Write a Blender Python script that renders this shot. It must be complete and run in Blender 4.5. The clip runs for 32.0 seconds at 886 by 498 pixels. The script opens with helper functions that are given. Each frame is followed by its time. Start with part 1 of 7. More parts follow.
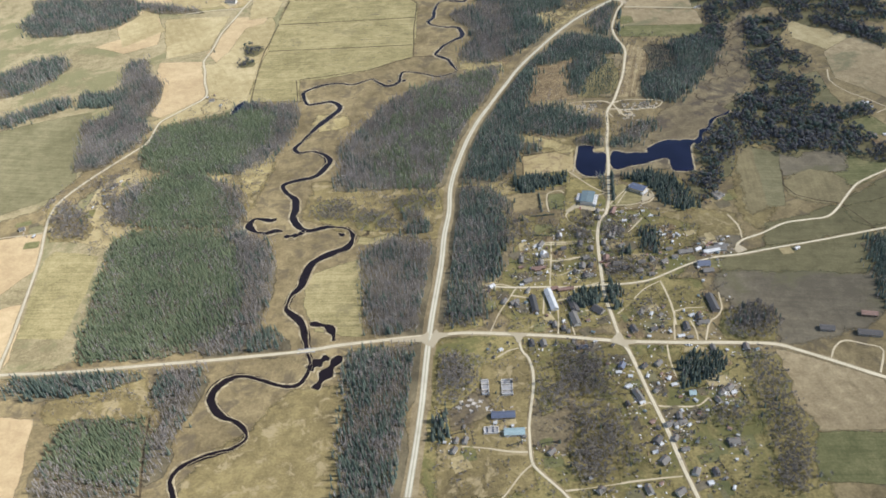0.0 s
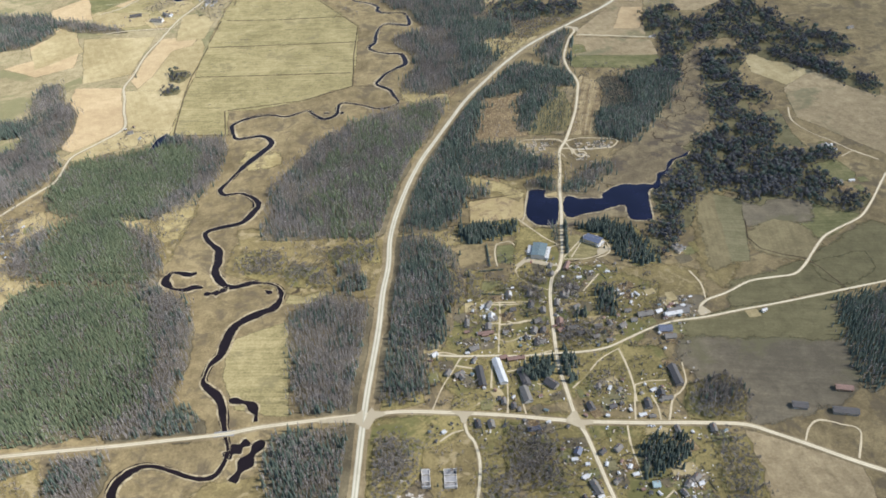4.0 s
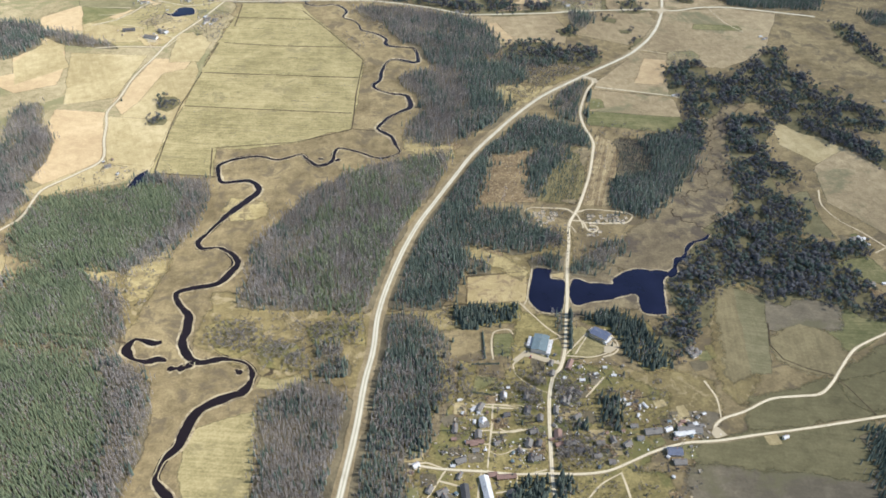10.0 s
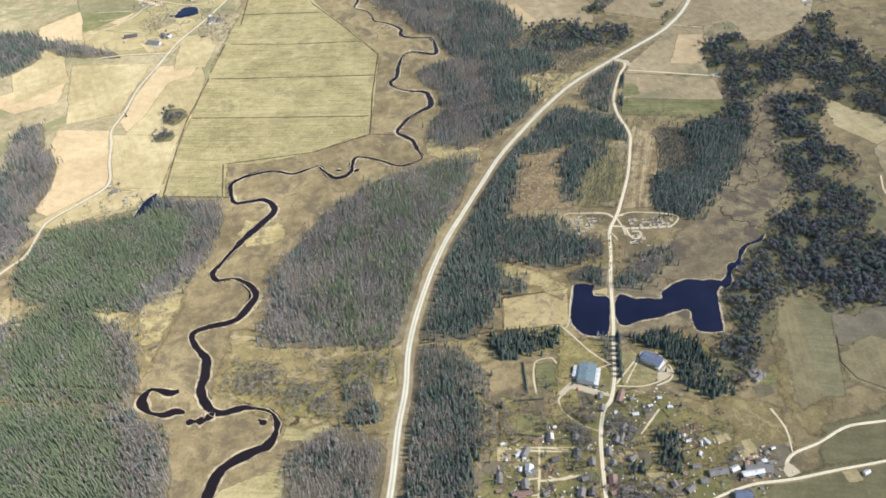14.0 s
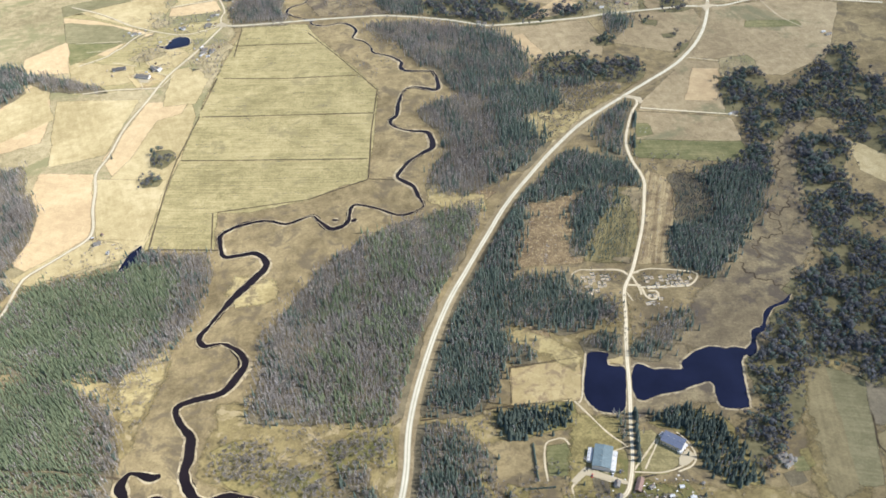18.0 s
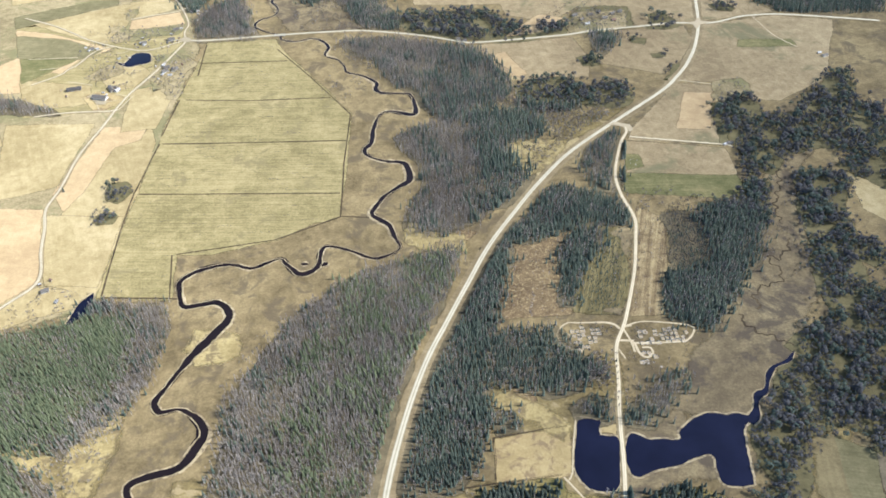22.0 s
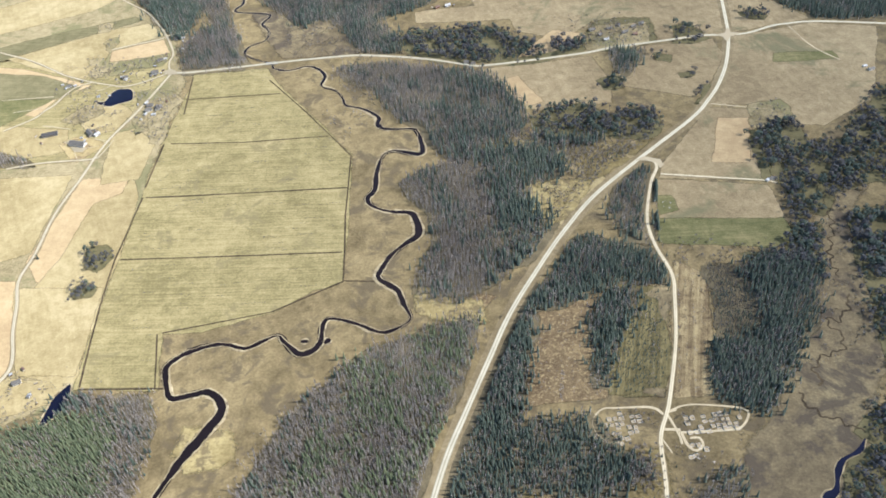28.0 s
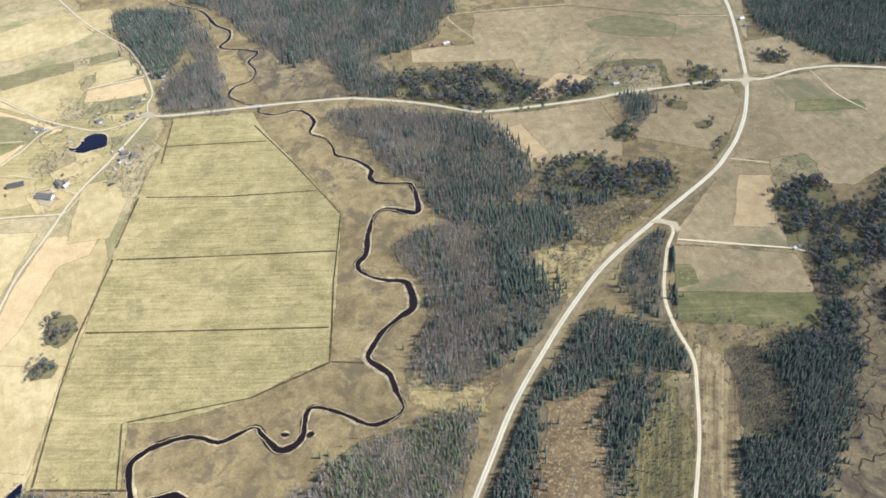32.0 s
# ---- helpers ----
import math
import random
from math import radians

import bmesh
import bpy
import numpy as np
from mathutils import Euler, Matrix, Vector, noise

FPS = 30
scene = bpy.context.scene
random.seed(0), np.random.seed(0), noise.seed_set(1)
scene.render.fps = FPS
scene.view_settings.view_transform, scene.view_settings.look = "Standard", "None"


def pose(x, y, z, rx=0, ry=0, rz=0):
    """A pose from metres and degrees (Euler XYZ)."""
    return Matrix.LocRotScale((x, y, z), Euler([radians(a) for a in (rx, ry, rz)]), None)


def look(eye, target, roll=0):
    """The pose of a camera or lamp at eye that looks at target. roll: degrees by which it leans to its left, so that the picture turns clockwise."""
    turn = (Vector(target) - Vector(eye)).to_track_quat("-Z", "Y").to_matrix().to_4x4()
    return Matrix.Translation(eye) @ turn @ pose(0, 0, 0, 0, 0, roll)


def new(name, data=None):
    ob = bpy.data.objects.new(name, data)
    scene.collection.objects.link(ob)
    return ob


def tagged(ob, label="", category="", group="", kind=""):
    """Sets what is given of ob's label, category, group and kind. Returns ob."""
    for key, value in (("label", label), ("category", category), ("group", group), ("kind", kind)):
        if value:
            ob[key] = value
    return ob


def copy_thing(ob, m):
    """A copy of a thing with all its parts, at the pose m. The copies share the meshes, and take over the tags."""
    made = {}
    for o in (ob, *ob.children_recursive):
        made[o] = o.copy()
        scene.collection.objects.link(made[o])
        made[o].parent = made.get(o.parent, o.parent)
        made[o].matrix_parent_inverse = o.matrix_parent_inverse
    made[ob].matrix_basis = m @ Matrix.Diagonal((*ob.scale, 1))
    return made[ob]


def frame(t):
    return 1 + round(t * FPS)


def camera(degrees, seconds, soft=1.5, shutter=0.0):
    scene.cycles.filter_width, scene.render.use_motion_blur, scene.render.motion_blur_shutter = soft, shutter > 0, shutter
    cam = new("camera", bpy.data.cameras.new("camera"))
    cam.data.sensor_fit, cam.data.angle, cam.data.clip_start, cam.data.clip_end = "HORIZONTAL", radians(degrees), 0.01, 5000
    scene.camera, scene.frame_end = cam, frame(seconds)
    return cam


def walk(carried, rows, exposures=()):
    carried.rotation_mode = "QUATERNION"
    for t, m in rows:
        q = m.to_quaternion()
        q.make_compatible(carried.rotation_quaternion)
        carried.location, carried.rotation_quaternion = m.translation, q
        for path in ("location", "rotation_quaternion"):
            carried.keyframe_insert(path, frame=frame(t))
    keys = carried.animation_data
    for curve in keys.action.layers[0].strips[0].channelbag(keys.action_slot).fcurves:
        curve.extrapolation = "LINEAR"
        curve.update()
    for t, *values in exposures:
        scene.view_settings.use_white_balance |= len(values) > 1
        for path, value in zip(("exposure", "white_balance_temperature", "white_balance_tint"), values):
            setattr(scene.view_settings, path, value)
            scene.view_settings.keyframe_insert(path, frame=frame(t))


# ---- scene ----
cam = camera(55.00, 32.0, soft=1.75)
# seconds, x, y, z in metres, then yaw, pitch and roll in degrees
PATH = [
    (0.0, 0.46, 0.19, 681.32, -2.780, -38.597, 4.564),
    (0.5, 3.16, 19.02, 677.09, -3.110, -38.551, 4.451),
    (1.0, 5.86, 37.36, 673.12, -3.506, -38.498, 4.212),
    (1.5, 8.57, 54.65, 669.76, -3.914, -38.497, 3.937),
    (2.0, 11.14, 70.73, 667.30, -4.401, -38.476, 3.609),
    (2.5, 13.47, 85.28, 665.93, -4.840, -38.469, 3.254),
    (3.0, 15.45, 98.21, 665.64, -5.189, -38.452, 2.897),
    (3.5, 17.14, 109.32, 666.48, -5.397, -38.449, 2.641),
    (5.5, 23.26, 146.47, 674.25, -5.029, -38.357, 1.843),
    (6.0, 24.78, 156.45, 676.53, -4.782, -38.332, 1.427),
    (6.5, 26.15, 167.80, 678.63, -4.653, -38.239, 1.034),
    (7.0, 27.42, 180.04, 680.27, -4.540, -38.149, 0.548),
    (7.5, 28.56, 192.53, 681.43, -4.444, -38.064, 0.102),
    (8.0, 29.56, 205.07, 682.15, -4.266, -38.011, -0.350),
    (8.5, 30.42, 217.57, 682.59, -4.010, -38.010, -0.677),
    (9.0, 31.13, 230.19, 682.81, -3.617, -38.026, -0.940),
    (9.5, 31.69, 243.01, 682.98, -3.335, -38.183, -0.934),
    (10.0, 32.11, 255.93, 683.22, -3.052, -38.427, -0.817),
    (10.5, 32.44, 268.82, 683.61, -2.854, -38.783, -0.577),
    (11.0, 32.74, 281.62, 684.09, -2.725, -39.207, -0.140),
    (11.5, 33.07, 294.43, 684.52, -2.679, -39.666, 0.395),
    (12.0, 33.41, 307.52, 684.75, -2.708, -40.025, 1.103),
    (12.5, 33.83, 321.14, 684.71, -3.021, -40.440, 1.853),
    (13.0, 34.40, 334.99, 684.50, -3.313, -40.726, 2.410),
    (13.5, 35.07, 348.78, 684.36, -3.500, -40.918, 2.712),
    (14.0, 35.80, 362.30, 684.41, -3.556, -40.929, 2.753),
    (14.5, 36.52, 375.27, 684.62, -3.611, -40.913, 2.761),
    (16.5, 38.96, 424.97, 686.30, -3.536, -40.808, 2.910),
    (17.0, 39.72, 436.28, 687.40, -3.510, -40.781, 2.905),
    (17.5, 40.55, 447.00, 688.94, -3.516, -40.802, 2.907),
    (18.0, 41.30, 458.03, 690.33, -3.512, -40.727, 2.927),
    (18.5, 41.83, 470.19, 691.06, -3.633, -40.717, 2.862),
    (19.0, 42.23, 483.48, 691.25, -3.818, -40.694, 2.779),
    (19.5, 42.67, 497.43, 691.18, -3.948, -40.715, 2.678),
    (20.0, 43.30, 511.55, 691.13, -4.081, -40.792, 2.555),
    (20.5, 44.25, 525.28, 691.24, -4.194, -40.953, 2.418),
    (21.0, 45.51, 538.35, 691.61, -4.334, -41.145, 2.287),
    (21.5, 46.94, 550.67, 692.26, -4.509, -41.373, 2.176),
    (22.0, 48.34, 562.33, 693.02, -4.658, -41.579, 2.017),
    (22.5, 49.52, 573.54, 693.71, -4.746, -41.752, 1.930),
    (23.0, 50.37, 584.59, 694.06, -4.746, -41.822, 1.999),
    (23.5, 50.89, 595.88, 693.91, -4.657, -41.873, 2.196),
    (24.0, 51.19, 607.93, 693.27, -4.516, -41.911, 2.451),
    (24.5, 51.44, 621.05, 692.37, -4.563, -42.041, 2.731),
    (25.0, 51.77, 634.84, 691.52, -4.636, -42.176, 3.005),
    (25.5, 52.31, 648.61, 691.07, -4.700, -42.345, 3.288),
    (27.5, 55.53, 701.74, 691.68, -5.295, -42.978, 3.934),
    (28.0, 56.72, 713.81, 692.35, -5.447, -43.060, 3.843),
    (28.5, 58.19, 724.95, 693.28, -5.604, -43.104, 3.797),
    (29.0, 59.80, 735.76, 694.11, -5.713, -43.118, 3.748),
    (29.5, 61.38, 747.19, 694.43, -5.808, -43.151, 3.743),
    (30.0, 62.80, 760.25, 693.88, -5.834, -43.144, 3.700),
    (30.5, 63.94, 775.63, 692.26, -5.757, -42.973, 3.620),
    (31.0, 64.86, 793.07, 689.73, -5.693, -42.774, 3.535),
    (31.5, 65.59, 811.79, 686.65, -5.526, -42.623, 3.409),
    (32.0, 66.23, 831.00, 683.38, -5.399, -42.511, 3.430),
]
walk(cam, [(t, pose(x, y, z, 90 + pitch, roll, yaw)) for t, x, y, z, yaw, pitch, roll in PATH], [(0.0, 0.05, 6080, 9), (8.0, 0.22, 6080, 9), (14.0, 0.35, 6060, 9), (20.0, 0.42, 6060, 9), (28.0, 0.34, 6040, 9), (32.0, 0.35, 6040, 9)])

# ---- light ----
world = bpy.data.worlds.new("sky")
scene.world = world
world.use_nodes = True
SUN_HEIGHT, SUN_TURN = 45.0, 98.0   # degrees above the horizon; degrees clockwise from +y
_n = world.node_tree.nodes
_sky = _n.new("ShaderNodeTexSky")
_sky.sky_type, _sky.sun_disc = "NISHITA", False
_sky.sun_elevation, _sky.sun_rotation = radians(SUN_HEIGHT), radians(SUN_TURN)
_n["Background"].inputs["Strength"].default_value = 0.15
world.node_tree.links.new(_sky.outputs[0], _n["Background"].inputs["Color"])
sun_data = bpy.data.lights.new("sun", "SUN")
sun_data.energy, sun_data.angle, sun_data.color = 4.6, radians(0.5), (1.0, 0.95, 0.88)
sun = new("sun", sun_data)
_a, _e = radians(SUN_TURN), radians(SUN_HEIGHT)
sun.matrix_world = look((math.sin(_a) * math.cos(_e) * 900 + 100, math.cos(_a) * math.cos(_e) * 900 + 1200, math.sin(_e) * 900), (100, 1200, 0))

# ---- materials ----
LAND_TONE = (1.05, 1.055, 1.0)


def nodes_of(name):
    m = bpy.data.materials.new(name)
    m.use_nodes = True
    t = m.node_tree
    return m, t, t.nodes, t.links, t.nodes["Principled BSDF"]


def noise_at(t, scale, detail=4.0, rough=0.6, stretch=(1, 1, 1), turn=0.0, warp=0.0):
    """Noise over world places; scale is in features a metre."""
    pos = t.nodes.new("ShaderNodeNewGeometry")
    spin = t.nodes.new("ShaderNodeMapping")
    spin.inputs["Rotation"].default_value = (0, 0, radians(turn))
    t.links.new(pos.outputs["Position"], spin.inputs["Vector"])
    mp = t.nodes.new("ShaderNodeMapping")
    mp.inputs["Scale"].default_value = stretch
    t.links.new(spin.outputs[0], mp.inputs["Vector"])
    n = t.nodes.new("ShaderNodeTexNoise")
    n.inputs["Scale"].default_value = scale
    n.inputs["Detail"].default_value = detail
    n.inputs["Roughness"].default_value = rough
    n.inputs["Distortion"].default_value = warp
    t.links.new(mp.outputs[0], n.inputs["Vector"])
    return n.outputs["Fac"]


def ramp(t, fac, stops):
    r = t.nodes.new("ShaderNodeValToRGB")
    while len(r.color_ramp.elements) < len(stops):
        r.color_ramp.elements.new(0.5)
    for e, (p, c) in zip(r.color_ramp.elements, stops):
        e.position, e.color = p, (*c, 1) if len(c) == 3 else c
    t.links.new(fac, r.inputs["Fac"])
    return r.outputs["Color"]


def mix(t, fac, a, b, mode="MIX"):
    m = t.nodes.new("ShaderNodeMix")
    m.data_type, m.blend_type = "RGBA", mode
    for key, v in (("Factor", fac), ("A", a), ("B", b)):
        sock = [s for s in m.inputs if s.name == key and s.type in (("VALUE",) if key == "Factor" else ("RGBA",))][0]
        if isinstance(v, (int, float)):
            sock.default_value = v
        elif isinstance(v, tuple):
            sock.default_value = (*v, 1)
        else:
            t.links.new(v, sock)
    return [s for s in m.outputs if s.type == "RGBA"][0]


def calc(t, op, a, b=None, c=None):
    m = t.nodes.new("ShaderNodeMath")
    m.operation = op
    for k, v in enumerate((a, b, c)):
        if v is None:
            continue
        if isinstance(v, (int, float)):
            m.inputs[k].default_value = v
        else:
            t.links.new(v, m.inputs[k])
    return m.outputs[0]


def attribute(t, name):
    a = t.nodes.new("ShaderNodeAttribute")
    a.attribute_name = name
    return a.outputs["Fac"]


def bumped(t, bsdf, height, metres, strength=0.6):
    b = t.nodes.new("ShaderNodeBump")
    b.inputs["Strength"].default_value = strength
    b.inputs["Distance"].default_value = metres
    t.links.new(height, b.inputs["Height"])
    t.links.new(b.outputs[0], bsdf.inputs["Normal"])


def land(name, low, mid, high, dots=None, rows=None, fade=True, patch=0.012, grain=0.35, amount=1.0, tufts=0.0):
    """Ground cover: broad patches, tussocks and fine grain. rows: (turn, metres, strength) of drill or plough lines."""
    low, mid, high = (tuple(a * b for a, b in zip(c, LAND_TONE)) for c in (low, mid, high))
    m, t, n, l, bsdf = nodes_of(name)
    broad = noise_at(t, patch, 5, 0.62, warp=0.6)
    fine = noise_at(t, grain, 4, 0.7)
    medium = noise_at(t, 0.07, 5, 0.66, warp=0.4)
    f = calc(t, "ADD", calc(t, "MULTIPLY", broad, 0.55), calc(t, "MULTIPLY", medium, 0.45))
    f = calc(t, "ADD", f, calc(t, "MULTIPLY", calc(t, "SUBTRACT", fine, 0.5), 0.35 * amount))
    if rows:
        turn, metres, strength = rows
        lines = noise_at(t, 1.0 / metres, 3, 0.6, stretch=(0.035, 1, 1), turn=turn)
        f = calc(t, "ADD", f, calc(t, "MULTIPLY", calc(t, "SUBTRACT", lines, 0.5), strength))
    f = calc(t, "MULTIPLY_ADD", f, 1.5, -0.25)
    col = ramp(t, f, [(0.30, low), (0.5, mid), (0.70, high)])
    if dots:
        colour, cover, size = dots
        spots = noise_at(t, size, 5, 0.72, warp=0.5)
        edge = 0.66 - 0.35 * cover
        col = mix(t, ramp(t, spots, [(edge - 0.03, (0, 0, 0)), (edge + 0.05, (0.85, 0.85, 0.85))]), col, colour)
    l.new(col, bsdf.inputs["Base Color"])
    bsdf.inputs["Roughness"].default_value = 0.95
    bsdf.inputs["Diffuse Roughness"].default_value = 1.0
    bsdf.inputs["Specular IOR Level"].default_value = 0.15
    bumped(t, bsdf, calc(t, "ADD", fine, calc(t, "MULTIPLY", medium, 2.0)), 0.6 + tufts, 0.7)
    if fade:
        edge = attribute(t, "fade")
        ragged = calc(t, "ADD", calc(t, "MULTIPLY", calc(t, "SUBTRACT", noise_at(t, 0.09, 4, 0.7), 0.5), 1.3), edge)
        alpha = calc(t, "MULTIPLY_ADD", ragged, 2.4, -0.7)
        clampn = n.new("ShaderNodeClamp")
        l.new(alpha, clampn.inputs["Value"])
        l.new(clampn.outputs[0], bsdf.inputs["Alpha"])
    return m


M_GROUND = land("rough_grass", (0.14, 0.107, 0.058), (0.24, 0.184, 0.099), (0.35, 0.273, 0.148), dots=((0.15, 0.118, 0.072), 0.32, 0.03), fade=False)
COVER = {
    "meadow": land("cut_meadow", (0.215, 0.18, 0.086), (0.315, 0.262, 0.130), (0.42, 0.345, 0.184), rows=(7, 3.2, 0.42), patch=0.010, dots=((0.25, 0.21, 0.105), 0.20, 0.022), amount=1.5),
    "pale": land("pale_stubble", (0.40, 0.29, 0.168), (0.48, 0.36, 0.212), (0.56, 0.43, 0.265), rows=(20, 6.0, 0.14), patch=0.006),
    "straw": land("straw_field", (0.30, 0.235, 0.122), (0.40, 0.32, 0.173), (0.50, 0.41, 0.245), rows=(70, 6.0, 0.15), patch=0.008),
    "green": land("sprouting_field", (0.12, 0.12, 0.052), (0.18, 0.17, 0.078), (0.28, 0.24, 0.12), rows=(5, 3.0, 0.3), patch=0.008),
    "sage": land("fallow_field", (0.145, 0.13, 0.069), (0.20, 0.176, 0.096), (0.265, 0.23, 0.132), rows=(15, 4.0, 0.35), patch=0.008),
    "brown": land("ploughed_field", (0.235, 0.178, 0.106), (0.335, 0.260, 0.155), (0.46, 0.365, 0.225), rows=(80, 6.0, 0.14), patch=0.0035, dots=((0.20, 0.185, 0.10), 0.24, 0.006)),
    "marsh": land("marsh_grass", (0.14, 0.108, 0.056), (0.225, 0.175, 0.083), (0.33, 0.262, 0.124), dots=((0.40, 0.32, 0.175), 0.26, 0.05), tufts=0.4),
    "flood": land("flood_meadow", (0.15, 0.115, 0.068), (0.225, 0.172, 0.098), (0.32, 0.25, 0.14), dots=((0.40, 0.32, 0.19), 0.26, 0.025)),
    "dull": land("dull_grassland", (0.135, 0.113, 0.080), (0.185, 0.154, 0.108), (0.25, 0.208, 0.142), rows=(12, 5.0, 0.25), patch=0.005, dots=((0.165, 0.148, 0.080), 0.30, 0.008)),
    "reedbed": land("reed_bed", (0.145, 0.113, 0.072), (0.23, 0.18, 0.108), (0.335, 0.27, 0.158), dots=((0.11, 0.088, 0.065), 0.34, 0.018), patch=0.009, amount=1.3),
    "clearing": land("felled_ground", (0.11, 0.076, 0.046), (0.19, 0.134, 0.079), (0.31, 0.228, 0.125), dots=((0.46, 0.36, 0.19), 0.30, 0.30), grain=0.8, tufts=0.5, amount=1.6),
    "raked": land("raked_felling", (0.17, 0.122, 0.070), (0.31, 0.235, 0.133), (0.46, 0.365, 0.205), rows=(-71, 5.0, 0.7), dots=((0.13, 0.09, 0.055), 0.22, 0.11), grain=0.8, tufts=0.5, amount=1.5),
    "young": land("young_plantation", (0.12, 0.100, 0.050), (0.19, 0.157, 0.076), (0.29, 0.237, 0.118), rows=(-72, 4.0, 0.7)),
    "sand": land("dry_sedge", (0.34, 0.262, 0.132), (0.415, 0.323, 0.168), (0.50, 0.402, 0.225), dots=((0.26, 0.19, 0.11), 0.32, 0.08)),
    "floor": land("forest_floor", (0.09, 0.075, 0.05), (0.155, 0.128, 0.082), (0.24, 0.195, 0.12), grain=0.5),
    "yard": land("garden_grass", (0.150, 0.124, 0.054), (0.235, 0.190, 0.082), (0.35, 0.284, 0.125), patch=0.012, dots=((0.158, 0.152, 0.056), 0.34, 0.014), amount=1.8),
    "olive": land("olive_pasture", (0.118, 0.103, 0.055), (0.162, 0.141, 0.074), (0.215, 0.186, 0.100), rows=(10, 5.0, 0.25), patch=0.006),
    "westland": land("dry_pasture", (0.21, 0.17, 0.095), (0.33, 0.27, 0.157), (0.44, 0.36, 0.224), patch=0.007, dots=((0.22, 0.205, 0.10), 0.38, 0.010), amount=1.4),
    "sedge": land("yellow_sedge", (0.27, 0.21, 0.10), (0.37, 0.295, 0.145), (0.48, 0.39, 0.20), patch=0.03, dots=((0.20, 0.155, 0.085), 0.36, 0.06), amount=1.6),
    "strip": land("old_ley_strip", (0.165, 0.133, 0.074), (0.222, 0.179, 0.098), (0.295, 0.242, 0.133), rows=(-80, 6.0, 0.3), patch=0.008),
}


def paved(name, dark, mid, light, streak=0.45):
    """Gravel or asphalt, worn paler along the wheel tracks; 'across' runs from 0 to 1 over the width."""
    m, t, n, l, bsdf = nodes_of(name)
    f = calc(t, "ADD", calc(t, "MULTIPLY", noise_at(t, 0.05, 5, 0.65), 0.6), calc(t, "MULTIPLY", noise_at(t, 0.9, 3, 0.6), 0.4))
    track = calc(t, "ABSOLUTE", calc(t, "SINE", calc(t, "MULTIPLY", attribute(t, "across"), math.pi * 2)))
    f = calc(t, "ADD", f, calc(t, "MULTIPLY", calc(t, "SUBTRACT", track, 0.6), streak))
    l.new(ramp(t, f, [(0.25, dark), (0.5, mid), (0.75, light)]), bsdf.inputs["Base Color"])
    bsdf.inputs["Roughness"].default_value = 0.9
    bumped(t, bsdf, noise_at(t, 2.0, 3, 0.6), 0.05)
    return m


M_MAIN = paved("worn_asphalt", (0.35, 0.312, 0.218), (0.475, 0.43, 0.31), (0.60, 0.55, 0.41), 0.55)
M_GRAVEL = paved("gravel", (0.39, 0.325, 0.212), (0.525, 0.45, 0.30), (0.65, 0.57, 0.40))
M_TRACK = paved("trodden_dirt", (0.36, 0.285, 0.172), (0.48, 0.395, 0.25), (0.58, 0.495, 0.33))
M_VERGE = land("road_verge", (0.19, 0.145, 0.085), (0.27, 0.21, 0.125), (0.36, 0.29, 0.18), fade=False)
M_BANK = land("dry_reed_bank", (0.29, 0.23, 0.14), (0.43, 0.35, 0.225), (0.55, 0.46, 0.31), dots=((0.17, 0.13, 0.08), 0.36, 0.10), fade=False)
M_DITCH = land("ditch_soil", (0.04, 0.03, 0.02), (0.07, 0.052, 0.034), (0.15, 0.11, 0.065), fade=False)


def liquid(name, colour, rough):
    m, t, n, l, bsdf = nodes_of(name)
    f = noise_at(t, 0.03, 4, 0.6)
    l.new(ramp(t, f, [(0.3, colour), (0.7, tuple(c * 1.6 for c in colour))]), bsdf.inputs["Base Color"])
    bsdf.inputs["Roughness"].default_value = rough
    bsdf.inputs["IOR"].default_value = 1.33
    bumped(t, bsdf, noise_at(t, 1.2, 2, 0.5), 0.02, 0.3)
    return m


M_RIVER = liquid("brown_river_water", (0.012, 0.008, 0.008), 0.08)
M_POND = liquid("dark_pond_water", (0.006, 0.007, 0.018), 0.05)


def leafage(name, dark, mid, light, rough=0.85):
    """Foliage or bark of many trees; 'tint' varies from tree to tree and within each crown."""
    m, t, n, l, bsdf = nodes_of(name)
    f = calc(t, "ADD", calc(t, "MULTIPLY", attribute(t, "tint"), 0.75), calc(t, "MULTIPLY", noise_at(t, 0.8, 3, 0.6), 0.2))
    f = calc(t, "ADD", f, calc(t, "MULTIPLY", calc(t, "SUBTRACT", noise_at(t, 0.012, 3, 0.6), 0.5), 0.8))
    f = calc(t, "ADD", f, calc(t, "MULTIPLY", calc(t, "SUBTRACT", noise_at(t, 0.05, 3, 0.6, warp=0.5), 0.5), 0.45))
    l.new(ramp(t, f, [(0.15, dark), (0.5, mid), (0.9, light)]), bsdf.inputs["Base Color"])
    bsdf.inputs["Roughness"].default_value = rough
    bsdf.inputs["Diffuse Roughness"].default_value = 1.0
    bsdf.inputs["Specular IOR Level"].default_value = 0.2
    return m


M_SPRUCE = leafage("spruce_needles", (0.076, 0.101, 0.084), (0.119, 0.149, 0.117), (0.19, 0.209, 0.152))
M_FIR = leafage("fir_needles", (0.052, 0.070, 0.060), (0.080, 0.102, 0.084), (0.128, 0.148, 0.108))
M_BARE = leafage("bare_twigs", (0.222, 0.193, 0.168), (0.342, 0.304, 0.272), (0.515, 0.472, 0.432))
M_PINE = leafage("pine_needles", (0.112, 0.138, 0.084), (0.170, 0.200, 0.114), (0.25, 0.268, 0.158))
M_DARK = leafage("alder_twigs", (0.088, 0.089, 0.098), (0.118, 0.117, 0.122), (0.165, 0.160, 0.158))
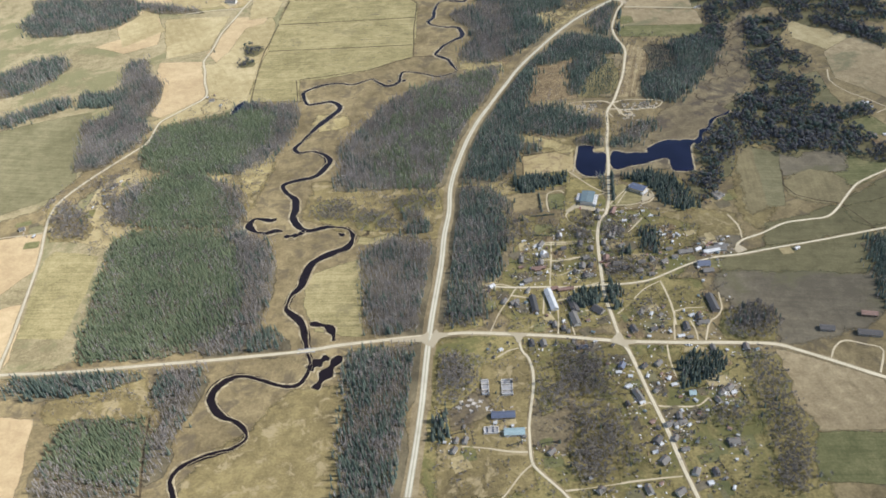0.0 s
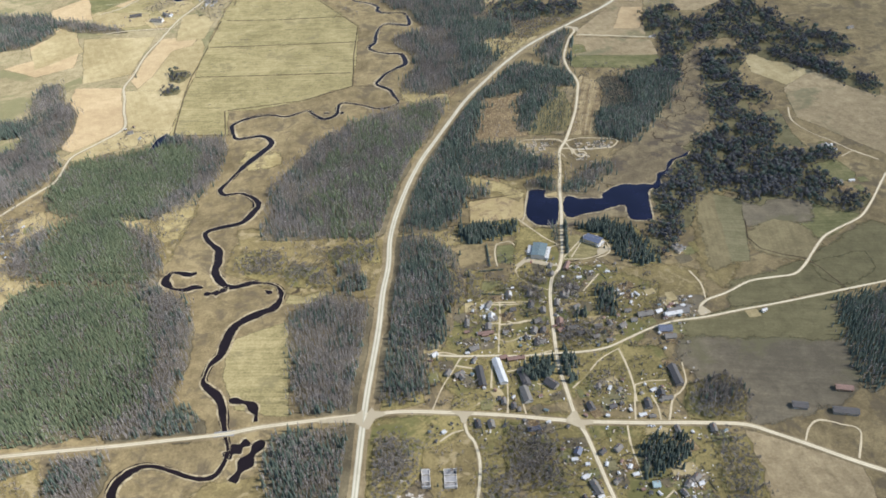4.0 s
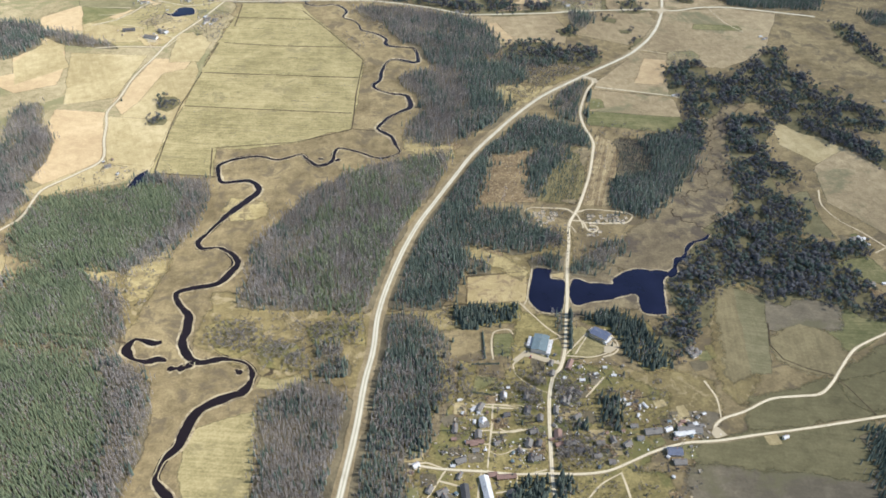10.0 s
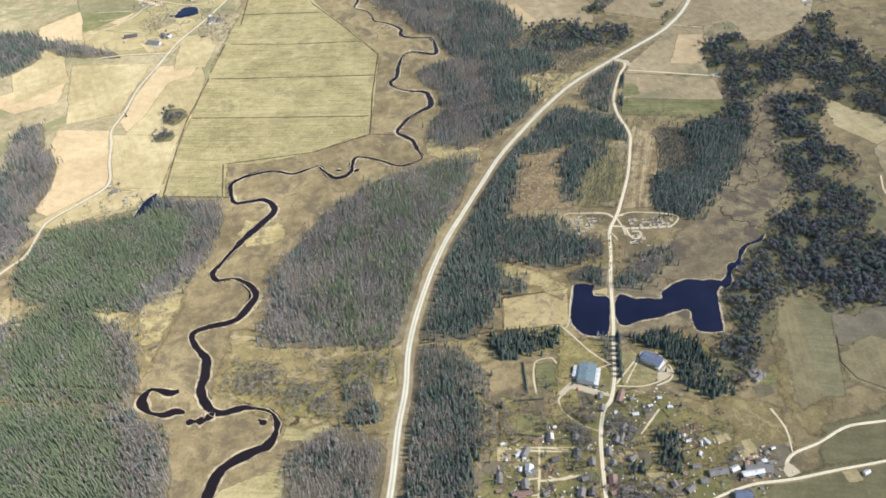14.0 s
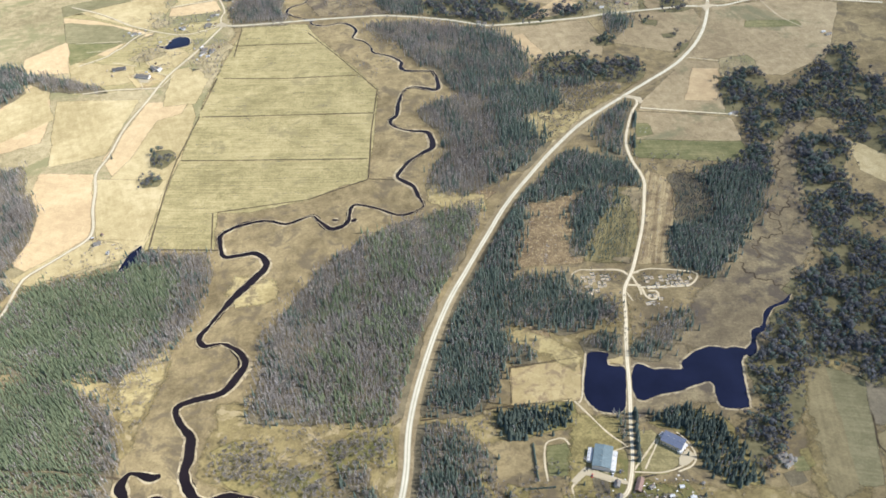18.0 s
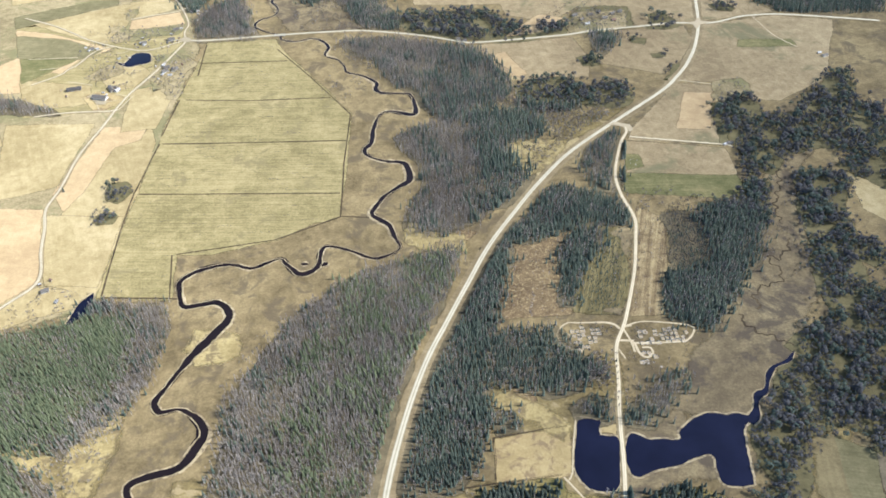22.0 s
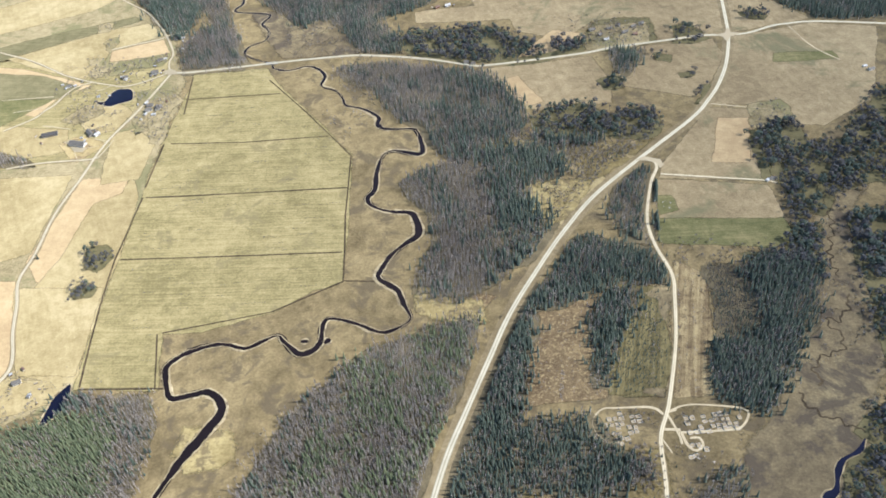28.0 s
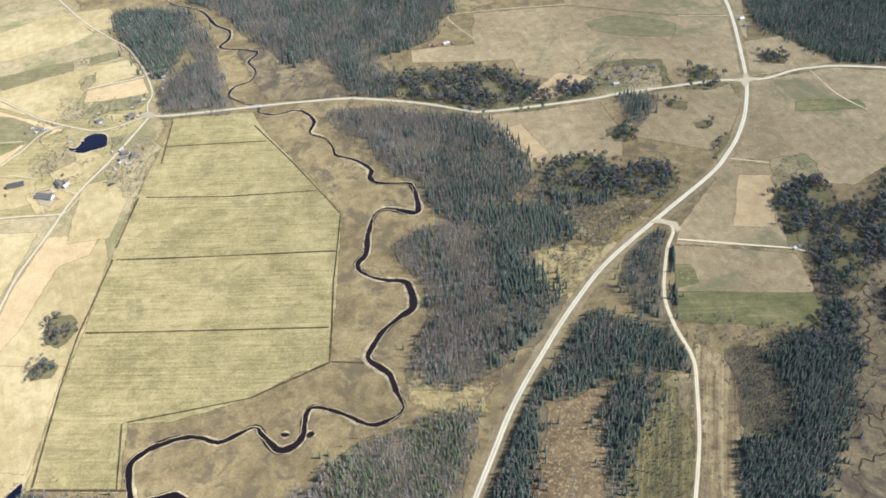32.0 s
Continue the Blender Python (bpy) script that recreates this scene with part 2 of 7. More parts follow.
M_TWIG = leafage("brown_twigs", (0.17, 0.15, 0.128), (0.27, 0.238, 0.205), (0.42, 0.375, 0.325))
M_BARK = leafage("bark", (0.09, 0.075, 0.06), (0.17, 0.145, 0.12), (0.36, 0.33, 0.29))
M_BUSH = leafage("shrub_twigs", (0.19, 0.165, 0.122), (0.285, 0.245, 0.182), (0.41, 0.355, 0.27))


def plain(name, colour, rough=0.8, metal=0.0, spread=0.25, scale=0.6):
    m, t, n, l, bsdf = nodes_of(name)
    dark = tuple(c * (1 - spread) for c in colour)
    light = tuple(min(1, c * (1 + spread)) for c in colour)
    f = calc(t, "ADD", calc(t, "MULTIPLY", noise_at(t, scale, 4, 0.65), 0.6), calc(t, "MULTIPLY", noise_at(t, 0.15, 3, 0.6), 0.4))
    l.new(ramp(t, f, [(0.3, dark), (0.5, colour), (0.7, light)]), bsdf.inputs["Base Color"])
    bsdf.inputs["Roughness"].default_value, bsdf.inputs["Metallic"].default_value = rough, metal
    return m


WALL = [plain("grey_boards", (0.30, 0.27, 0.23)), plain("yellowed_render", (0.52, 0.44, 0.30)), plain("white_brick", (0.66, 0.63, 0.58)),
        plain("brown_boards", (0.22, 0.15, 0.09)), plain("pale_render", (0.58, 0.54, 0.47)), plain("red_brick", (0.34, 0.16, 0.10))]
ROOF = [plain("asbestos_sheet", (0.155, 0.142, 0.124)), plain("dark_slate", (0.085, 0.078, 0.074)), plain("rusty_tin", (0.21, 0.13, 0.10)),
        plain("light_sheet", (0.48, 0.475, 0.46), 0.6), plain("blue_tin", (0.09, 0.105, 0.15), 0.5), plain("teal_tin", (0.27, 0.35, 0.35), 0.5), plain("felt", (0.06, 0.057, 0.055)), plain("bluish_sheet", (0.125, 0.165, 0.172), 0.6)]
M_GLASS = plain("window_glass", (0.05, 0.06, 0.08), 0.1)
M_FRAME = plain("white_paint", (0.75, 0.74, 0.70), 0.6)
M_BRICK = plain("chimney_brick", (0.36, 0.20, 0.14))
M_DOOR = plain("door_paint", (0.20, 0.12, 0.07), 0.6)
M_STONE = plain("granite", (0.30, 0.29, 0.28), 0.6)
M_CAR = [plain("red_car_paint", (0.45, 0.05, 0.04), 0.3), plain("white_car_paint", (0.75, 0.75, 0.74), 0.3), plain("grey_car_paint", (0.25, 0.26, 0.28), 0.3)]
M_RUBBER = plain("tyre_rubber", (0.03, 0.03, 0.03), 0.8)
M_PALE_WOOD = plain("weathered_wood", (0.42, 0.36, 0.28))
M_RUBBLE = plain("rubble", (0.55, 0.50, 0.43), 0.9, spread=0.4)

# ---- plan: places in metres, x to the east, y to the north ----
ROADS = []
ROADS.append(('main_road', [(-64, 486), (-49, 586), (-34, 714), (-17, 821), (-9, 887), (0, 937), (6, 1000), (25, 1078), (53, 1160), (82, 1220), (112, 1280), (143, 1340), (182, 1400), (225, 1460), (275, 1520), (344, 1580), (446, 1663), (482, 1702), (511, 1741), (541, 1797), (568, 1867), (588, 1945), (608, 2032), (619, 2089), (623, 2119)]))
ROADS.append(('west_road', [(-32, 701), (-74, 701), (-139, 699), (-176, 695), (-243, 694), (-301, 694), (-379, 695), (-458, 696), (-572, 704)]))
ROADS.append(('east_road', [(-32, 702), (-16, 701), (10, 700), (67, 690), (116, 680), (177, 665), (231, 656), (291, 648), (337, 640), (362, 626), (391, 607), (430, 580), (480, 550)]))
ROADS.append(('farm_road', [(-533, 688), (-537, 715), (-540, 762), (-547, 835), (-556, 916), (-568, 977), (-574, 1022), (-568, 1057), (-546, 1098), (-515, 1144), (-488, 1180), (-473, 1204), (-469, 1252), (-462, 1273), (-429, 1308), (-403, 1344), (-415, 1403), (-422, 1445), (-431, 1487), (-423, 1533), (-416, 1609), (-398, 1682), (-386, 1737), (-372, 1780), (-345, 1840), (-311, 1934)]))
ROADS.append(('village_street', [(207, 412), (203, 458), (199, 491), (195, 539), (188, 592), (182, 646), (177, 665), (175, 701), (174, 745), (179, 797), (186, 853), (196, 888), (206, 901), (216, 931), (225, 977), (233, 1017), (242, 1071), (252, 1118), (260, 1162), (273, 1188), (282, 1207), (308, 1275), (326, 1339), (333, 1374), (328, 1420), (329, 1459), (340, 1499), (356, 1540), (370, 1566), (368, 1582), (355, 1592)]))
ROADS.append(('hill_road', [(174, 761), (203, 759), (231, 762), (258, 773), (284, 784), (315, 792), (353, 794), (396, 800), (449, 806), (512, 815), (570, 823), (664, 837)]))
ROADS.append(('valley_road', [(348, 798), (352, 812), (364, 822), (390, 831), (422, 846), (453, 849), (478, 851), (497, 865), (516, 886), (543, 914), (569, 929), (606, 947), (636, 977), (663, 1009), (687, 1037)]))
ROADS.append(('cross_street', [(36, 778), (67, 771), (110, 766), (137, 762), (174, 761)]))
ROADS.append(('north_road', [(-316, 1942), (-280, 1935), (-196, 1935), (-112, 1936), (-27, 1933), (15, 1925), (97, 1897), (161, 1865), (184, 1859), (258, 1860), (342, 1864), (385, 1871), (469, 1875), (529, 1878), (569, 1871), (602, 1871), (640, 1883), (667, 1886), (709, 1884), (775, 1866), (870, 1835)]))
ROADS.append(('west_lane', [(-312, 1938), (-318, 1973), (-316, 2005), (-337, 2069), (-355, 2108), (-383, 2160), (-425, 2208), (-477, 2271), (-530, 2348), (-572, 2415)]))
ROADS.append(('drive', [(371, 1551), (433, 1533), (492, 1516), (506, 1508)]))
ROADS.append(('farm_lane', [(-316, 1939), (-337, 1928), (-360, 1917), (-382, 1914), (-402, 1921), (-435, 1937), (-464, 1954), (-489, 1971), (-511, 1991), (-557, 2030), (-623, 2072)]))
ROADS.append(('farm_lane', [(-435, 1937), (-457, 1928), (-470, 1911), (-482, 1881), (-494, 1866), (-505, 1848), (-544, 1822)]))
ROADS.append(('farm_lane', [(-512, 1723), (-470, 1728), (-433, 1727), (-396, 1724), (-384, 1727)]))
ROADS.append(('farm_lane', [(-336, 2060), (-359, 2052), (-393, 2045), (-423, 2037)]))
ROADS.append(('farm_lane', [(-336, 2065), (-317, 2070), (-304, 2075)]))
ROADS.append(('works_road', [(65, 689), (66, 665), (72, 652), (74, 630), (71, 606), (62, 566), (59, 542), (58, 514), (65, 500), (77, 484), (86, 470), (95, 449)]))
TRACKS = []
TRACKS.append(('lane', [(182, 709), (201, 726), (220, 746), (243, 759)]))
TRACKS.append(('lane', [(243, 759), (245, 739), (245, 713), (242, 683)]))
TRACKS.append(('lane', [(225, 655), (222, 632), (222, 610), (222, 589)]))
TRACKS.append(('lane', [(187, 575), (192, 570), (214, 566), (233, 565), (247, 574)]))
TRACKS.append(('lane', [(58, 512), (45, 500), (29, 480), (14, 467)]))
TRACKS.append(('lane', [(84, 478), (112, 479), (149, 482), (181, 483), (196, 483)]))
TRACKS.append(('lane', [(386, 610), (397, 627), (411, 636), (430, 628), (444, 618), (428, 587)]))
TRACKS.append(('lane', [(115, 793), (123, 786), (132, 787), (144, 792), (158, 791)]))
TRACKS.append(('lane', [(119, 814), (137, 814), (153, 817)]))
TRACKS.append(('lane', [(154, 907), (156, 892), (170, 875), (189, 863)]))
TRACKS.append(('lane', [(154, 907), (167, 920), (189, 911), (203, 908)]))
TRACKS.append(('lane', [(174, 1008), (197, 970), (214, 949)]))
TRACKS.append(('lane', [(214, 919), (245, 954)]))
TRACKS.append(('lane', [(214, 919), (243, 916), (266, 923), (275, 934)]))
TRACKS.append(('lane', [(226, 857), (251, 885)]))
TRACKS.append(('lane', [(359, 875), (365, 850), (362, 822)]))
TRACKS.append(('lane', [(667, 1886), (678, 1815), (701, 1767)]))
TRACKS.append(('lane', [(468, 1699), (514, 1681), (553, 1666)]))
TRACKS.append(('lane', [(360, 2159), (264, 2165), (196, 2165), (159, 2157), (175, 2109), (194, 2071)]))
TRACKS.append(('lane', [(531, 2081), (612, 2064)]))
TRACKS.append(('lane', [(632, 1232), (622, 1195), (632, 1158), (652, 1129), (670, 1099), (694, 1071)]))
TRACKS.append(('lane', [(670, 1099), (648, 1087)]))
TRACKS.append(('lane', [(199, 1077), (190, 1043), (183, 1013), (178, 1005)]))
TRACKS.append(('lane', [(201, 1076), (215, 1072), (229, 1062)]))
TRACKS.append(('lane', [(133, 916), (133, 938), (137, 958), (147, 963), (156, 963), (160, 955)]))
TRACKS.append(('lane', [(216, 948), (196, 942)]))
TRACKS.append(('lane', [(246, 705), (261, 708), (280, 707)]))
TRACKS.append(('lane', [(246, 705), (240, 683), (234, 656)]))
TRACKS.append(('lane', [(265, 650), (279, 682), (290, 690), (300, 704), (304, 730)]))
TRACKS.append(('lane', [(259, 689), (261, 672), (259, 652)]))
TRACKS.append(('lane', [(40, 775), (53, 779), (72, 771), (97, 768)]))
TRACKS.append(('lane', [(109, 851), (127, 851), (155, 846), (161, 854)]))
TRACKS.append(('lane', [(261, 1162), (266, 1145)]))
TRACKS.append(('lane', [(-384, 1727), (-369, 1767)]))
TRACKS.append(('lane', [(-413, 1727), (-423, 1750), (-435, 1769), (-442, 1774)]))
TRACKS.append(('lane', [(-423, 1750), (-403, 1754), (-387, 1756)]))
TRACKS.append(('lane', [(-543, 1872), (-512, 1874), (-489, 1876)]))
TRACKS.append(('lane', [(-572, 1911), (-522, 1908), (-489, 1906)]))
TRACKS.append(('lane', [(-486, 1825), (-441, 1808)]))
TRACKS.append(('lane', [(-402, 1921), (-412, 1912), (-424, 1910)]))
TRACKS.append(('lane', [(-399, 1775), (-380, 1767)]))
TRACKS.append(('lane', [(-568, 978), (-599, 975), (-655, 974)]))
TRACKS.append(('lane', [(65, 689), (74, 696), (85, 703)]))
TRACKS.append(('lane', [(63, 669), (51, 666), (38, 658)]))
TRACKS.append(('lane', [(34, 698), (44, 722), (52, 737), (61, 751), (69, 765), (75, 773)]))
TRACKS.append(('lane', [(65, 757), (84, 750), (90, 746)]))
TRACKS.append(('lane', [(123, 828), (117, 795), (113, 770)]))
TRACKS.append(('lane', [(121, 826), (138, 814), (160, 817)]))
TRACKS.append(('lane', [(101, 800), (118, 799)]))
TRACKS.append(('lane', [(103, 817), (122, 817)]))
TRACKS.append(('lane', [(108, 853), (158, 848)]))
TRACKS.append(('lane', [(126, 850), (123, 828)]))
TRACKS.append(('lane', [(107, 769), (102, 745), (98, 720)]))
TRACKS.append(('lane', [(113, 768), (114, 749), (116, 728), (113, 705), (109, 683)]))
TRACKS.append(('lane', [(118, 741), (130, 743), (139, 750), (141, 762)]))
TRACKS.append(('lane', [(129, 722), (127, 703), (128, 681)]))
TRACKS.append(('lane', [(43, 781), (57, 778)]))
TRACKS.append(('lane', [(40, 776), (45, 771), (50, 775)]))
TRACKS.append(('lane', [(61, 558), (51, 554), (33, 554), (21, 558)]))
TRACKS.append(('lane', [(61, 526), (39, 529), (14, 536), (-9, 540)]))
TRACKS.append(('lane', [(136, 726), (149, 719), (163, 722)]))
TRACKS.append(('lane', [(176, 634), (165, 623)]))
TRACKS.append(('lane', [(187, 575), (174, 571)]))
TRACKS.append(('lane', [(171, 766), (157, 763)]))
TRACKS.append(('lane', [(256, 915), (271, 921), (277, 932), (273, 949), (266, 960)]))
TRACKS.append(('lane', [(226, 921), (247, 953)]))
TRACKS.append(('lane', [(103, 851), (125, 847), (155, 844)]))
TRACKS.append(('graveyard_path', [(271, 1187), (261, 1198), (228, 1202), (214, 1203), (202, 1192), (201, 1179), (209, 1166), (223, 1162)]))
TRACKS.append(('graveyard_path', [(272, 1190), (295, 1196), (328, 1190), (347, 1184), (350, 1177), (337, 1163), (314, 1163), (278, 1166)]))
TRACKS.append(('graveyard_path', [(273, 1191), (278, 1166), (278, 1153)]))
TRACKS.append(('graveyard_path', [(281, 1165), (283, 1150), (289, 1144), (297, 1149), (296, 1158), (287, 1159)]))
TRACKS.append(('graveyard_path', [(262, 1172), (281, 1169)]))
TRACKS.append(('graveyard_path', [(275, 1190), (284, 1192)]))
RIVER = []
RIVER.append([(-281, 460), (-293, 510), (-299, 531), (-292, 546), (-271, 557), (-243, 564), (-230, 577), (-242, 598), (-259, 608), (-271, 622), (-277, 636), (-272, 652), (-258, 663), (-245, 664), (-225, 656), (-199, 644), (-183, 643), (-175, 653), (-171, 674), (-176, 696), (-180, 720), (-187, 745), (-200, 761), (-206, 772), (-203, 792), (-191, 812), (-186, 839), (-176, 858), (-151, 874), (-137, 881), (-130, 901), (-138, 920), (-162, 929)])
RIVER.append([(-174, 927), (-193, 924), (-206, 938), (-214, 959), (-213, 976), (-216, 1001), (-231, 1021), (-237, 1040), (-220, 1049), (-191, 1057), (-176, 1082), (-173, 1097), (-183, 1115), (-201, 1128), (-222, 1126), (-230, 1140), (-223, 1153), (-208, 1181), (-196, 1204), (-179, 1231), (-165, 1251), (-166, 1266), (-181, 1282), (-206, 1279), (-219, 1279), (-226, 1296), (-230, 1321)])
RIVER.append([(-221, 1332), (-208, 1341), (-187, 1346), (-168, 1345), (-147, 1336), (-130, 1342), (-112, 1349), (-104, 1338), (-88, 1319), (-74, 1321), (-65, 1333), (-63, 1351), (-58, 1364), (-45, 1362), (-22, 1350), (0, 1337), (23, 1341), (35, 1354), (28, 1376), (22, 1397), (8, 1412), (1, 1423), (7, 1438), (20, 1458), (38, 1475), (54, 1490), (53, 1517), (46, 1531), (24, 1537), (2, 1550), (-7, 1568), (3, 1586), (6, 1618), (17, 1656), (34, 1665), (65, 1651), (73, 1660)])
RIVER.append([(68, 1705), (57, 1713), (24, 1718), (13, 1732), (14, 1751), (-8, 1777), (-31, 1791), (-35, 1809), (-47, 1835), (-68, 1852), (-64, 1880), (-77, 1905), (-94, 1914), (-119, 1908), (-144, 1918), (-149, 1934), (-172, 1949), (-195, 1974), (-189, 1997), (-164, 2012), (-159, 2042), (-172, 2072), (-160, 2096), (-175, 2109), (-223, 2128), (-212, 2154), (-215, 2185), (-241, 2211), (-264, 2257), (-289, 2285), (-322, 2303), (-361, 2357)])
OXBOWS = []
OXBOWS.append(('oxbow', [(-176, 741), (-167, 737), (-154, 731), (-147, 718), (-146, 707)]))
OXBOWS.append(('wide', [(-137, 682), (-144, 670), (-153, 654), (-163, 635)]))
OXBOWS.append(('wide', [(-173, 665), (-164, 673), (-151, 683)]))
OXBOWS.append(('oxbow', [(-238, 958), (-247, 956), (-259, 961), (-268, 963), (-272, 959), (-275, 948), (-270, 939), (-264, 932), (-253, 928), (-245, 928), (-237, 931), (-227, 928)]))
OXBOWS.append(('oxbow', [(-224, 915), (-213, 916), (-204, 917), (-197, 926)]))
OXBOWS.append(('slough', [(-150, 912), (-142, 905)]))
OXBOWS.append(('slough', [(-86, 1337), (-78, 1335)]))
OXBOWS.append(('slough', [(-61, 1330), (-54, 1335)]))
OXBOWS.append(('inlet', [(366, 1050), (376, 1061), (385, 1081), (396, 1088), (406, 1106), (416, 1117), (434, 1124), (445, 1135)]))
STREAMS = []
STREAMS.append(('stream', [(405, 1195), (408, 1179), (416, 1167), (433, 1156), (446, 1143)]))
STREAMS.append(('stream', [(506, 1313), (503, 1299), (481, 1278), (470, 1284), (477, 1255), (467, 1239), (449, 1236), (433, 1221), (432, 1200)]))
STREAMS.append(('stream', [(548, 1468), (538, 1422), (513, 1369), (511, 1338)]))
STREAMS.append(('brook', [(-118, 901), (-110, 909), (-103, 923)]))
DITCHES = []
DITCHES.append(('ditch', [(-118, 901), (-110, 909), (-103, 923), (-88, 936), (-66, 947), (-38, 965), (-15, 995), (-4, 1004)]))
DITCHES.append(('ditch', [(461, 962), (451, 927), (458, 904), (479, 889), (503, 878), (513, 859), (527, 818)]))
DITCHES.append(('ditch', [(16, 999), (49, 1001), (78, 1006), (111, 1008), (173, 1011)]))
DITCHES.append(('ditch', [(188, 1066), (171, 1065), (145, 1062), (114, 1059), (113, 1035), (110, 1012)]))
DITCHES.append(('ditch', [(-407, 978), (-349, 972), (-290, 961), (-276, 958)]))
DITCHES.append(('ditch', [(-442, 548), (-398, 537), (-361, 525), (-325, 514)]))
DITCHES.append(('ditch', [(-339, 616), (-335, 570), (-326, 515)]))
DITCHES.append(('ditch', [(-320, 1308), (-322, 1426), (-319, 1505), (-304, 1623)]))
DITCHES.append(('ditch', [(-304, 1644), (-293, 1742)]))
DITCHES.append(('ditch', [(-274, 1814), (-273, 1919)]))
DITCHES.append(('ditch', [(-312, 1504), (-179, 1488), (-40, 1472)]))
DITCHES.append(('ditch', [(-300, 1622), (-165, 1608), (-32, 1596)]))
DITCHES.append(('ditch', [(-283, 1741), (-176, 1725), (-57, 1717)]))
DITCHES.append(('ditch', [(-276, 1855), (-131, 1843)]))
DITCHES.append(('ditch', [(-150, 1886), (-89, 1782), (-26, 1665), (-35, 1542), (-39, 1423), (-2, 1416)]))
DITCHES.append(('ditch', [(-247, 1372), (-238, 1295)]))
DITCHES.append(('ditch', [(-321, 1306), (-225, 1293)]))
DITCHES.append(('ditch', [(-39, 1422), (-121, 1386), (-242, 1373)]))
PONDS = []
PONDS.append(('pond', [(198, 1062), (204, 1072), (221, 1069), (219, 1052), (235, 1044), (222, 995), (209, 990), (193, 996), (186, 1014)]))
PONDS.append(('pond', [(-330, 1313), (-337, 1309), (-345, 1293), (-350, 1264), (-342, 1268), (-328, 1288)]))
PONDS.append(('pond', [(-417, 1877), (-404, 1875), (-397, 1898), (-386, 1906), (-367, 1900), (-362, 1873), (-381, 1863), (-397, 1860)]))
PONDS.append(('mill_lake', [(245, 1048), (266, 1041), (293, 1039), (299, 1051), (325, 1065), (338, 1065), (346, 1061), (358, 1061), (373, 1054), (358, 1043), (346, 989), (339, 982), (320, 986), (318, 1000), (320, 1014), (314, 1020), (299, 1016), (282, 1011), (257, 1006), (237, 1005)]))
FIELDS = []
FIELDS.append(('westland', [(-332, 1290), (-318, 1560), (-290, 1900), (-330, 2060), (-560, 2420), (-820, 2500), (-1250, 2300), (-1250, 1500), (-760, 980), (-600, 1040), (-540, 1210), (-450, 1270)]))
FIELDS.append(('westland', [(-600, 960), (-560, 1000), (-500, 1100), (-440, 975), (-470, 900), (-450, 720), (-520, 700), (-600, 720)]))
FIELDS.append(('yard', [(-30, 685), (60, 690), (175, 668), (300, 640), (330, 560), (315, 430), (200, 400), (-30, 420), (-45, 520)]))
FIELDS.append(('meadow', [(-323, 1308), (-320, 1418), (-312, 1504), (-304, 1644), (-293, 1742), (-272, 1882), (-270, 1926), (-157, 1920), (-142, 1880), (-89, 1782), (-26, 1665), (-30, 1600), (-38, 1471), (-41, 1423), (-76, 1413), (-121, 1386), (-199, 1369), (-242, 1373), (-238, 1295)]))
FIELDS.append(('meadow', [(-538, 931), (-473, 910), (-471, 835), (-473, 793), (-476, 754), (-533, 761), (-548, 915)]))
FIELDS.append(('meadow', [(-185, 827), (-121, 852), (-114, 711), (-167, 728), (-184, 774)]))
FIELDS.append(('meadow', [(-630, 2041), (-556, 2026), (-451, 1952), (-324, 1999), (-313, 1941), (-359, 1829), (-385, 1732), (-425, 1724), (-527, 1723)]))
FIELDS.append(('meadow', [(-104, 928), (-81, 916), (-75, 882), (-122, 887)]))
FIELDS.append(('meadow', [(228, 962), (242, 961), (264, 926), (244, 916), (220, 922)]))
FIELDS.append(('pale', [(-501, 1303), (-513, 1495), (-435, 1485), (-405, 1343), (-436, 1306), (-465, 1282)]))
FIELDS.append(('pale', [(-407, 1481), (-429, 1520), (-393, 1679), (-332, 1670), (-362, 1461)]))
FIELDS.append(('pale', [(-640, 1812), (-647, 1865), (-586, 1922), (-558, 1800)]))
FIELDS.append(('pale', [(-652, 967), (-568, 974), (-556, 892), (-601, 831)]))
FIELDS.append(('pale', [(-600, 810), (-547, 824), (-533, 723), (-547, 672)]))
FIELDS.append(('pale', [(-527, 637), (-471, 627), (-457, 527), (-482, 518)]))
FIELDS.append(('brown', [(337, 631), (425, 579), (418, 514), (329, 524)]))
FIELDS.append(('pale', [(-421, 2030), (-341, 2052), (-323, 2007), (-376, 2000), (-417, 1992)]))
FIELDS.append(('pale', [(-583, 1896), (-507, 1855), (-474, 1912), (-436, 1927), (-486, 1958), (-546, 1993), (-624, 2023)]))
FIELDS.append(('pale', [(-666, 1600), (-623, 1626), (-650, 1708), (-611, 1764), (-577, 1744), (-547, 1658), (-543, 1582), (-600, 1559)]))
FIELDS.append(('pale', [(-402, 1459), (-374, 1459), (-367, 1407), (-384, 1396)]))
FIELDS.append(('straw', [(-507, 1516), (-546, 1702), (-414, 1691), (-432, 1536)]))
FIELDS.append(('straw', [(-638, 1671), (-609, 1758), (-580, 1773), (-565, 1705), (-540, 1648), (-609, 1584)]))
FIELDS.append(('straw', [(636, 1443), (733, 1351), (658, 1304), (624, 1358)]))
FIELDS.append(('straw', [(-366, 1461), (-327, 1670), (-311, 1623), (-329, 1316), (-392, 1336), (-429, 1470)]))
FIELDS.append(('straw', [(37, 876), (76, 894), (74, 780), (35, 765)]))
FIELDS.append(('straw', [(-517, 1085), (-470, 1124), (-439, 974), (-475, 928), (-531, 962)]))
FIELDS.append(('straw', [(-448, 1296), (-406, 1332), (-344, 1318), (-333, 1299), (-387, 1283), (-457, 1254), (-482, 1268)]))
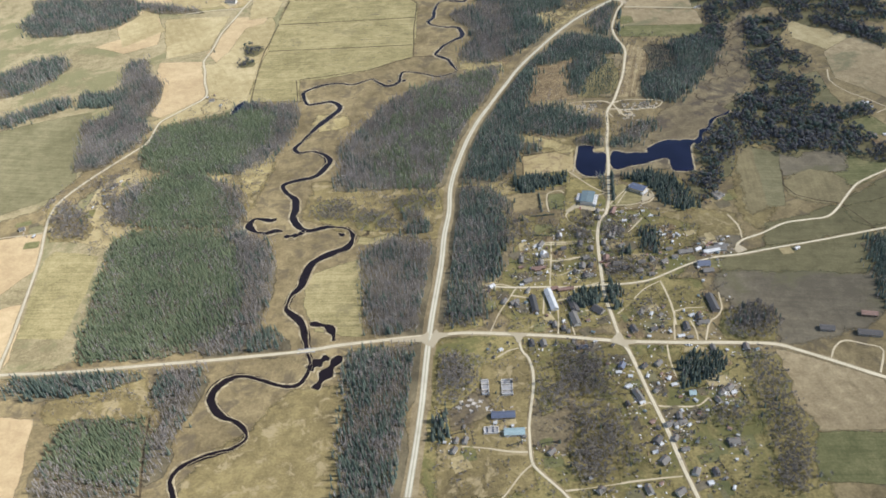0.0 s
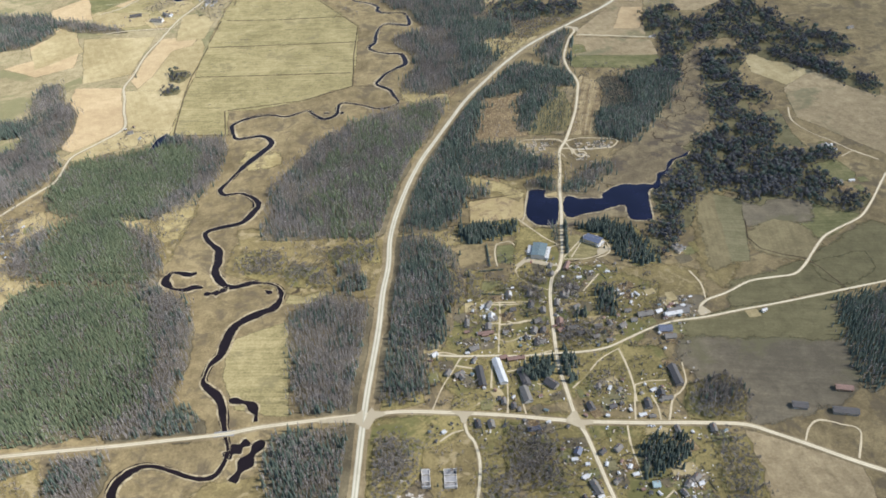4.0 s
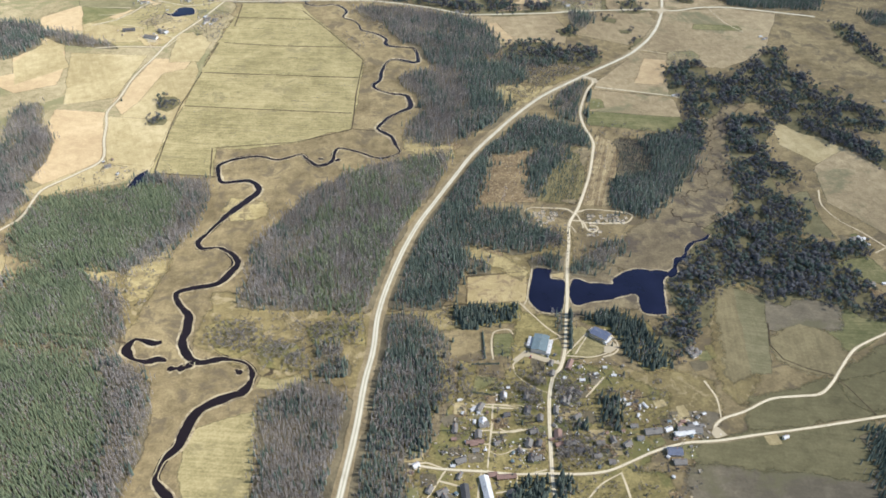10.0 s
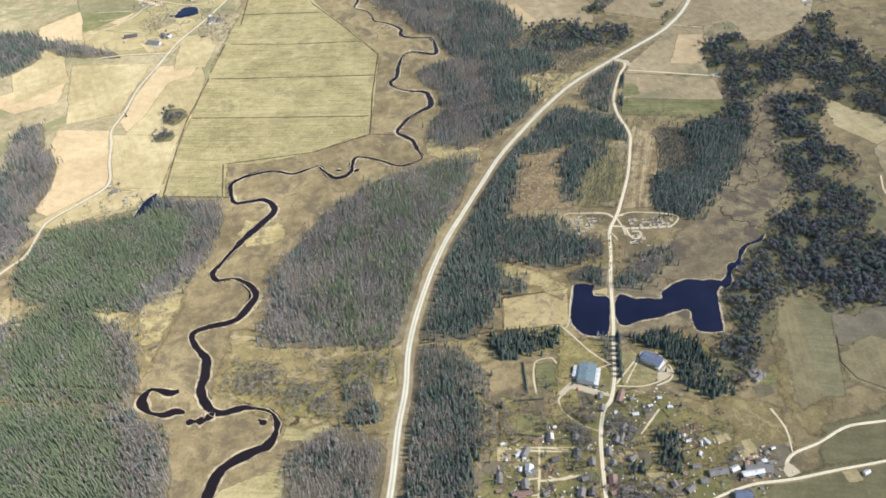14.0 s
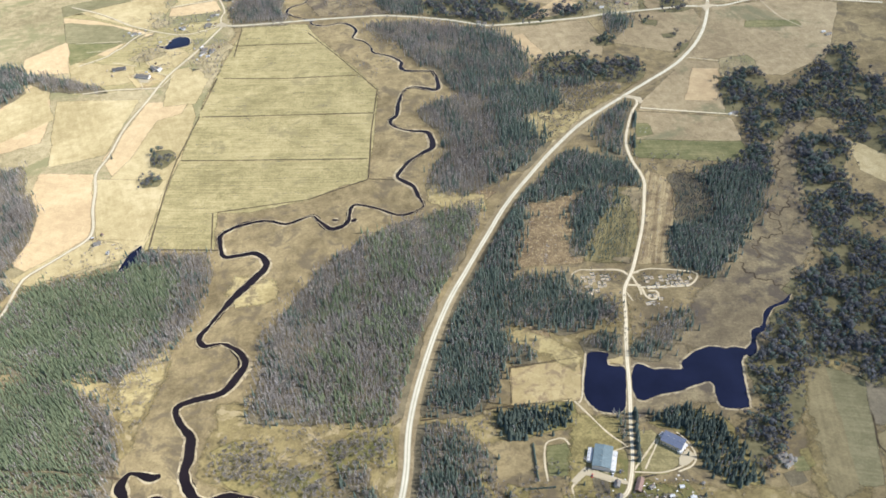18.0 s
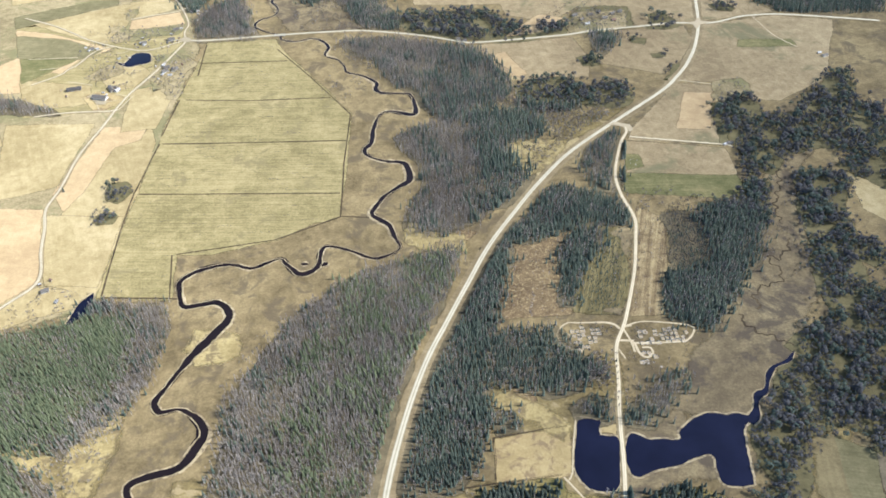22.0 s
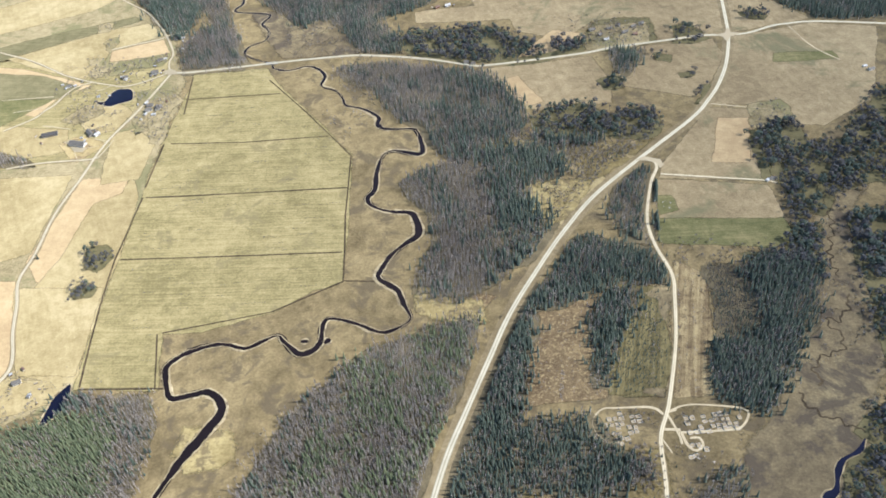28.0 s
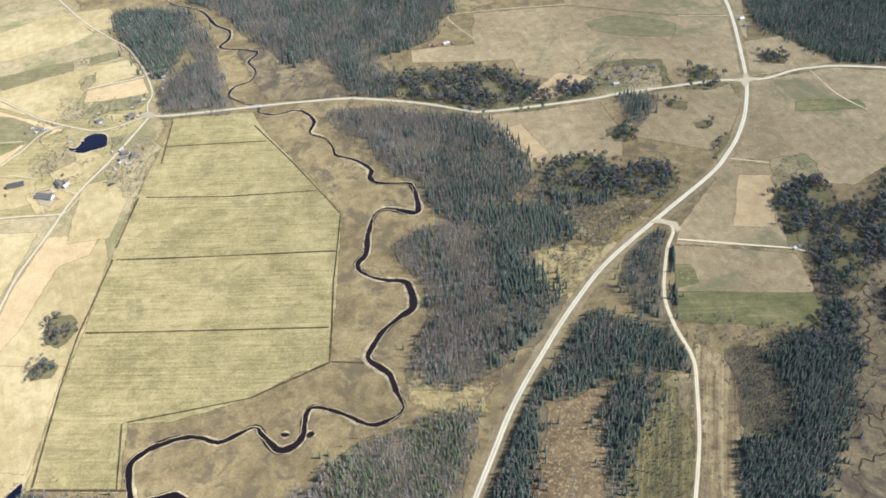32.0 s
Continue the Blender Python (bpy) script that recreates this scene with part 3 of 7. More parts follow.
FIELDS.append(('straw', [(-407, 1466), (-385, 1527), (-367, 1620), (-323, 1641), (-319, 1536), (-332, 1326), (-381, 1341)]))
FIELDS.append(('straw', [(-693, 2233), (-623, 2259), (-546, 2307), (-530, 2325), (-453, 2224), (-489, 2192), (-593, 2155), (-660, 2132)]))
FIELDS.append(('straw', [(-516, 2311), (-446, 2316), (-424, 2281), (-426, 2239), (-455, 2235)]))
FIELDS.append(('straw', [(-626, 2028), (-564, 2056), (-441, 2103), (-375, 2116), (-344, 2070), (-427, 2038), (-433, 1987), (-451, 1952), (-510, 1986), (-639, 2067)]))
FIELDS.append(('straw', [(-564, 1839), (-446, 1805), (-433, 1754), (-533, 1741)]))
FIELDS.append(('straw', [(-407, 1862), (-377, 1859), (-356, 1835), (-374, 1793), (-411, 1787), (-429, 1828)]))
FIELDS.append(('straw', [(-372, 1780), (-343, 1788), (-308, 1745), (-319, 1667), (-368, 1664)]))
FIELDS.append(('straw', [(236, 1547), (295, 1567), (302, 1548), (255, 1497), (226, 1461), (210, 1464), (210, 1513)]))
FIELDS.append(('straw', [(50, 850), (73, 864), (70, 802), (50, 783)]))
FIELDS.append(('straw', [(605, 1071), (622, 1073), (613, 1057), (599, 1055)]))
FIELDS.append(('straw', [(390, 1072), (403, 1077), (398, 1060), (385, 1055)]))
FIELDS.append(('straw', [(181, 1835), (210, 1815), (243, 1730), (221, 1734), (202, 1810)]))
FIELDS.append(('straw', [(-362, 1461), (-325, 1456), (-329, 1326), (-392, 1336), (-431, 1470)]))
FIELDS.append(('straw', [(109, 893), (128, 888), (123, 877), (108, 880)]))
FIELDS.append(('straw', [(200, 815), (226, 813), (224, 805), (197, 805)]))
FIELDS.append(('straw', [(153, 801), (163, 799), (161, 791), (150, 792)]))
FIELDS.append(('straw', [(243, 646), (263, 644), (251, 623), (239, 621)]))
FIELDS.append(('green', [(-589, 1934), (-497, 1942), (-492, 1895), (-562, 1831)]))
FIELDS.append(('green', [(332, 517), (416, 510), (390, 455), (317, 466)]))
FIELDS.append(('green', [(522, 969), (587, 986), (607, 952), (548, 915), (528, 917)]))
FIELDS.append(('green', [(346, 1469), (487, 1444), (491, 1405), (457, 1398), (336, 1429)]))
FIELDS.append(('green', [(359, 2084), (408, 2114), (523, 2069), (499, 2017), (434, 2031)]))
FIELDS.append(('green', [(138, 954), (155, 956), (161, 942), (158, 922), (136, 924)]))
FIELDS.append(('green', [(243, 757), (283, 751), (282, 715), (265, 700), (249, 711)]))
FIELDS.append(('green', [(281, 581), (298, 579), (284, 522), (271, 530)]))
FIELDS.append(('green', [(-31, 516), (-2, 533), (0, 487), (-38, 483)]))
FIELDS.append(('green', [(592, 1069), (633, 1082), (645, 1044), (634, 1027), (603, 1034), (589, 1052)]))
FIELDS.append(('green', [(108, 891), (132, 888), (129, 856), (104, 860)]))
FIELDS.append(('green', [(122, 818), (140, 817), (139, 793), (120, 793)]))
FIELDS.append(('green', [(207, 726), (225, 737), (220, 714), (206, 709)]))
FIELDS.append(('green', [(249, 616), (277, 608), (263, 582), (243, 588)]))
FIELDS.append(('sage', [(-794, 1266), (-709, 1297), (-600, 1324), (-583, 1228), (-566, 1109), (-588, 1067), (-694, 1014)]))
FIELDS.append(('sage', [(3, 526), (54, 517), (31, 483), (-6, 481)]))
FIELDS.append(('sage', [(-642, 2076), (-577, 2102), (-404, 2146), (-387, 2133), (-443, 2111), (-566, 2062), (-627, 2032)]))
FIELDS.append(('sage', [(-616, 1998), (-524, 1973), (-482, 1943), (-453, 1927), (-487, 1900), (-590, 1918)]))
FIELDS.append(('sage', [(564, 1208), (601, 1206), (572, 1132), (610, 1120), (602, 1158), (613, 1228)]))
FIELDS.append(('sage', [(259, 1821), (340, 1820), (344, 1770), (280, 1762), (236, 1777)]))
FIELDS.append(('sage', [(-168, 1014), (-115, 1009), (-124, 977), (-171, 989)]))
FIELDS.append(('sage', [(73, 799), (89, 798), (87, 785), (72, 787)]))
FIELDS.append(('marsh', [(-282, 509), (-264, 552), (-222, 579), (-185, 629), (-130, 631), (-129, 481), (-282, 497)]))
FIELDS.append(('marsh', [(-190, 1005), (-138, 1009), (-15, 1004), (-22, 940), (-65, 912), (-107, 903), (-164, 934), (-198, 957)]))
FIELDS.append(('marsh', [(16, 995), (108, 1004), (98, 969), (13, 977)]))
FIELDS.append(('marsh', [(-20, 617), (70, 665), (62, 600), (48, 488), (-33, 483)]))
FIELDS.append(('marsh', [(-463, 692), (-362, 677), (-343, 620), (-450, 628)]))
FIELDS.append(('marsh', [(-341, 1126), (-260, 1099), (-285, 986), (-314, 1048)]))
FIELDS.append(('marsh', [(-189, 1038), (-1, 1000), (-18, 884), (-74, 905), (-120, 937), (-178, 1001)]))
FIELDS.append(('marsh', [(233, 898), (321, 883), (363, 871), (358, 832), (277, 838), (232, 862)]))
FIELDS.append(('marsh', [(407, 1026), (442, 1042), (449, 1006), (421, 885), (387, 843), (382, 888)]))
FIELDS.append(('dull', [(264, 834), (357, 830), (349, 816), (263, 816)]))
FIELDS.append(('dull', [(328, 788), (485, 801), (501, 776), (488, 740), (319, 756)]))
FIELDS.append(('dull', [(319, 756), (488, 740), (480, 698), (438, 656), (332, 663), (309, 731)]))
FIELDS.append(('olive', [(405, 842), (500, 866), (519, 821), (393, 806)]))
FIELDS.append(('olive', [(515, 879), (618, 931), (636, 909), (598, 837), (526, 823)]))
FIELDS.append(('dull', [(327, 744), (459, 757), (459, 696), (407, 648), (351, 646), (359, 686), (337, 713)]))
FIELDS.append(('dull', [(479, 1017), (556, 992), (539, 952), (464, 955)]))
FIELDS.append(('dull', [(400, 1201), (447, 1207), (472, 1190), (464, 1140), (429, 1109), (381, 1105), (366, 1130)]))
FIELDS.append(('marsh', [(121, 1133), (255, 1134), (240, 1064), (196, 1056), (123, 1062), (116, 1095)]))
FIELDS.append(('sand', [(-446, 1771), (-428, 1782), (-399, 1773), (-380, 1758), (-401, 1736), (-411, 1721), (-428, 1742)]))
FIELDS.append(('strip', [(460, 936), (496, 958), (518, 943), (534, 906), (506, 881), (482, 887), (455, 907)]))
FIELDS.append(('strip', [(418, 1020), (439, 1024), (413, 886), (393, 876)]))
FIELDS.append(('sage', [(441, 1024), (470, 1005), (435, 884), (416, 886)]))
FIELDS.append(('olive', [(511, 868), (571, 875), (570, 852), (529, 829), (513, 843)]))
FIELDS.append(('olive', [(332, 789), (513, 809), (491, 747), (321, 774)]))
FIELDS.append(('brown', [(653, 1292), (733, 1351), (798, 1221), (720, 1072), (664, 1156), (633, 1202)]))
FIELDS.append(('brown', [(380, 1570), (477, 1683), (532, 1667), (499, 1567), (497, 1516), (369, 1545)]))
FIELDS.append(('brown', [(364, 1539), (493, 1505), (488, 1446), (350, 1471)]))
FIELDS.append(('brown', [(204, 2157), (358, 2151), (530, 2077), (607, 2061), (563, 1879), (469, 1874), (456, 1946), (373, 1963), (319, 1915), (249, 1954), (247, 1997), (89, 2019), (91, 2055), (192, 2053)]))
FIELDS.append(('brown', [(607, 1977), (663, 1983), (706, 1896), (643, 1889), (578, 1879)]))
FIELDS.append(('brown', [(574, 1864), (706, 1878), (794, 1850), (702, 1667), (612, 1617), (561, 1632), (570, 1672), (483, 1696), (543, 1789)]))
FIELDS.append(('brown', [(391, 1865), (541, 1864), (541, 1819), (503, 1755), (466, 1715), (374, 1765)]))
FIELDS.append(('brown', [(171, 1847), (347, 1852), (359, 1768), (348, 1724), (242, 1726), (207, 1795)]))
FIELDS.append(('brown', [(611, 1988), (647, 2113), (548, 2135), (372, 2217), (360, 2159), (533, 2085), (620, 2066)]))
FIELDS.append(('brown', [(222, 855), (233, 850), (231, 834), (219, 835)]))
FIELDS.append(('clearing', [(157, 1362), (233, 1384), (250, 1361), (221, 1217), (138, 1218)]))
FIELDS.append(('raked', [(341, 1391), (369, 1366), (328, 1204), (287, 1209)]))
FIELDS.append(('clearing', [(123, 1110), (161, 1124), (162, 1092), (120, 1084)]))
FIELDS.append(('clearing', [(47, 1396), (131, 1369), (111, 1350), (45, 1363)]))
FIELDS.append(('clearing', [(183, 1683), (220, 1685), (234, 1659), (256, 1627), (244, 1638), (187, 1659)]))
FIELDS.append(('young', [(272, 1368), (323, 1351), (275, 1210), (239, 1215)]))
FIELDS.append(('reedbed', [(371, 1167), (411, 1228), (489, 1351), (553, 1480), (590, 1514), (619, 1510), (545, 1421), (536, 1314), (501, 1217), (458, 1173), (476, 1132), (429, 1116), (389, 1059), (342, 1065), (307, 1075), (289, 1070), (325, 1114)]))
FIELDS.append(('reedbed', [(-185, 2111), (-100, 2094), (-9, 2004), (-19, 1940), (-129, 1954), (-161, 2034)]))
FIELDS.append(('reedbed', [(75, 606), (109, 594), (98, 529), (65, 533)]))
FIELDS.append(('reedbed', [(-20, 617), (16, 621), (19, 582), (-23, 564)]))
FIELDS.append(('reedbed', [(-118, 2070), (-36, 2062), (-9, 2004), (-10, 1942), (-95, 1952), (-131, 1978)]))
FIELDS.append(('reedbed', [(297, 1344), (320, 1352), (305, 1295), (276, 1214), (263, 1220)]))
FIELDS.append(('reedbed', [(47, 883), (69, 890), (85, 848), (76, 802), (52, 785), (45, 818)]))
FIELDS.append(('reedbed', [(235, 1003), (255, 1006), (271, 1012), (309, 1018), (319, 1013), (317, 999), (283, 1000), (251, 990), (232, 984)]))
FIELDS.append(('reedbed', [(249, 1061), (276, 1067), (303, 1072), (299, 1056), (293, 1041), (270, 1041), (246, 1049)]))
FIELDS.append(('reedbed', [(56, 853), (78, 854), (81, 827), (68, 808), (50, 809)]))
FIELDS.append(('sand', [(117, 1057), (189, 1063), (178, 1011), (111, 1012)]))
FIELDS.append(('sand', [(-438, 1779), (-419, 1773), (-404, 1755), (-410, 1744), (-421, 1750)]))
FIELDS.append(('sand', [(202, 1082), (216, 1077), (235, 1065), (233, 1053), (218, 1058), (218, 1069), (201, 1076)]))
FIELDS.append(('yard', [(182, 634), (234, 644), (226, 580), (290, 572), (277, 516), (283, 457), (196, 460), (172, 514), (166, 587)]))
FIELDS.append(('yard', [(92, 855), (194, 901), (233, 898), (314, 857), (284, 792), (253, 764), (172, 700), (74, 700), (44, 750)]))
FIELDS.append(('yard', [(224, 760), (286, 751), (272, 683), (202, 692)]))
FIELDS.append(('yard', [(153, 555), (173, 542), (161, 515), (145, 517)]))
FIELDS.append(('yard', [(170, 989), (220, 971), (210, 915), (175, 922), (157, 897)]))
FIELDS.append(('yard', [(207, 644), (230, 641), (229, 576), (207, 579)]))
FIELDS.append(('green', [(618, 1803), (699, 1793), (700, 1774), (610, 1784)]))
FIELDS.append(('pale', [(193, 1805), (229, 1819), (252, 1745), (231, 1739)]))
FIELDS.append(('pale', [(483, 1655), (525, 1647), (486, 1557), (444, 1566)]))
FIELDS.append(('pale', [(240, 1876), (307, 1942), (354, 1920), (346, 1902), (291, 1881)]))
FIELDS.append(('sage', [(383, 2089), (442, 2100), (519, 2056), (503, 2018), (427, 2038), (387, 2065)]))
FIELDS.append(('green', [(356, 1509), (373, 1506), (371, 1479), (350, 1476)]))
FIELDS.append(('olive', [(352, 1901), (383, 1951), (414, 1951), (460, 1945), (448, 1882), (393, 1870), (353, 1877)]))
FIELDS.append(('sedge', [(-195, 1233), (-153, 1218), (-158, 1198), (-191, 1194), (-200, 1211)]))
FIELDS.append(('sedge', [(-300, 1082), (-274, 1127), (-260, 1130), (-268, 1096), (-278, 1040), (-291, 1033)]))
FIELDS.append(('sedge', [(-362, 1093), (-339, 1102), (-322, 1083), (-324, 1069), (-346, 1079)]))
FIELDS.append(('sedge', [(-179, 1222), (-157, 1221), (-157, 1200), (-177, 1193), (-183, 1206)]))
FIELDS.append(('sedge', [(120, 1097), (155, 1080), (183, 1055), (190, 1063), (157, 1093), (128, 1114)]))
FIELDS.append(('sedge', [(53, 1395), (84, 1361), (113, 1364), (111, 1343), (72, 1349), (48, 1366)]))
FIELDS.append(('sedge', [(204, 1552), (238, 1556), (277, 1550), (248, 1507), (217, 1484), (204, 1514)]))
WOODS = []
WOODS.append(('mixed', [(-881, 1880), (-637, 1820), (-618, 1739), (-654, 1690), (-708, 1675), (-764, 1668), (-815, 1680), (-858, 1737), (-845, 1808)]))
WOODS.append(('mixed', [(-823, 1509), (-770, 1546), (-721, 1565), (-696, 1518), (-711, 1463), (-741, 1425), (-788, 1413)]))
WOODS.append(('spruce', [(-633, 1393), (-561, 1389), (-548, 1355), (-584, 1342), (-621, 1349)]))
WOODS.append(('mixed', [(-758, 1330), (-707, 1356), (-656, 1383), (-642, 1353), (-697, 1324), (-745, 1295)]))
WOODS.append(('bare', [(-555, 1367), (-518, 1446), (-492, 1397), (-489, 1294), (-502, 1268), (-478, 1245), (-497, 1187), (-530, 1143), (-572, 1134), (-579, 1219), (-598, 1286), (-552, 1297)]))
WOODS.append(('pine', [(-475, 1169), (-473, 1221), (-437, 1252), (-373, 1259), (-327, 1269), (-289, 1272), (-268, 1248), (-269, 1177), (-298, 1123), (-327, 1087), (-371, 1095), (-415, 1096), (-456, 1127)]))
WOODS.append(('bare', [(-330, 1291), (-243, 1284), (-230, 1243), (-241, 1165), (-270, 1104), (-309, 1080), (-327, 1087), (-298, 1123), (-269, 1177), (-268, 1248), (-289, 1272)]))
WOODS.append(('spruce', [(-345, 1274), (-340, 1297), (-306, 1296), (-301, 1278)]))
WOODS.append(('pine', [(-452, 1035), (-442, 1085), (-415, 1096), (-370, 1088), (-334, 1048), (-314, 1002), (-297, 962), (-307, 952), (-387, 961), (-437, 972), (-460, 1001)]))
WOODS.append(('bare', [(-337, 1066), (-308, 1043), (-288, 984), (-283, 948), (-296, 958), (-314, 1002), (-334, 1048), (-370, 1088)]))
WOODS.append(('bare', [(-467, 982), (-450, 1045), (-451, 1085), (-469, 1070), (-473, 1039), (-480, 1001)]))
WOODS.append(('pine', [(-441, 710), (-450, 764), (-453, 827), (-460, 893), (-457, 942), (-425, 956), (-369, 951), (-313, 939), (-283, 893), (-271, 834), (-267, 780), (-274, 737), (-310, 716), (-362, 710), (-408, 709)]))
WOODS.append(('bare', [(-313, 943), (-277, 933), (-248, 903), (-232, 851), (-230, 796), (-238, 756), (-244, 709), (-262, 698), (-287, 695), (-310, 716), (-274, 737), (-267, 780), (-271, 834), (-283, 893)]))
WOODS.append(('spruce', [(-243, 702), (-241, 726), (-227, 737), (-210, 714), (-206, 703), (-218, 699)]))
WOODS.append(('spruce', [(-516, 671), (-507, 691), (-447, 688), (-375, 684), (-364, 676), (-408, 663), (-477, 660)]))
WOODS.append(('pine', [(-434, 562), (-438, 598), (-428, 616), (-383, 615), (-344, 607), (-332, 588), (-330, 559), (-333, 531), (-373, 536), (-411, 548)]))
WOODS.append(('bare', [(-336, 679), (-298, 683), (-288, 662), (-299, 622), (-310, 585), (-313, 543), (-324, 531), (-330, 580), (-321, 609), (-342, 643)]))
WOODS.append(('bare', [(-430, 522), (-439, 562), (-410, 545), (-332, 527), (-332, 512)]))
WOODS.append(('bare', [(-160, 1018), (-151, 1077), (-150, 1130), (-127, 1180), (-96, 1233), (-48, 1281), (-40, 1259), (-74, 1209), (-99, 1152), (-105, 1080), (-103, 1008)]))
WOODS.append(('birch', [(-103, 1008), (-105, 1080), (-99, 1152), (-74, 1209), (-40, 1259), (-48, 1285), (-3, 1311), (57, 1331), (112, 1350), (101, 1312), (75, 1247), (45, 1176), (18, 1094), (-3, 1014), (-9, 998)]))
WOODS.append(('bare', [(40, 1593), (83, 1620), (132, 1623), (155, 1583), (151, 1506), (155, 1453), (159, 1418), (128, 1386), (102, 1367), (62, 1367), (41, 1394), (52, 1427), (74, 1465), (75, 1518), (51, 1550)]))
WOODS.append(('spruce', [(144, 1635), (171, 1650), (225, 1635), (259, 1624), (258, 1586), (232, 1562), (211, 1555), (190, 1547), (204, 1516), (222, 1477), (209, 1445), (174, 1417), (159, 1415), (155, 1453), (151, 1506), (155, 1583)]))
WOODS.append(('bare', [(-47, 1898), (7, 1897), (56, 1882), (112, 1864), (131, 1813), (94, 1753), (76, 1707), (48, 1731), (16, 1809), (-27, 1863)]))
WOODS.append(('mixed', [(103, 1861), (174, 1845), (207, 1791), (225, 1717), (223, 1681), (201, 1661), (158, 1657), (139, 1619), (105, 1633), (80, 1673), (76, 1707), (94, 1753), (131, 1813)]))
WOODS.append(('alder', [(227, 1705), (258, 1732), (303, 1731), (340, 1696), (380, 1705), (404, 1685), (401, 1650), (374, 1632), (320, 1644), (264, 1649), (231, 1668)]))
WOODS.append(('spruce', [(224, 1669), (263, 1646), (313, 1647), (317, 1633), (260, 1631), (221, 1651)]))
WOODS.append(('grove', [(191, 1687), (217, 1668), (227, 1646), (316, 1627), (378, 1622), (326, 1586), (277, 1553), (258, 1586), (259, 1624), (225, 1635), (171, 1650)]))
WOODS.append(('mixed', [(311, 1539), (352, 1569), (356, 1542), (340, 1497), (326, 1432), (301, 1441), (286, 1494)]))
WOODS.append(('spruce', [(233, 1441), (254, 1451), (280, 1434), (315, 1416), (329, 1402), (333, 1359), (302, 1361), (276, 1372), (232, 1356), (201, 1346), (161, 1345), (173, 1364), (206, 1397)]))
WOODS.append(('spruce', [(140, 1334), (167, 1351), (165, 1317), (153, 1280), (139, 1235), (109, 1239)]))
WOODS.append(('spruce', [(225, 1322), (262, 1359), (289, 1355), (272, 1315), (242, 1275), (227, 1224), (213, 1226), (226, 1270)]))
WOODS.append(('young', [(229, 1224), (247, 1275), (279, 1330), (288, 1353), (307, 1340), (299, 1287), (278, 1217)]))
WOODS.append(('youngbare', [(377, 1378), (400, 1376), (425, 1350), (422, 1308), (401, 1271), (355, 1271), (366, 1330)]))
WOODS.append(('spruce', [(347, 1266), (402, 1268), (438, 1341), (433, 1371), (458, 1375), (463, 1345), (440, 1305), (422, 1243), (399, 1201), (331, 1210)]))
WOODS.append(('alder', [(519, 1504), (534, 1492), (513, 1432), (497, 1370), (467, 1329), (452, 1346), (436, 1379), (417, 1389), (465, 1390), (491, 1410), (503, 1451)]))
WOODS.append(('alder', [(96, 1992), (134, 1978), (192, 1980), (232, 1958), (244, 1923), (291, 1904), (349, 1900), (335, 1873), (283, 1860), (217, 1857), (161, 1868), (125, 1887), (74, 1912), (52, 1977)]))
WOODS.append(('mixed', [(-142, 2203), (-25, 2198), (72, 2190), (147, 2162), (122, 2091), (65, 2058), (19, 2039), (52, 1977), (58, 1924), (7, 1924), (-18, 1964), (-26, 2016), (-62, 2059), (-98, 2048), (-117, 2070), (-149, 2148)]))
WOODS.append(('bare', [(-286, 1934), (-306, 2017), (-285, 2047), (-255, 2094), (-225, 2070), (-200, 1996), (-185, 1939), (-194, 1925)]))
WOODS.append(('spruce', [(-429, 2285), (-350, 2294), (-292, 2239), (-282, 2156), (-300, 2085), (-304, 2050), (-327, 2055), (-361, 2124), (-403, 2200)]))
WOODS.append(('bare', [(-332, 2313), (-296, 2265), (-245, 2168), (-225, 2070), (-255, 2094), (-282, 2156)]))
WOODS.append(('bare', [(-234, 2252), (-154, 2230), (-139, 2146), (-98, 2044), (-116, 2062), (-157, 2130), (-189, 2180)]))
WOODS.append(('alder', [(495, 1913), (516, 1917), (538, 1869), (516, 1861), (484, 1864)]))
WOODS.append(('mixed', [(383, 1868), (428, 1856), (413, 1826), (387, 1788), (375, 1810)]))
WOODS.append(('alder', [(344, 1785), (373, 1788), (377, 1756), (348, 1760)]))
WOODS.append(('alder', [(444, 1841), (463, 1829), (456, 1812), (439, 1821)]))
WOODS.append(('alder', [(613, 1936), (640, 1938), (646, 1916), (638, 1904), (613, 1919)]))
WOODS.append(('alder', [(464, 1777), (489, 1780), (485, 1770), (467, 1765)]))
WOODS.append(('alder', [(482, 1738), (499, 1740), (481, 1712), (465, 1695)]))
WOODS.append(('alder', [(516, 1609), (556, 1640), (576, 1614), (571, 1582), (622, 1579), (672, 1632), (727, 1694), (748, 1678), (719, 1601), (746, 1587), (739, 1531), (789, 1528), (753, 1491), (799, 1480), (821, 1441), (817, 1402), (794, 1385), (754, 1402), (711, 1436), (666, 1472), (621, 1487), (569, 1478), (533, 1440), (517, 1451), (508, 1524)]))
WOODS.append(('alder', [(628, 1450), (666, 1472), (704, 1419), (744, 1378), (764, 1340), (804, 1294), (779, 1243), (750, 1289), (719, 1343), (681, 1388), (646, 1421)]))
WOODS.append(('alder', [(888, 1800), (914, 1793), (925, 1688), (933, 1624), (913, 1603), (897, 1651), (885, 1738)]))
WOODS.append(('mixed', [(966, 1855), (1064, 1813), (1033, 1751), (974, 1795)]))
WOODS.append(('alder', [(571, 1437), (614, 1438), (630, 1414), (593, 1351), (586, 1308), (608, 1293), (615, 1265), (591, 1250), (579, 1262), (562, 1229), (591, 1204), (586, 1161), (558, 1121), (577, 1107), (641, 1109), (647, 1096), (629, 1081), (585, 1072), (568, 1048), (539, 1053), (498, 1043), (476, 1045), (458, 1058), (464, 1095), (453, 1115), (442, 1143), (473, 1164), (509, 1187), (514, 1248), (535, 1329), (551, 1391)]))
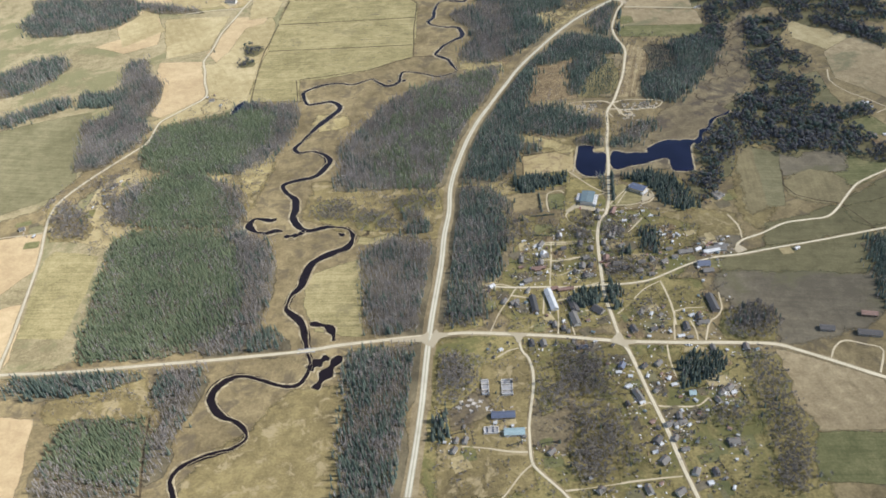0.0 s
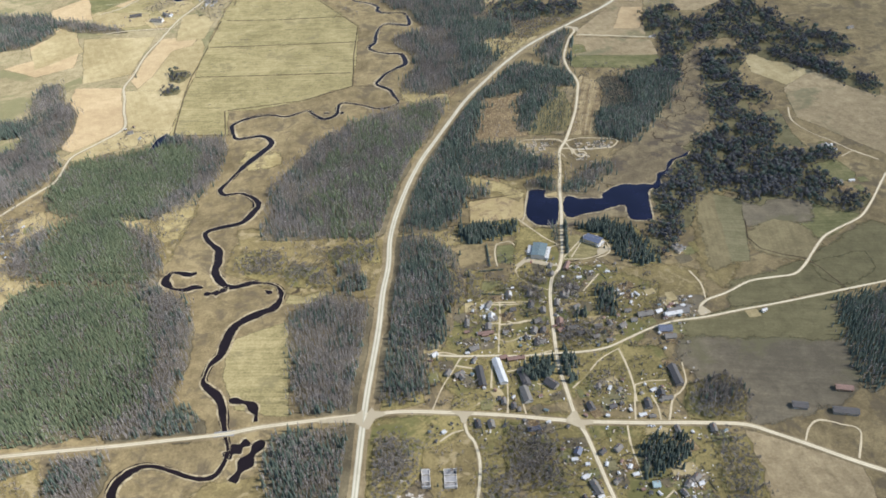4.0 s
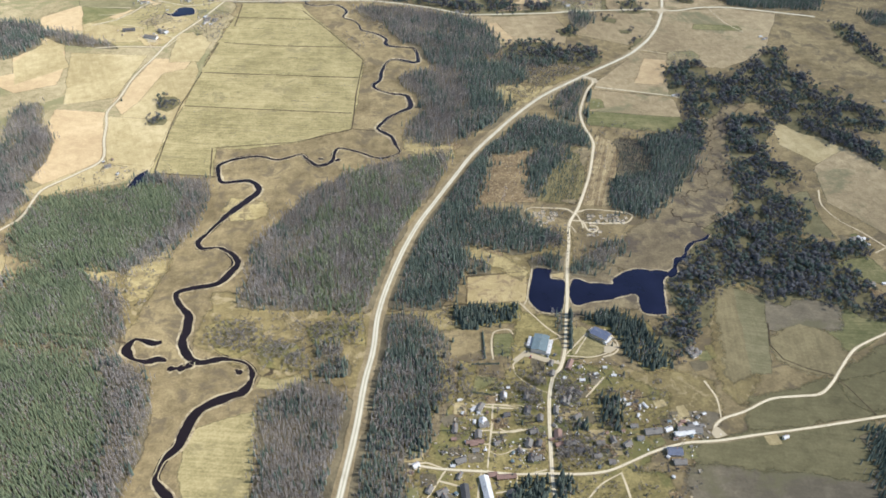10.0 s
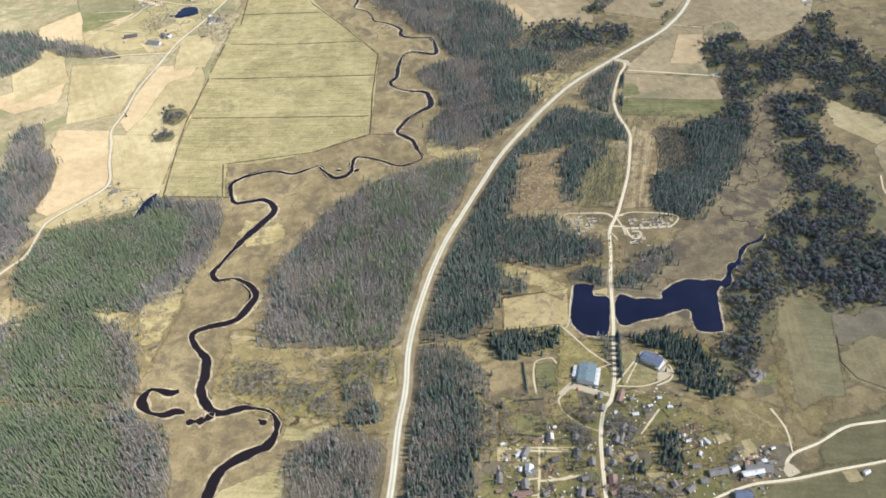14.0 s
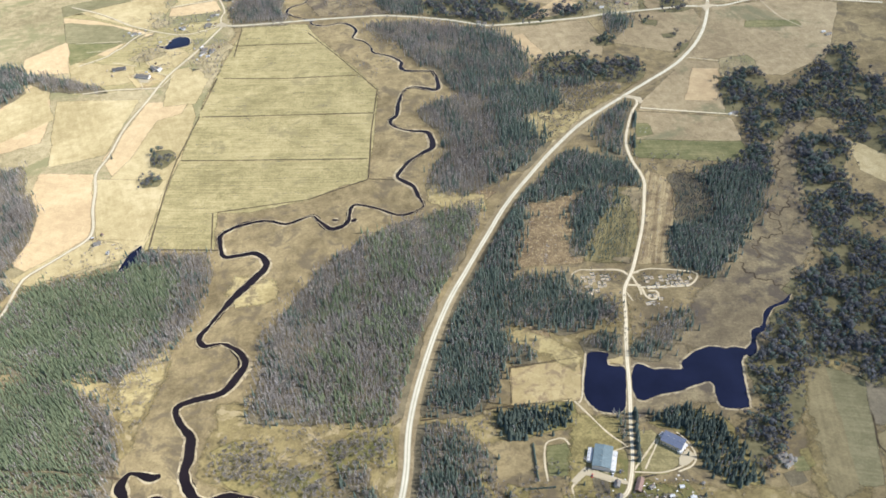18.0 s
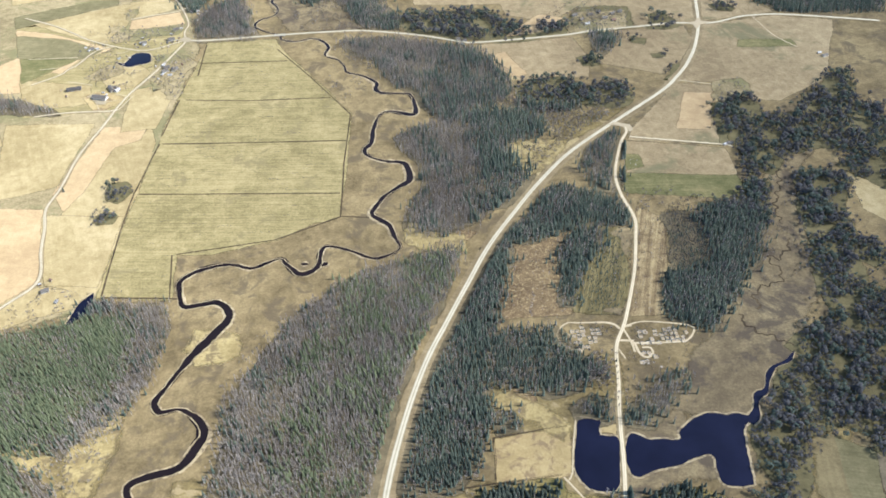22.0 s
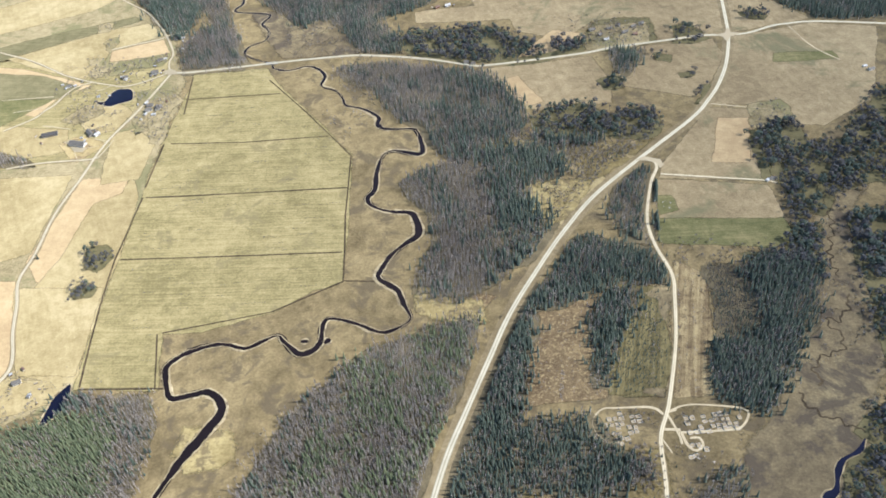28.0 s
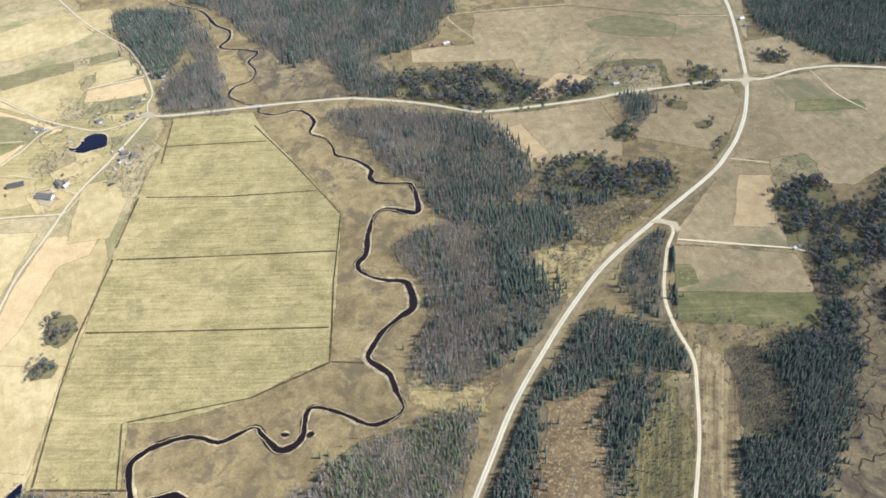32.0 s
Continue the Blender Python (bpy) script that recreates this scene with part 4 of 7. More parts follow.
WOODS.append(('alder', [(424, 1111), (445, 1125), (467, 1110), (485, 1071), (498, 1043), (475, 1021), (451, 1037), (415, 1031), (393, 982), (370, 952), (351, 923), (333, 905), (325, 925), (339, 965), (367, 978), (360, 1029), (363, 1043), (399, 1062)]))
WOODS.append(('alder', [(539, 1053), (589, 1062), (601, 1036), (607, 1001), (638, 988), (611, 962), (579, 972), (552, 993), (528, 1006), (488, 998), (471, 1010), (498, 1043)]))
WOODS.append(('spruce', [(351, 1266), (395, 1255), (392, 1210), (371, 1175), (333, 1187), (328, 1221)]))
WOODS.append(('spruce', [(405, 1369), (455, 1384), (495, 1376), (493, 1340), (452, 1275), (416, 1238), (392, 1210), (395, 1255), (420, 1319)]))
WOODS.append(('alder', [(497, 1432), (522, 1421), (501, 1357), (489, 1358)]))
WOODS.append(('youngbare', [(370, 1371), (403, 1376), (418, 1319), (395, 1255), (351, 1266), (372, 1322)]))
WOODS.append(('clump', [(246, 976), (270, 985), (294, 983), (315, 966), (318, 940), (326, 905), (324, 898), (297, 896), (282, 916), (281, 948), (266, 964)]))
WOODS.append(('bare', [(308, 687), (326, 699), (351, 690), (352, 677), (339, 671), (312, 672)]))
WOODS.append(('bare', [(-118, 863), (-74, 892), (-24, 861), (-34, 795), (-41, 718), (-52, 706), (-101, 712), (-112, 785)]))
WOODS.append(('bare', [(-641, 1789), (-601, 1797), (-492, 1739), (-477, 1719), (-578, 1752)]))
WOODS.append(('bare', [(-578, 1490), (-550, 1517), (-522, 1423), (-552, 1407), (-558, 1373)]))
WOODS.append(('spruce', [(17, 1006), (35, 1076), (67, 1168), (109, 1257), (145, 1326), (172, 1383), (181, 1388), (148, 1292), (136, 1226), (129, 1185), (115, 1148), (113, 1076), (93, 1029), (78, 1004)]))
WOODS.append(('clump', [(-40, 585), (-22, 579), (-21, 553), (-38, 551)]))
WOODS.append(('clump', [(235, 635), (280, 634), (277, 613), (255, 600), (225, 588)]))
WOODS.append(('spruce', [(506, 793), (585, 812), (518, 682), (476, 666), (483, 705), (498, 762)]))
WOODS.append(('clump', [(95, 998), (119, 1003), (171, 998), (165, 980), (138, 975), (103, 965)]))
WOODS.append(('spruce', [(654, 2112), (1025, 2115), (888, 1868), (728, 1889), (691, 1942), (665, 1988), (643, 2015)]))
WOODS.append(('clump', [(245, 856), (263, 851), (254, 812), (238, 815)]))
WOODS.append(('clump', [(135, 756), (170, 755), (166, 727), (132, 729)]))
WOODS.append(('clump', [(179, 766), (192, 760), (187, 720), (177, 726)]))
WOODS.append(('clump', [(52, 857), (68, 869), (70, 856), (58, 841)]))
WOODS.append(('clump', [(34, 846), (55, 845), (54, 829), (36, 826)]))
WOODS.append(('clump', [(33, 815), (48, 817), (47, 800), (34, 798)]))
WOODS.append(('clump', [(206, 822), (217, 821), (215, 810), (205, 810)]))
WOODS.append(('mixed', [(13, 990), (62, 982), (82, 945), (66, 871), (52, 804), (28, 766), (31, 725), (-15, 714), (-18, 732), (-3, 846)]))
WOODS.append(('mixed', [(-129, 683), (-46, 689), (-51, 646), (-62, 583), (-73, 501), (-81, 458), (-126, 463), (-133, 555), (-126, 606)]))
WOODS.append(('mixed', [(220, 982), (232, 984), (220, 936), (214, 940)]))
WOODS.append(('mixed', [(-63, 947), (-38, 951), (-37, 927), (-60, 924)]))
WOODS.append(('mixed', [(-62, 915), (-33, 918), (-30, 895), (-58, 897)]))
WOODS.append(('grove', [(-27, 669), (1, 665), (5, 639), (-14, 617), (-34, 619)]))
WOODS.append(('grove', [(105, 669), (150, 655), (143, 606), (120, 593), (102, 627)]))
WOODS.append(('grove', [(111, 571), (145, 571), (157, 544), (142, 504), (109, 501), (103, 528)]))
WOODS.append(('grove', [(305, 693), (341, 707), (358, 682), (340, 648), (298, 653)]))
WOODS.append(('grove', [(307, 633), (333, 630), (329, 568), (329, 524), (310, 460), (288, 456), (297, 527), (298, 579)]))
WOODS.append(('grove', [(39, 851), (56, 853), (57, 832), (40, 831)]))
WOODS.append(('grove', [(34, 818), (50, 817), (49, 798), (36, 799)]))
WOODS.append(('grove', [(46, 875), (74, 876), (78, 858), (50, 857)]))
WOODS.append(('grove', [(94, 911), (109, 902), (96, 866), (88, 867)]))
WOODS.append(('grove', [(161, 936), (169, 931), (158, 914)]))
WOODS.append(('grove', [(111, 643), (147, 638), (143, 590), (104, 602)]))
WOODS.append(('grove', [(152, 523), (164, 515), (156, 502), (147, 507)]))
WOODS.append(('grove', [(247, 562), (285, 558), (285, 540), (235, 542)]))
WOODS.append(('grove', [(295, 507), (307, 479), (293, 456), (275, 464)]))
WOODS.append(('grove', [(-525, 1118), (-501, 1090), (-462, 1018), (-429, 999), (-431, 973), (-468, 978), (-500, 1053)]))
WOODS.append(('grove', [(-583, 1052), (-546, 1039), (-506, 984), (-506, 958), (-550, 958)]))
WOODS.append(('grove', [(-24, 660), (7, 660), (18, 646), (10, 614), (-16, 593), (-30, 595)]))
WOODS.append(('grove', [(70, 615), (105, 610), (106, 579), (76, 575)]))
WOODS.append(('grove', [(97, 522), (125, 526), (132, 479), (99, 470)]))
WOODS.append(('grove', [(-8, 731), (25, 726), (23, 707), (-16, 708)]))
WOODS.append(('grove', [(58, 917), (74, 925), (82, 889), (86, 856), (67, 857), (59, 882)]))
WOODS.append(('grove', [(192, 893), (218, 874), (217, 849), (189, 851)]))
WOODS.append(('grove', [(161, 894), (185, 885), (182, 851), (154, 844)]))
WOODS.append(('grove', [(181, 800), (223, 802), (224, 780), (180, 775)]))
WOODS.append(('grove', [(-190, 980), (-159, 988), (-129, 971), (-133, 951), (-158, 930), (-181, 955)]))
WOODS.append(('grove', [(-133, 956), (-88, 946), (-65, 909), (-86, 906), (-119, 917)]))
WOODS.append(('grove', [(-73, 972), (-44, 983), (-36, 961), (-60, 943)]))
WOODS.append(('grove', [(-39, 997), (-15, 998), (-13, 946), (-30, 954)]))
WOODS.append(('grove', [(232, 1153), (254, 1151), (246, 1114), (223, 1112)]))
WOODS.append(('orchard', [(154, 896), (190, 897), (186, 865), (160, 867)]))
WOODS.append(('orchard', [(154, 857), (180, 853), (173, 817), (150, 821)]))
WOODS.append(('orchard', [(200, 893), (226, 888), (220, 865), (193, 865)]))
WOODS.append(('orchard', [(182, 802), (208, 802), (237, 788), (231, 768), (179, 772)]))
WOODS.append(('orchard', [(164, 897), (190, 894), (184, 879), (168, 885)]))
WOODS.append(('orchard', [(59, 716), (77, 714), (74, 693), (54, 698)]))
WOODS.append(('orchard', [(200, 727), (237, 722), (231, 701), (197, 706)]))
WOODS.append(('orchard', [(299, 691), (332, 700), (315, 652), (291, 660)]))
WOODS.append(('orchard', [(-450, 1967), (-438, 1988), (-404, 1990), (-341, 1999), (-320, 1990), (-327, 1967), (-370, 1972), (-397, 1957), (-433, 1949)]))
WOODS.append(('orchard', [(-453, 1833), (-422, 1864), (-407, 1865), (-401, 1843), (-431, 1822)]))
WOODS.append(('orchard', [(-359, 1891), (-322, 1892), (-291, 1872), (-279, 1849), (-295, 1825), (-298, 1749), (-312, 1752), (-318, 1796), (-310, 1840), (-348, 1854)]))
WOODS.append(('orchard', [(-350, 1825), (-330, 1824), (-323, 1784), (-336, 1774)]))
WOODS.append(('orchard', [(-452, 2010), (-433, 2007), (-434, 1991), (-448, 1993)]))
WOODS.append(('orchard', [(-456, 2128), (-438, 2130), (-437, 2106), (-451, 2105)]))
WOODS.append(('orchard', [(-437, 2062), (-414, 2084), (-414, 2066), (-422, 2034)]))
WOODS.append(('spruce', [(123, 1194), (196, 1202), (215, 1152), (246, 1139), (241, 1130), (213, 1114), (177, 1109), (155, 1119), (117, 1124)]))
WOODS.append(('mixed', [(116, 1091), (136, 1089), (144, 1068), (121, 1066)]))
WOODS.append(('mixed', [(202, 1088), (222, 1097), (240, 1085), (233, 1063), (215, 1067), (203, 1076)]))
WOODS.append(('mixed', [(248, 1068), (275, 1096), (303, 1115), (326, 1122), (313, 1096), (291, 1072), (270, 1059), (251, 1061)]))
WOODS.append(('alder', [(-358, 1503), (-353, 1533), (-331, 1533), (-324, 1505), (-340, 1488)]))
WOODS.append(('alder', [(-360, 1457), (-351, 1468), (-335, 1454), (-339, 1445), (-354, 1447)]))
WOODS.append(('orchard', [(349, 1893), (380, 1939), (410, 1940), (456, 1934), (445, 1875), (391, 1865), (351, 1873)]))
WOODS.append(('orchard', [(533, 1675), (576, 1679), (575, 1646), (539, 1625), (524, 1632)]))
WOODS.append(('alder', [(514, 1622), (522, 1623), (511, 1568), (505, 1516), (497, 1517), (499, 1554)]))
WOODS.append(('mixed', [(-351, 2441), (183, 2319), (167, 2162), (72, 2190), (-25, 2198), (-142, 2203), (-225, 2254), (-301, 2306)]))
SCRUB = []
SCRUB.append(('shrubs', [(-17, 690), (175, 659), (229, 649), (288, 620), (313, 526), (288, 456), (199, 453), (-44, 473), (-33, 611)]))
SCRUB.append(('shrubs', [(31, 876), (146, 943), (203, 919), (234, 908), (318, 874), (331, 805), (297, 691), (187, 692), (25, 696)]))
SCRUB.append(('shrubs', [(-588, 1067), (-466, 1207), (-439, 974), (-479, 917), (-539, 963)]))
SCRUB.append(('shrubs', [(199, 1203), (347, 1186), (329, 1127), (259, 1080), (188, 1143)]))
SCRUB.append(('shrubs', [(-392, 1336), (-331, 1328), (-274, 1298), (-334, 1272), (-431, 1262), (-460, 1265)]))
SCRUB.append(('shrubs', [(411, 1228), (489, 1351), (567, 1478), (529, 1315), (495, 1218)]))
SCRUB.append(('shrubs', [(364, 1964), (464, 1945), (442, 1868), (353, 1877)]))
SCRUB.append(('shrubs', [(-492, 1983), (-322, 1990), (-351, 1868), (-387, 1783), (-443, 1792)]))
SCRUB.append(('shrubs', [(-583, 1052), (-525, 1118), (-465, 1123), (-439, 974), (-479, 917), (-539, 963)]))
SCRUB.append(('shrubs', [(326, 1989), (419, 1971), (394, 1877), (313, 1885)]))
SCRUB.append(('thicket', [(77, 647), (150, 638), (160, 558), (151, 516), (123, 577), (71, 575)]))
SCRUB.append(('thicket', [(-183, 997), (-15, 995), (-17, 901), (-86, 901), (-167, 954)]))
SCRUB.append(('thicket', [(212, 1561), (295, 1567), (303, 1546), (230, 1483), (214, 1503)]))
SCRUB.append(('thicket', [(335, 1426), (484, 1395), (470, 1375), (370, 1371), (334, 1392)]))
SCRUB.append(('thicket', [(-328, 1124), (-260, 1099), (-281, 993), (-317, 1048)]))
SCRUB.append(('thicket', [(-462, 688), (-369, 676), (-343, 620), (-448, 624)]))
SCRUB.append(('thicket', [(17, 1003), (108, 1004), (98, 972), (16, 981)]))
SCRUB.append(('thicket', [(-136, 2064), (-9, 2039), (7, 1943), (-112, 1950)]))
SCRUB.append(('thicket', [(127, 667), (176, 634), (174, 571), (151, 516), (97, 489), (87, 551)]))
SCRUB.append(('thicket', [(165, 788), (246, 771), (225, 689), (191, 728)]))
SCRUB.append(('thicket', [(106, 902), (198, 893), (175, 775), (82, 783)]))
SCRUB.append(('thicket', [(198, 893), (276, 879), (251, 787), (185, 774)]))
SCRUB.append(('thicket', [(-22, 1951), (44, 1900), (40, 1791), (-14, 1732), (-50, 1822)]))
SCRUB.append(('thicket', [(-58, 1776), (-28, 1721), (-35, 1676), (-73, 1753)]))
SCRUB.append(('thicket', [(-140, 1177), (-116, 1224), (-62, 1272), (-47, 1259), (-101, 1202), (-124, 1137), (-152, 1088), (-165, 1098)]))
SCRUB.append(('thicket', [(217, 1550), (295, 1567), (296, 1547), (228, 1474), (211, 1468)]))
SCRUB.append(('thicket', [(231, 1665), (296, 1631), (319, 1611), (280, 1591), (249, 1575), (271, 1613)]))


# ---- mesh helpers ----


def mesh_of(name, verts, tris, mat, attrs=()):
    """A mesh from arrays of places and of triangles, with float attributes on its points."""
    verts, tris = np.asarray(verts, np.float32), np.asarray(tris, np.int32)
    me = bpy.data.meshes.new(name)
    me.vertices.add(len(verts))
    me.vertices.foreach_set("co", verts.ravel())
    me.loops.add(tris.size)
    me.loops.foreach_set("vertex_index", tris.ravel())
    me.polygons.add(len(tris))
    me.polygons.foreach_set("loop_start", np.arange(0, tris.size, 3, dtype=np.int32))
    me.polygons.foreach_set("loop_total", np.full(len(tris), 3, np.int32))
    for key, values in attrs:
        a = me.attributes.new(key, "FLOAT", "POINT")
        a.data.foreach_set("value", np.asarray(values, np.float32))
    me.update(calc_edges=True)
    me.materials.append(mat)
    return me


def part(name, bm, mat, parent, label=""):
    me = bpy.data.meshes.new(name)
    bm.to_mesh(me)
    bm.free()
    me.materials.append(mat)
    ob = new(name, me)
    ob.parent = parent
    return tagged(ob, label)


def smooth_line(points, step=6.0):
    """A Catmull-Rom line through the points, in even steps."""
    p = np.array([points[0]] + list(points) + [points[-1]], float)
    p[0], p[-1] = 2 * p[1] - p[2], 2 * p[-2] - p[-3]
    out = []
    for a, b, c, d in zip(p, p[1:], p[2:], p[3:]):
        n = max(2, int(np.linalg.norm(c - b) / step) + 1)
        u = np.linspace(0, 1, n, endpoint=False)[:, None]
        out.append(0.5 * (2 * b + (c - a) * u + (2 * a - 5 * b + 4 * c - d) * u**2 + (3 * b - a - 3 * c + d) * u**3))
    return np.vstack(out + [p[-2:-1]])


def straight_line(points, step=6.0):
    p = np.array(points, float)
    out = [a + (b - a) * np.linspace(0, 1, max(2, int(np.linalg.norm(b - a) / step)), endpoint=False)[:, None] for a, b in zip(p, p[1:])]
    return np.vstack(out + [p[-1:]])


def sides(line):
    d = np.gradient(line, axis=0)
    d /= np.maximum(np.linalg.norm(d, axis=1, keepdims=True), 1e-6)
    return np.stack([-d[:, 1], d[:, 0]], 1)


def ribbon(name, line, profile, mat, jitter=0.0, seed=0, widths=None, extra=()):
    """A strip along a line; profile: (offset to the left, height) from one side to the other."""
    rng = np.random.default_rng(seed)
    nrm, n, k = sides(line), len(line), len(profile)
    wob = np.zeros((n, 2))
    if jitter:
        for c in range(2):
            w = rng.normal(0, 1, n + 8)
            wob[:, c] = np.convolve(w, np.ones(9) / 3.0, "valid") * jitter
    scale = np.ones(n) if widths is None else widths
    verts, across = [], []
    for j, (o, z) in enumerate(profile):
        side = wob[:, 0] if o > 0 else -wob[:, 1]
        off = (o * scale + np.where(abs(o) > 0.01, side, 0))[:, None]
        verts.append(np.c_[line + nrm * off, np.full(n, z)])
        across.append(np.full(n, j / (k - 1)))
    verts = np.stack(verts, 1).reshape(-1, 3)
    i = (np.arange(n - 1)[:, None] * k + np.arange(k - 1)).ravel()
    tris = np.concatenate([np.c_[i, i + k + 1, i + k], np.c_[i, i + 1, i + k + 1]])
    tris = tris[:, ::-1]
    return mesh_of(name, verts, tris, mat, [("across", np.stack(across, 1).ravel())])


def outline(points, step=9.0, jitter=2.0, seed=0):
    """A closed outline in short steps with an uneven edge."""
    rng = np.random.default_rng(seed)
    p = np.array(points, float)
    out = []
    for a, b in zip(p, np.roll(p, -1, 0)):
        n = max(1, int(np.linalg.norm(b - a) / step))
        out.append(a + (b - a) * np.linspace(0, 1, n, endpoint=False)[:, None])
    q = np.vstack(out)
    w = rng.normal(0, 1, (len(q), 2))
    w = (w + np.roll(w, 1, 0) + np.roll(w, -1, 0) + np.roll(w, 2, 0)) / 2.0
    return q + w * jitter


def area(points):
    p = np.array(points, float)
    return 0.5 * np.sum(p[:, 0] * np.roll(p[:, 1], -1) - np.roll(p[:, 0], -1) * p[:, 1])


def patch(name, points, z, mat, jitter=1.5, blend=5.0, seed=0, step=9.0):
    """A flat cover of a field, whose rim fades out over blend metres."""
    if area(points) < 0:
        points = points[::-1]
    ring = outline(points, step, jitter, seed)
    from mathutils.geometry import tessellate_polygon
    d = np.roll(ring, -1, 0) - np.roll(ring, 1, 0)
    d /= np.maximum(np.linalg.norm(d, axis=1, keepdims=True), 1e-6)
    outer = ring + np.stack([d[:, 1], -d[:, 0]], 1) * blend
    n = len(ring)
    tris = np.array(tessellate_polygon([[Vector((x, y, 0)) for x, y in ring]]), int)
    a, b, c = (ring[tris[:, k]] for k in range(3))
    flip = ((b - a)[:, 0] * (c - a)[:, 1] - (b - a)[:, 1] * (c - a)[:, 0]) < 0
    tris[flip] = tris[flip][:, ::-1]
    i, j = np.arange(n), np.roll(np.arange(n), -1)
    tris = np.concatenate([tris, np.c_[i, n + i, n + j], np.c_[i, n + j, j]])
    verts = np.c_[np.vstack([ring, outer]), np.full(2 * n, z)]
    verts[n:, 2] -= 0.02
    return mesh_of(name, verts, tris, mat, [("fade", np.r_[np.ones(n), np.zeros(n)])])


def inside(xy, poly):
    p = np.array(poly, float)
    hit = np.zeros(len(xy), bool)
    for (x0, y0), (x1, y1) in zip(p, np.roll(p, -1, 0)):
        if y0 == y1:
            continue
        cross = ((y0 > xy[:, 1]) != (y1 > xy[:, 1])) & (xy[:, 0] < (x1 - x0) * (xy[:, 1] - y0) / (y1 - y0) + x0)
        hit ^= cross
    return hit


def clear_of(xy, lines):
    """Whether each place keeps its distance from all lines, given as (line, metres)."""
    ok = np.ones(len(xy), bool)
    for line, far in lines:
        a = np.asarray(line, float)
        lo, hi = a.min(0) - far, a.max(0) + far
        near = np.where(ok & (xy > lo).all(1) & (xy < hi).all(1))[0]
        if not len(near):
            continue
        q = xy[near]
        best = np.full(len(near), 1e9)
        for p0, p1 in zip(a, a[1:]):
            d = p1 - p0
            u = np.clip(((q - p0) @ d) / max(d @ d, 1e-9), 0, 1)
            best = np.minimum(best, ((q - p0 - u[:, None] * d) ** 2).sum(1))
        ok[near[best < far * far]] = False
    return ok


# ---- ground, roads and water ----
GX0, GX1, GY0, GY1 = -4200, 4200, -2600, 6000
_gx, _gy = np.linspace(GX0, GX1, 41), np.linspace(GY0, GY1, 41)
_xx, _yy = np.meshgrid(_gx, _gy)
_i = (np.arange(40)[:, None] * 41 + np.arange(40)).ravel()
ground = new("ground", mesh_of("ground", np.c_[_xx.ravel(), _yy.ravel(), np.zeros(41 * 41)], np.concatenate([np.c_[_i, _i + 1, _i + 42], np.c_[_i, _i + 42, _i + 41]]), M_GROUND))
tagged(ground, "dry early-spring grassland with brown and straw tones", "ground", kind="structure")

LINES = []   # what trees keep away from
ROAD_KIND = {
    "main_road": (3.35, M_MAIN, "pale worn asphalt main road between grass verges", 6.0),
    "west_road": (2.2, M_GRAVEL, "sandy gravel road across the river", 2.6),
    "east_road": (2.1, M_GRAVEL, "pale gravel road into the village", 2.2),
    "village_street": (1.85, M_GRAVEL, "pale village street running past the pond", 1.6),
    "farm_road": (1.8, M_GRAVEL, "pale sandy farm road between fields", 1.2),
    "north_road": (2.3, M_MAIN, "straight pale country road", 2.0),
}
for _k, (_name, _pts) in enumerate(ROADS):
    half, mat, label, verge = ROAD_KIND.get(_name, (1.3, M_GRAVEL, "narrow pale gravel road", 1.0))
    line = smooth_line(_pts)
    z = 0.56 - 0.006 * _k
    v = new("verge", ribbon("verge", line, [(half + verge, 0.02), (half + verge * 0.5, 0.30), (half - 0.5, 0.38), (-half + 0.5, 0.38), (-half - verge * 0.5, 0.30), (-half - verge, 0.02)], M_VERGE, 0.5, _k))
    tagged(v, "dry grass verge along the road", "verge", kind="structure")
    narrow = np.interp(line[:, 1], (900, 1500), (1.0, 0.76)) if _name == "main_road" else None
    r = new("road", ribbon("road", line, [(half, z - 0.06), (half * 0.5, z), (0, z + 0.03), (-half * 0.5, z), (-half, z - 0.06)], mat, 0.12, _k + 50, widths=narrow))
    tagged(r, label, "road", kind="structure")
    LINES.append((line[::2], half + verge + (4.5 if _name == "main_road" else 1.5)))
for _k, (_name, _pts) in enumerate(TRACKS):
    line = smooth_line(_pts, 5)
    half = 1.25 if _name == "graveyard_path" else 0.85
    r = new("track", ribbon("track", line, [(half, 0.18), (0, 0.30 + 0.003 * (_k % 20)), (-half, 0.18)], M_TRACK, 0.25, _k + 90))
    tagged(r, "narrow pale dirt track", "track", kind="structure")
    LINES.append((line, 3.0))

river_line = smooth_line([p for reach in RIVER for p in reach], 5)
_s = np.linspace(0, 1, len(river_line))
_rng = np.random.default_rng(5)
_w = np.convolve(_rng.normal(0, 1, len(river_line) + 14), np.ones(15) / 4.0, "valid")
river_width = (4.7 - 2.3 * np.clip((_s - 0.25) / 0.6, 0, 1)) * (1 + 0.22 * np.clip(_w, -1.6, 2.2))
bank = new("river_bank", ribbon("river_bank", river_line, [(8.6, 0.0), (7.2, 0.45), (4.6, 0.10), (-4.6, 0.10), (-7.2, 0.45), (-8.6, 0.0)], M_BANK, 1.1, 3, widths=river_width / 5.6 * 0.8))
tagged(bank, "pale dry reeds lining the river", "river bank", kind="structure")
river = new("river", ribbon("river", river_line, [(5.6, 0.26), (0, 0.27), (-5.6, 0.26)], M_RIVER, 0.8, 4, widths=river_width / 5.6))
tagged(river, "dark brown meandering river", "river", kind="structure")
LINES.append((river_line[::2], 12.0))
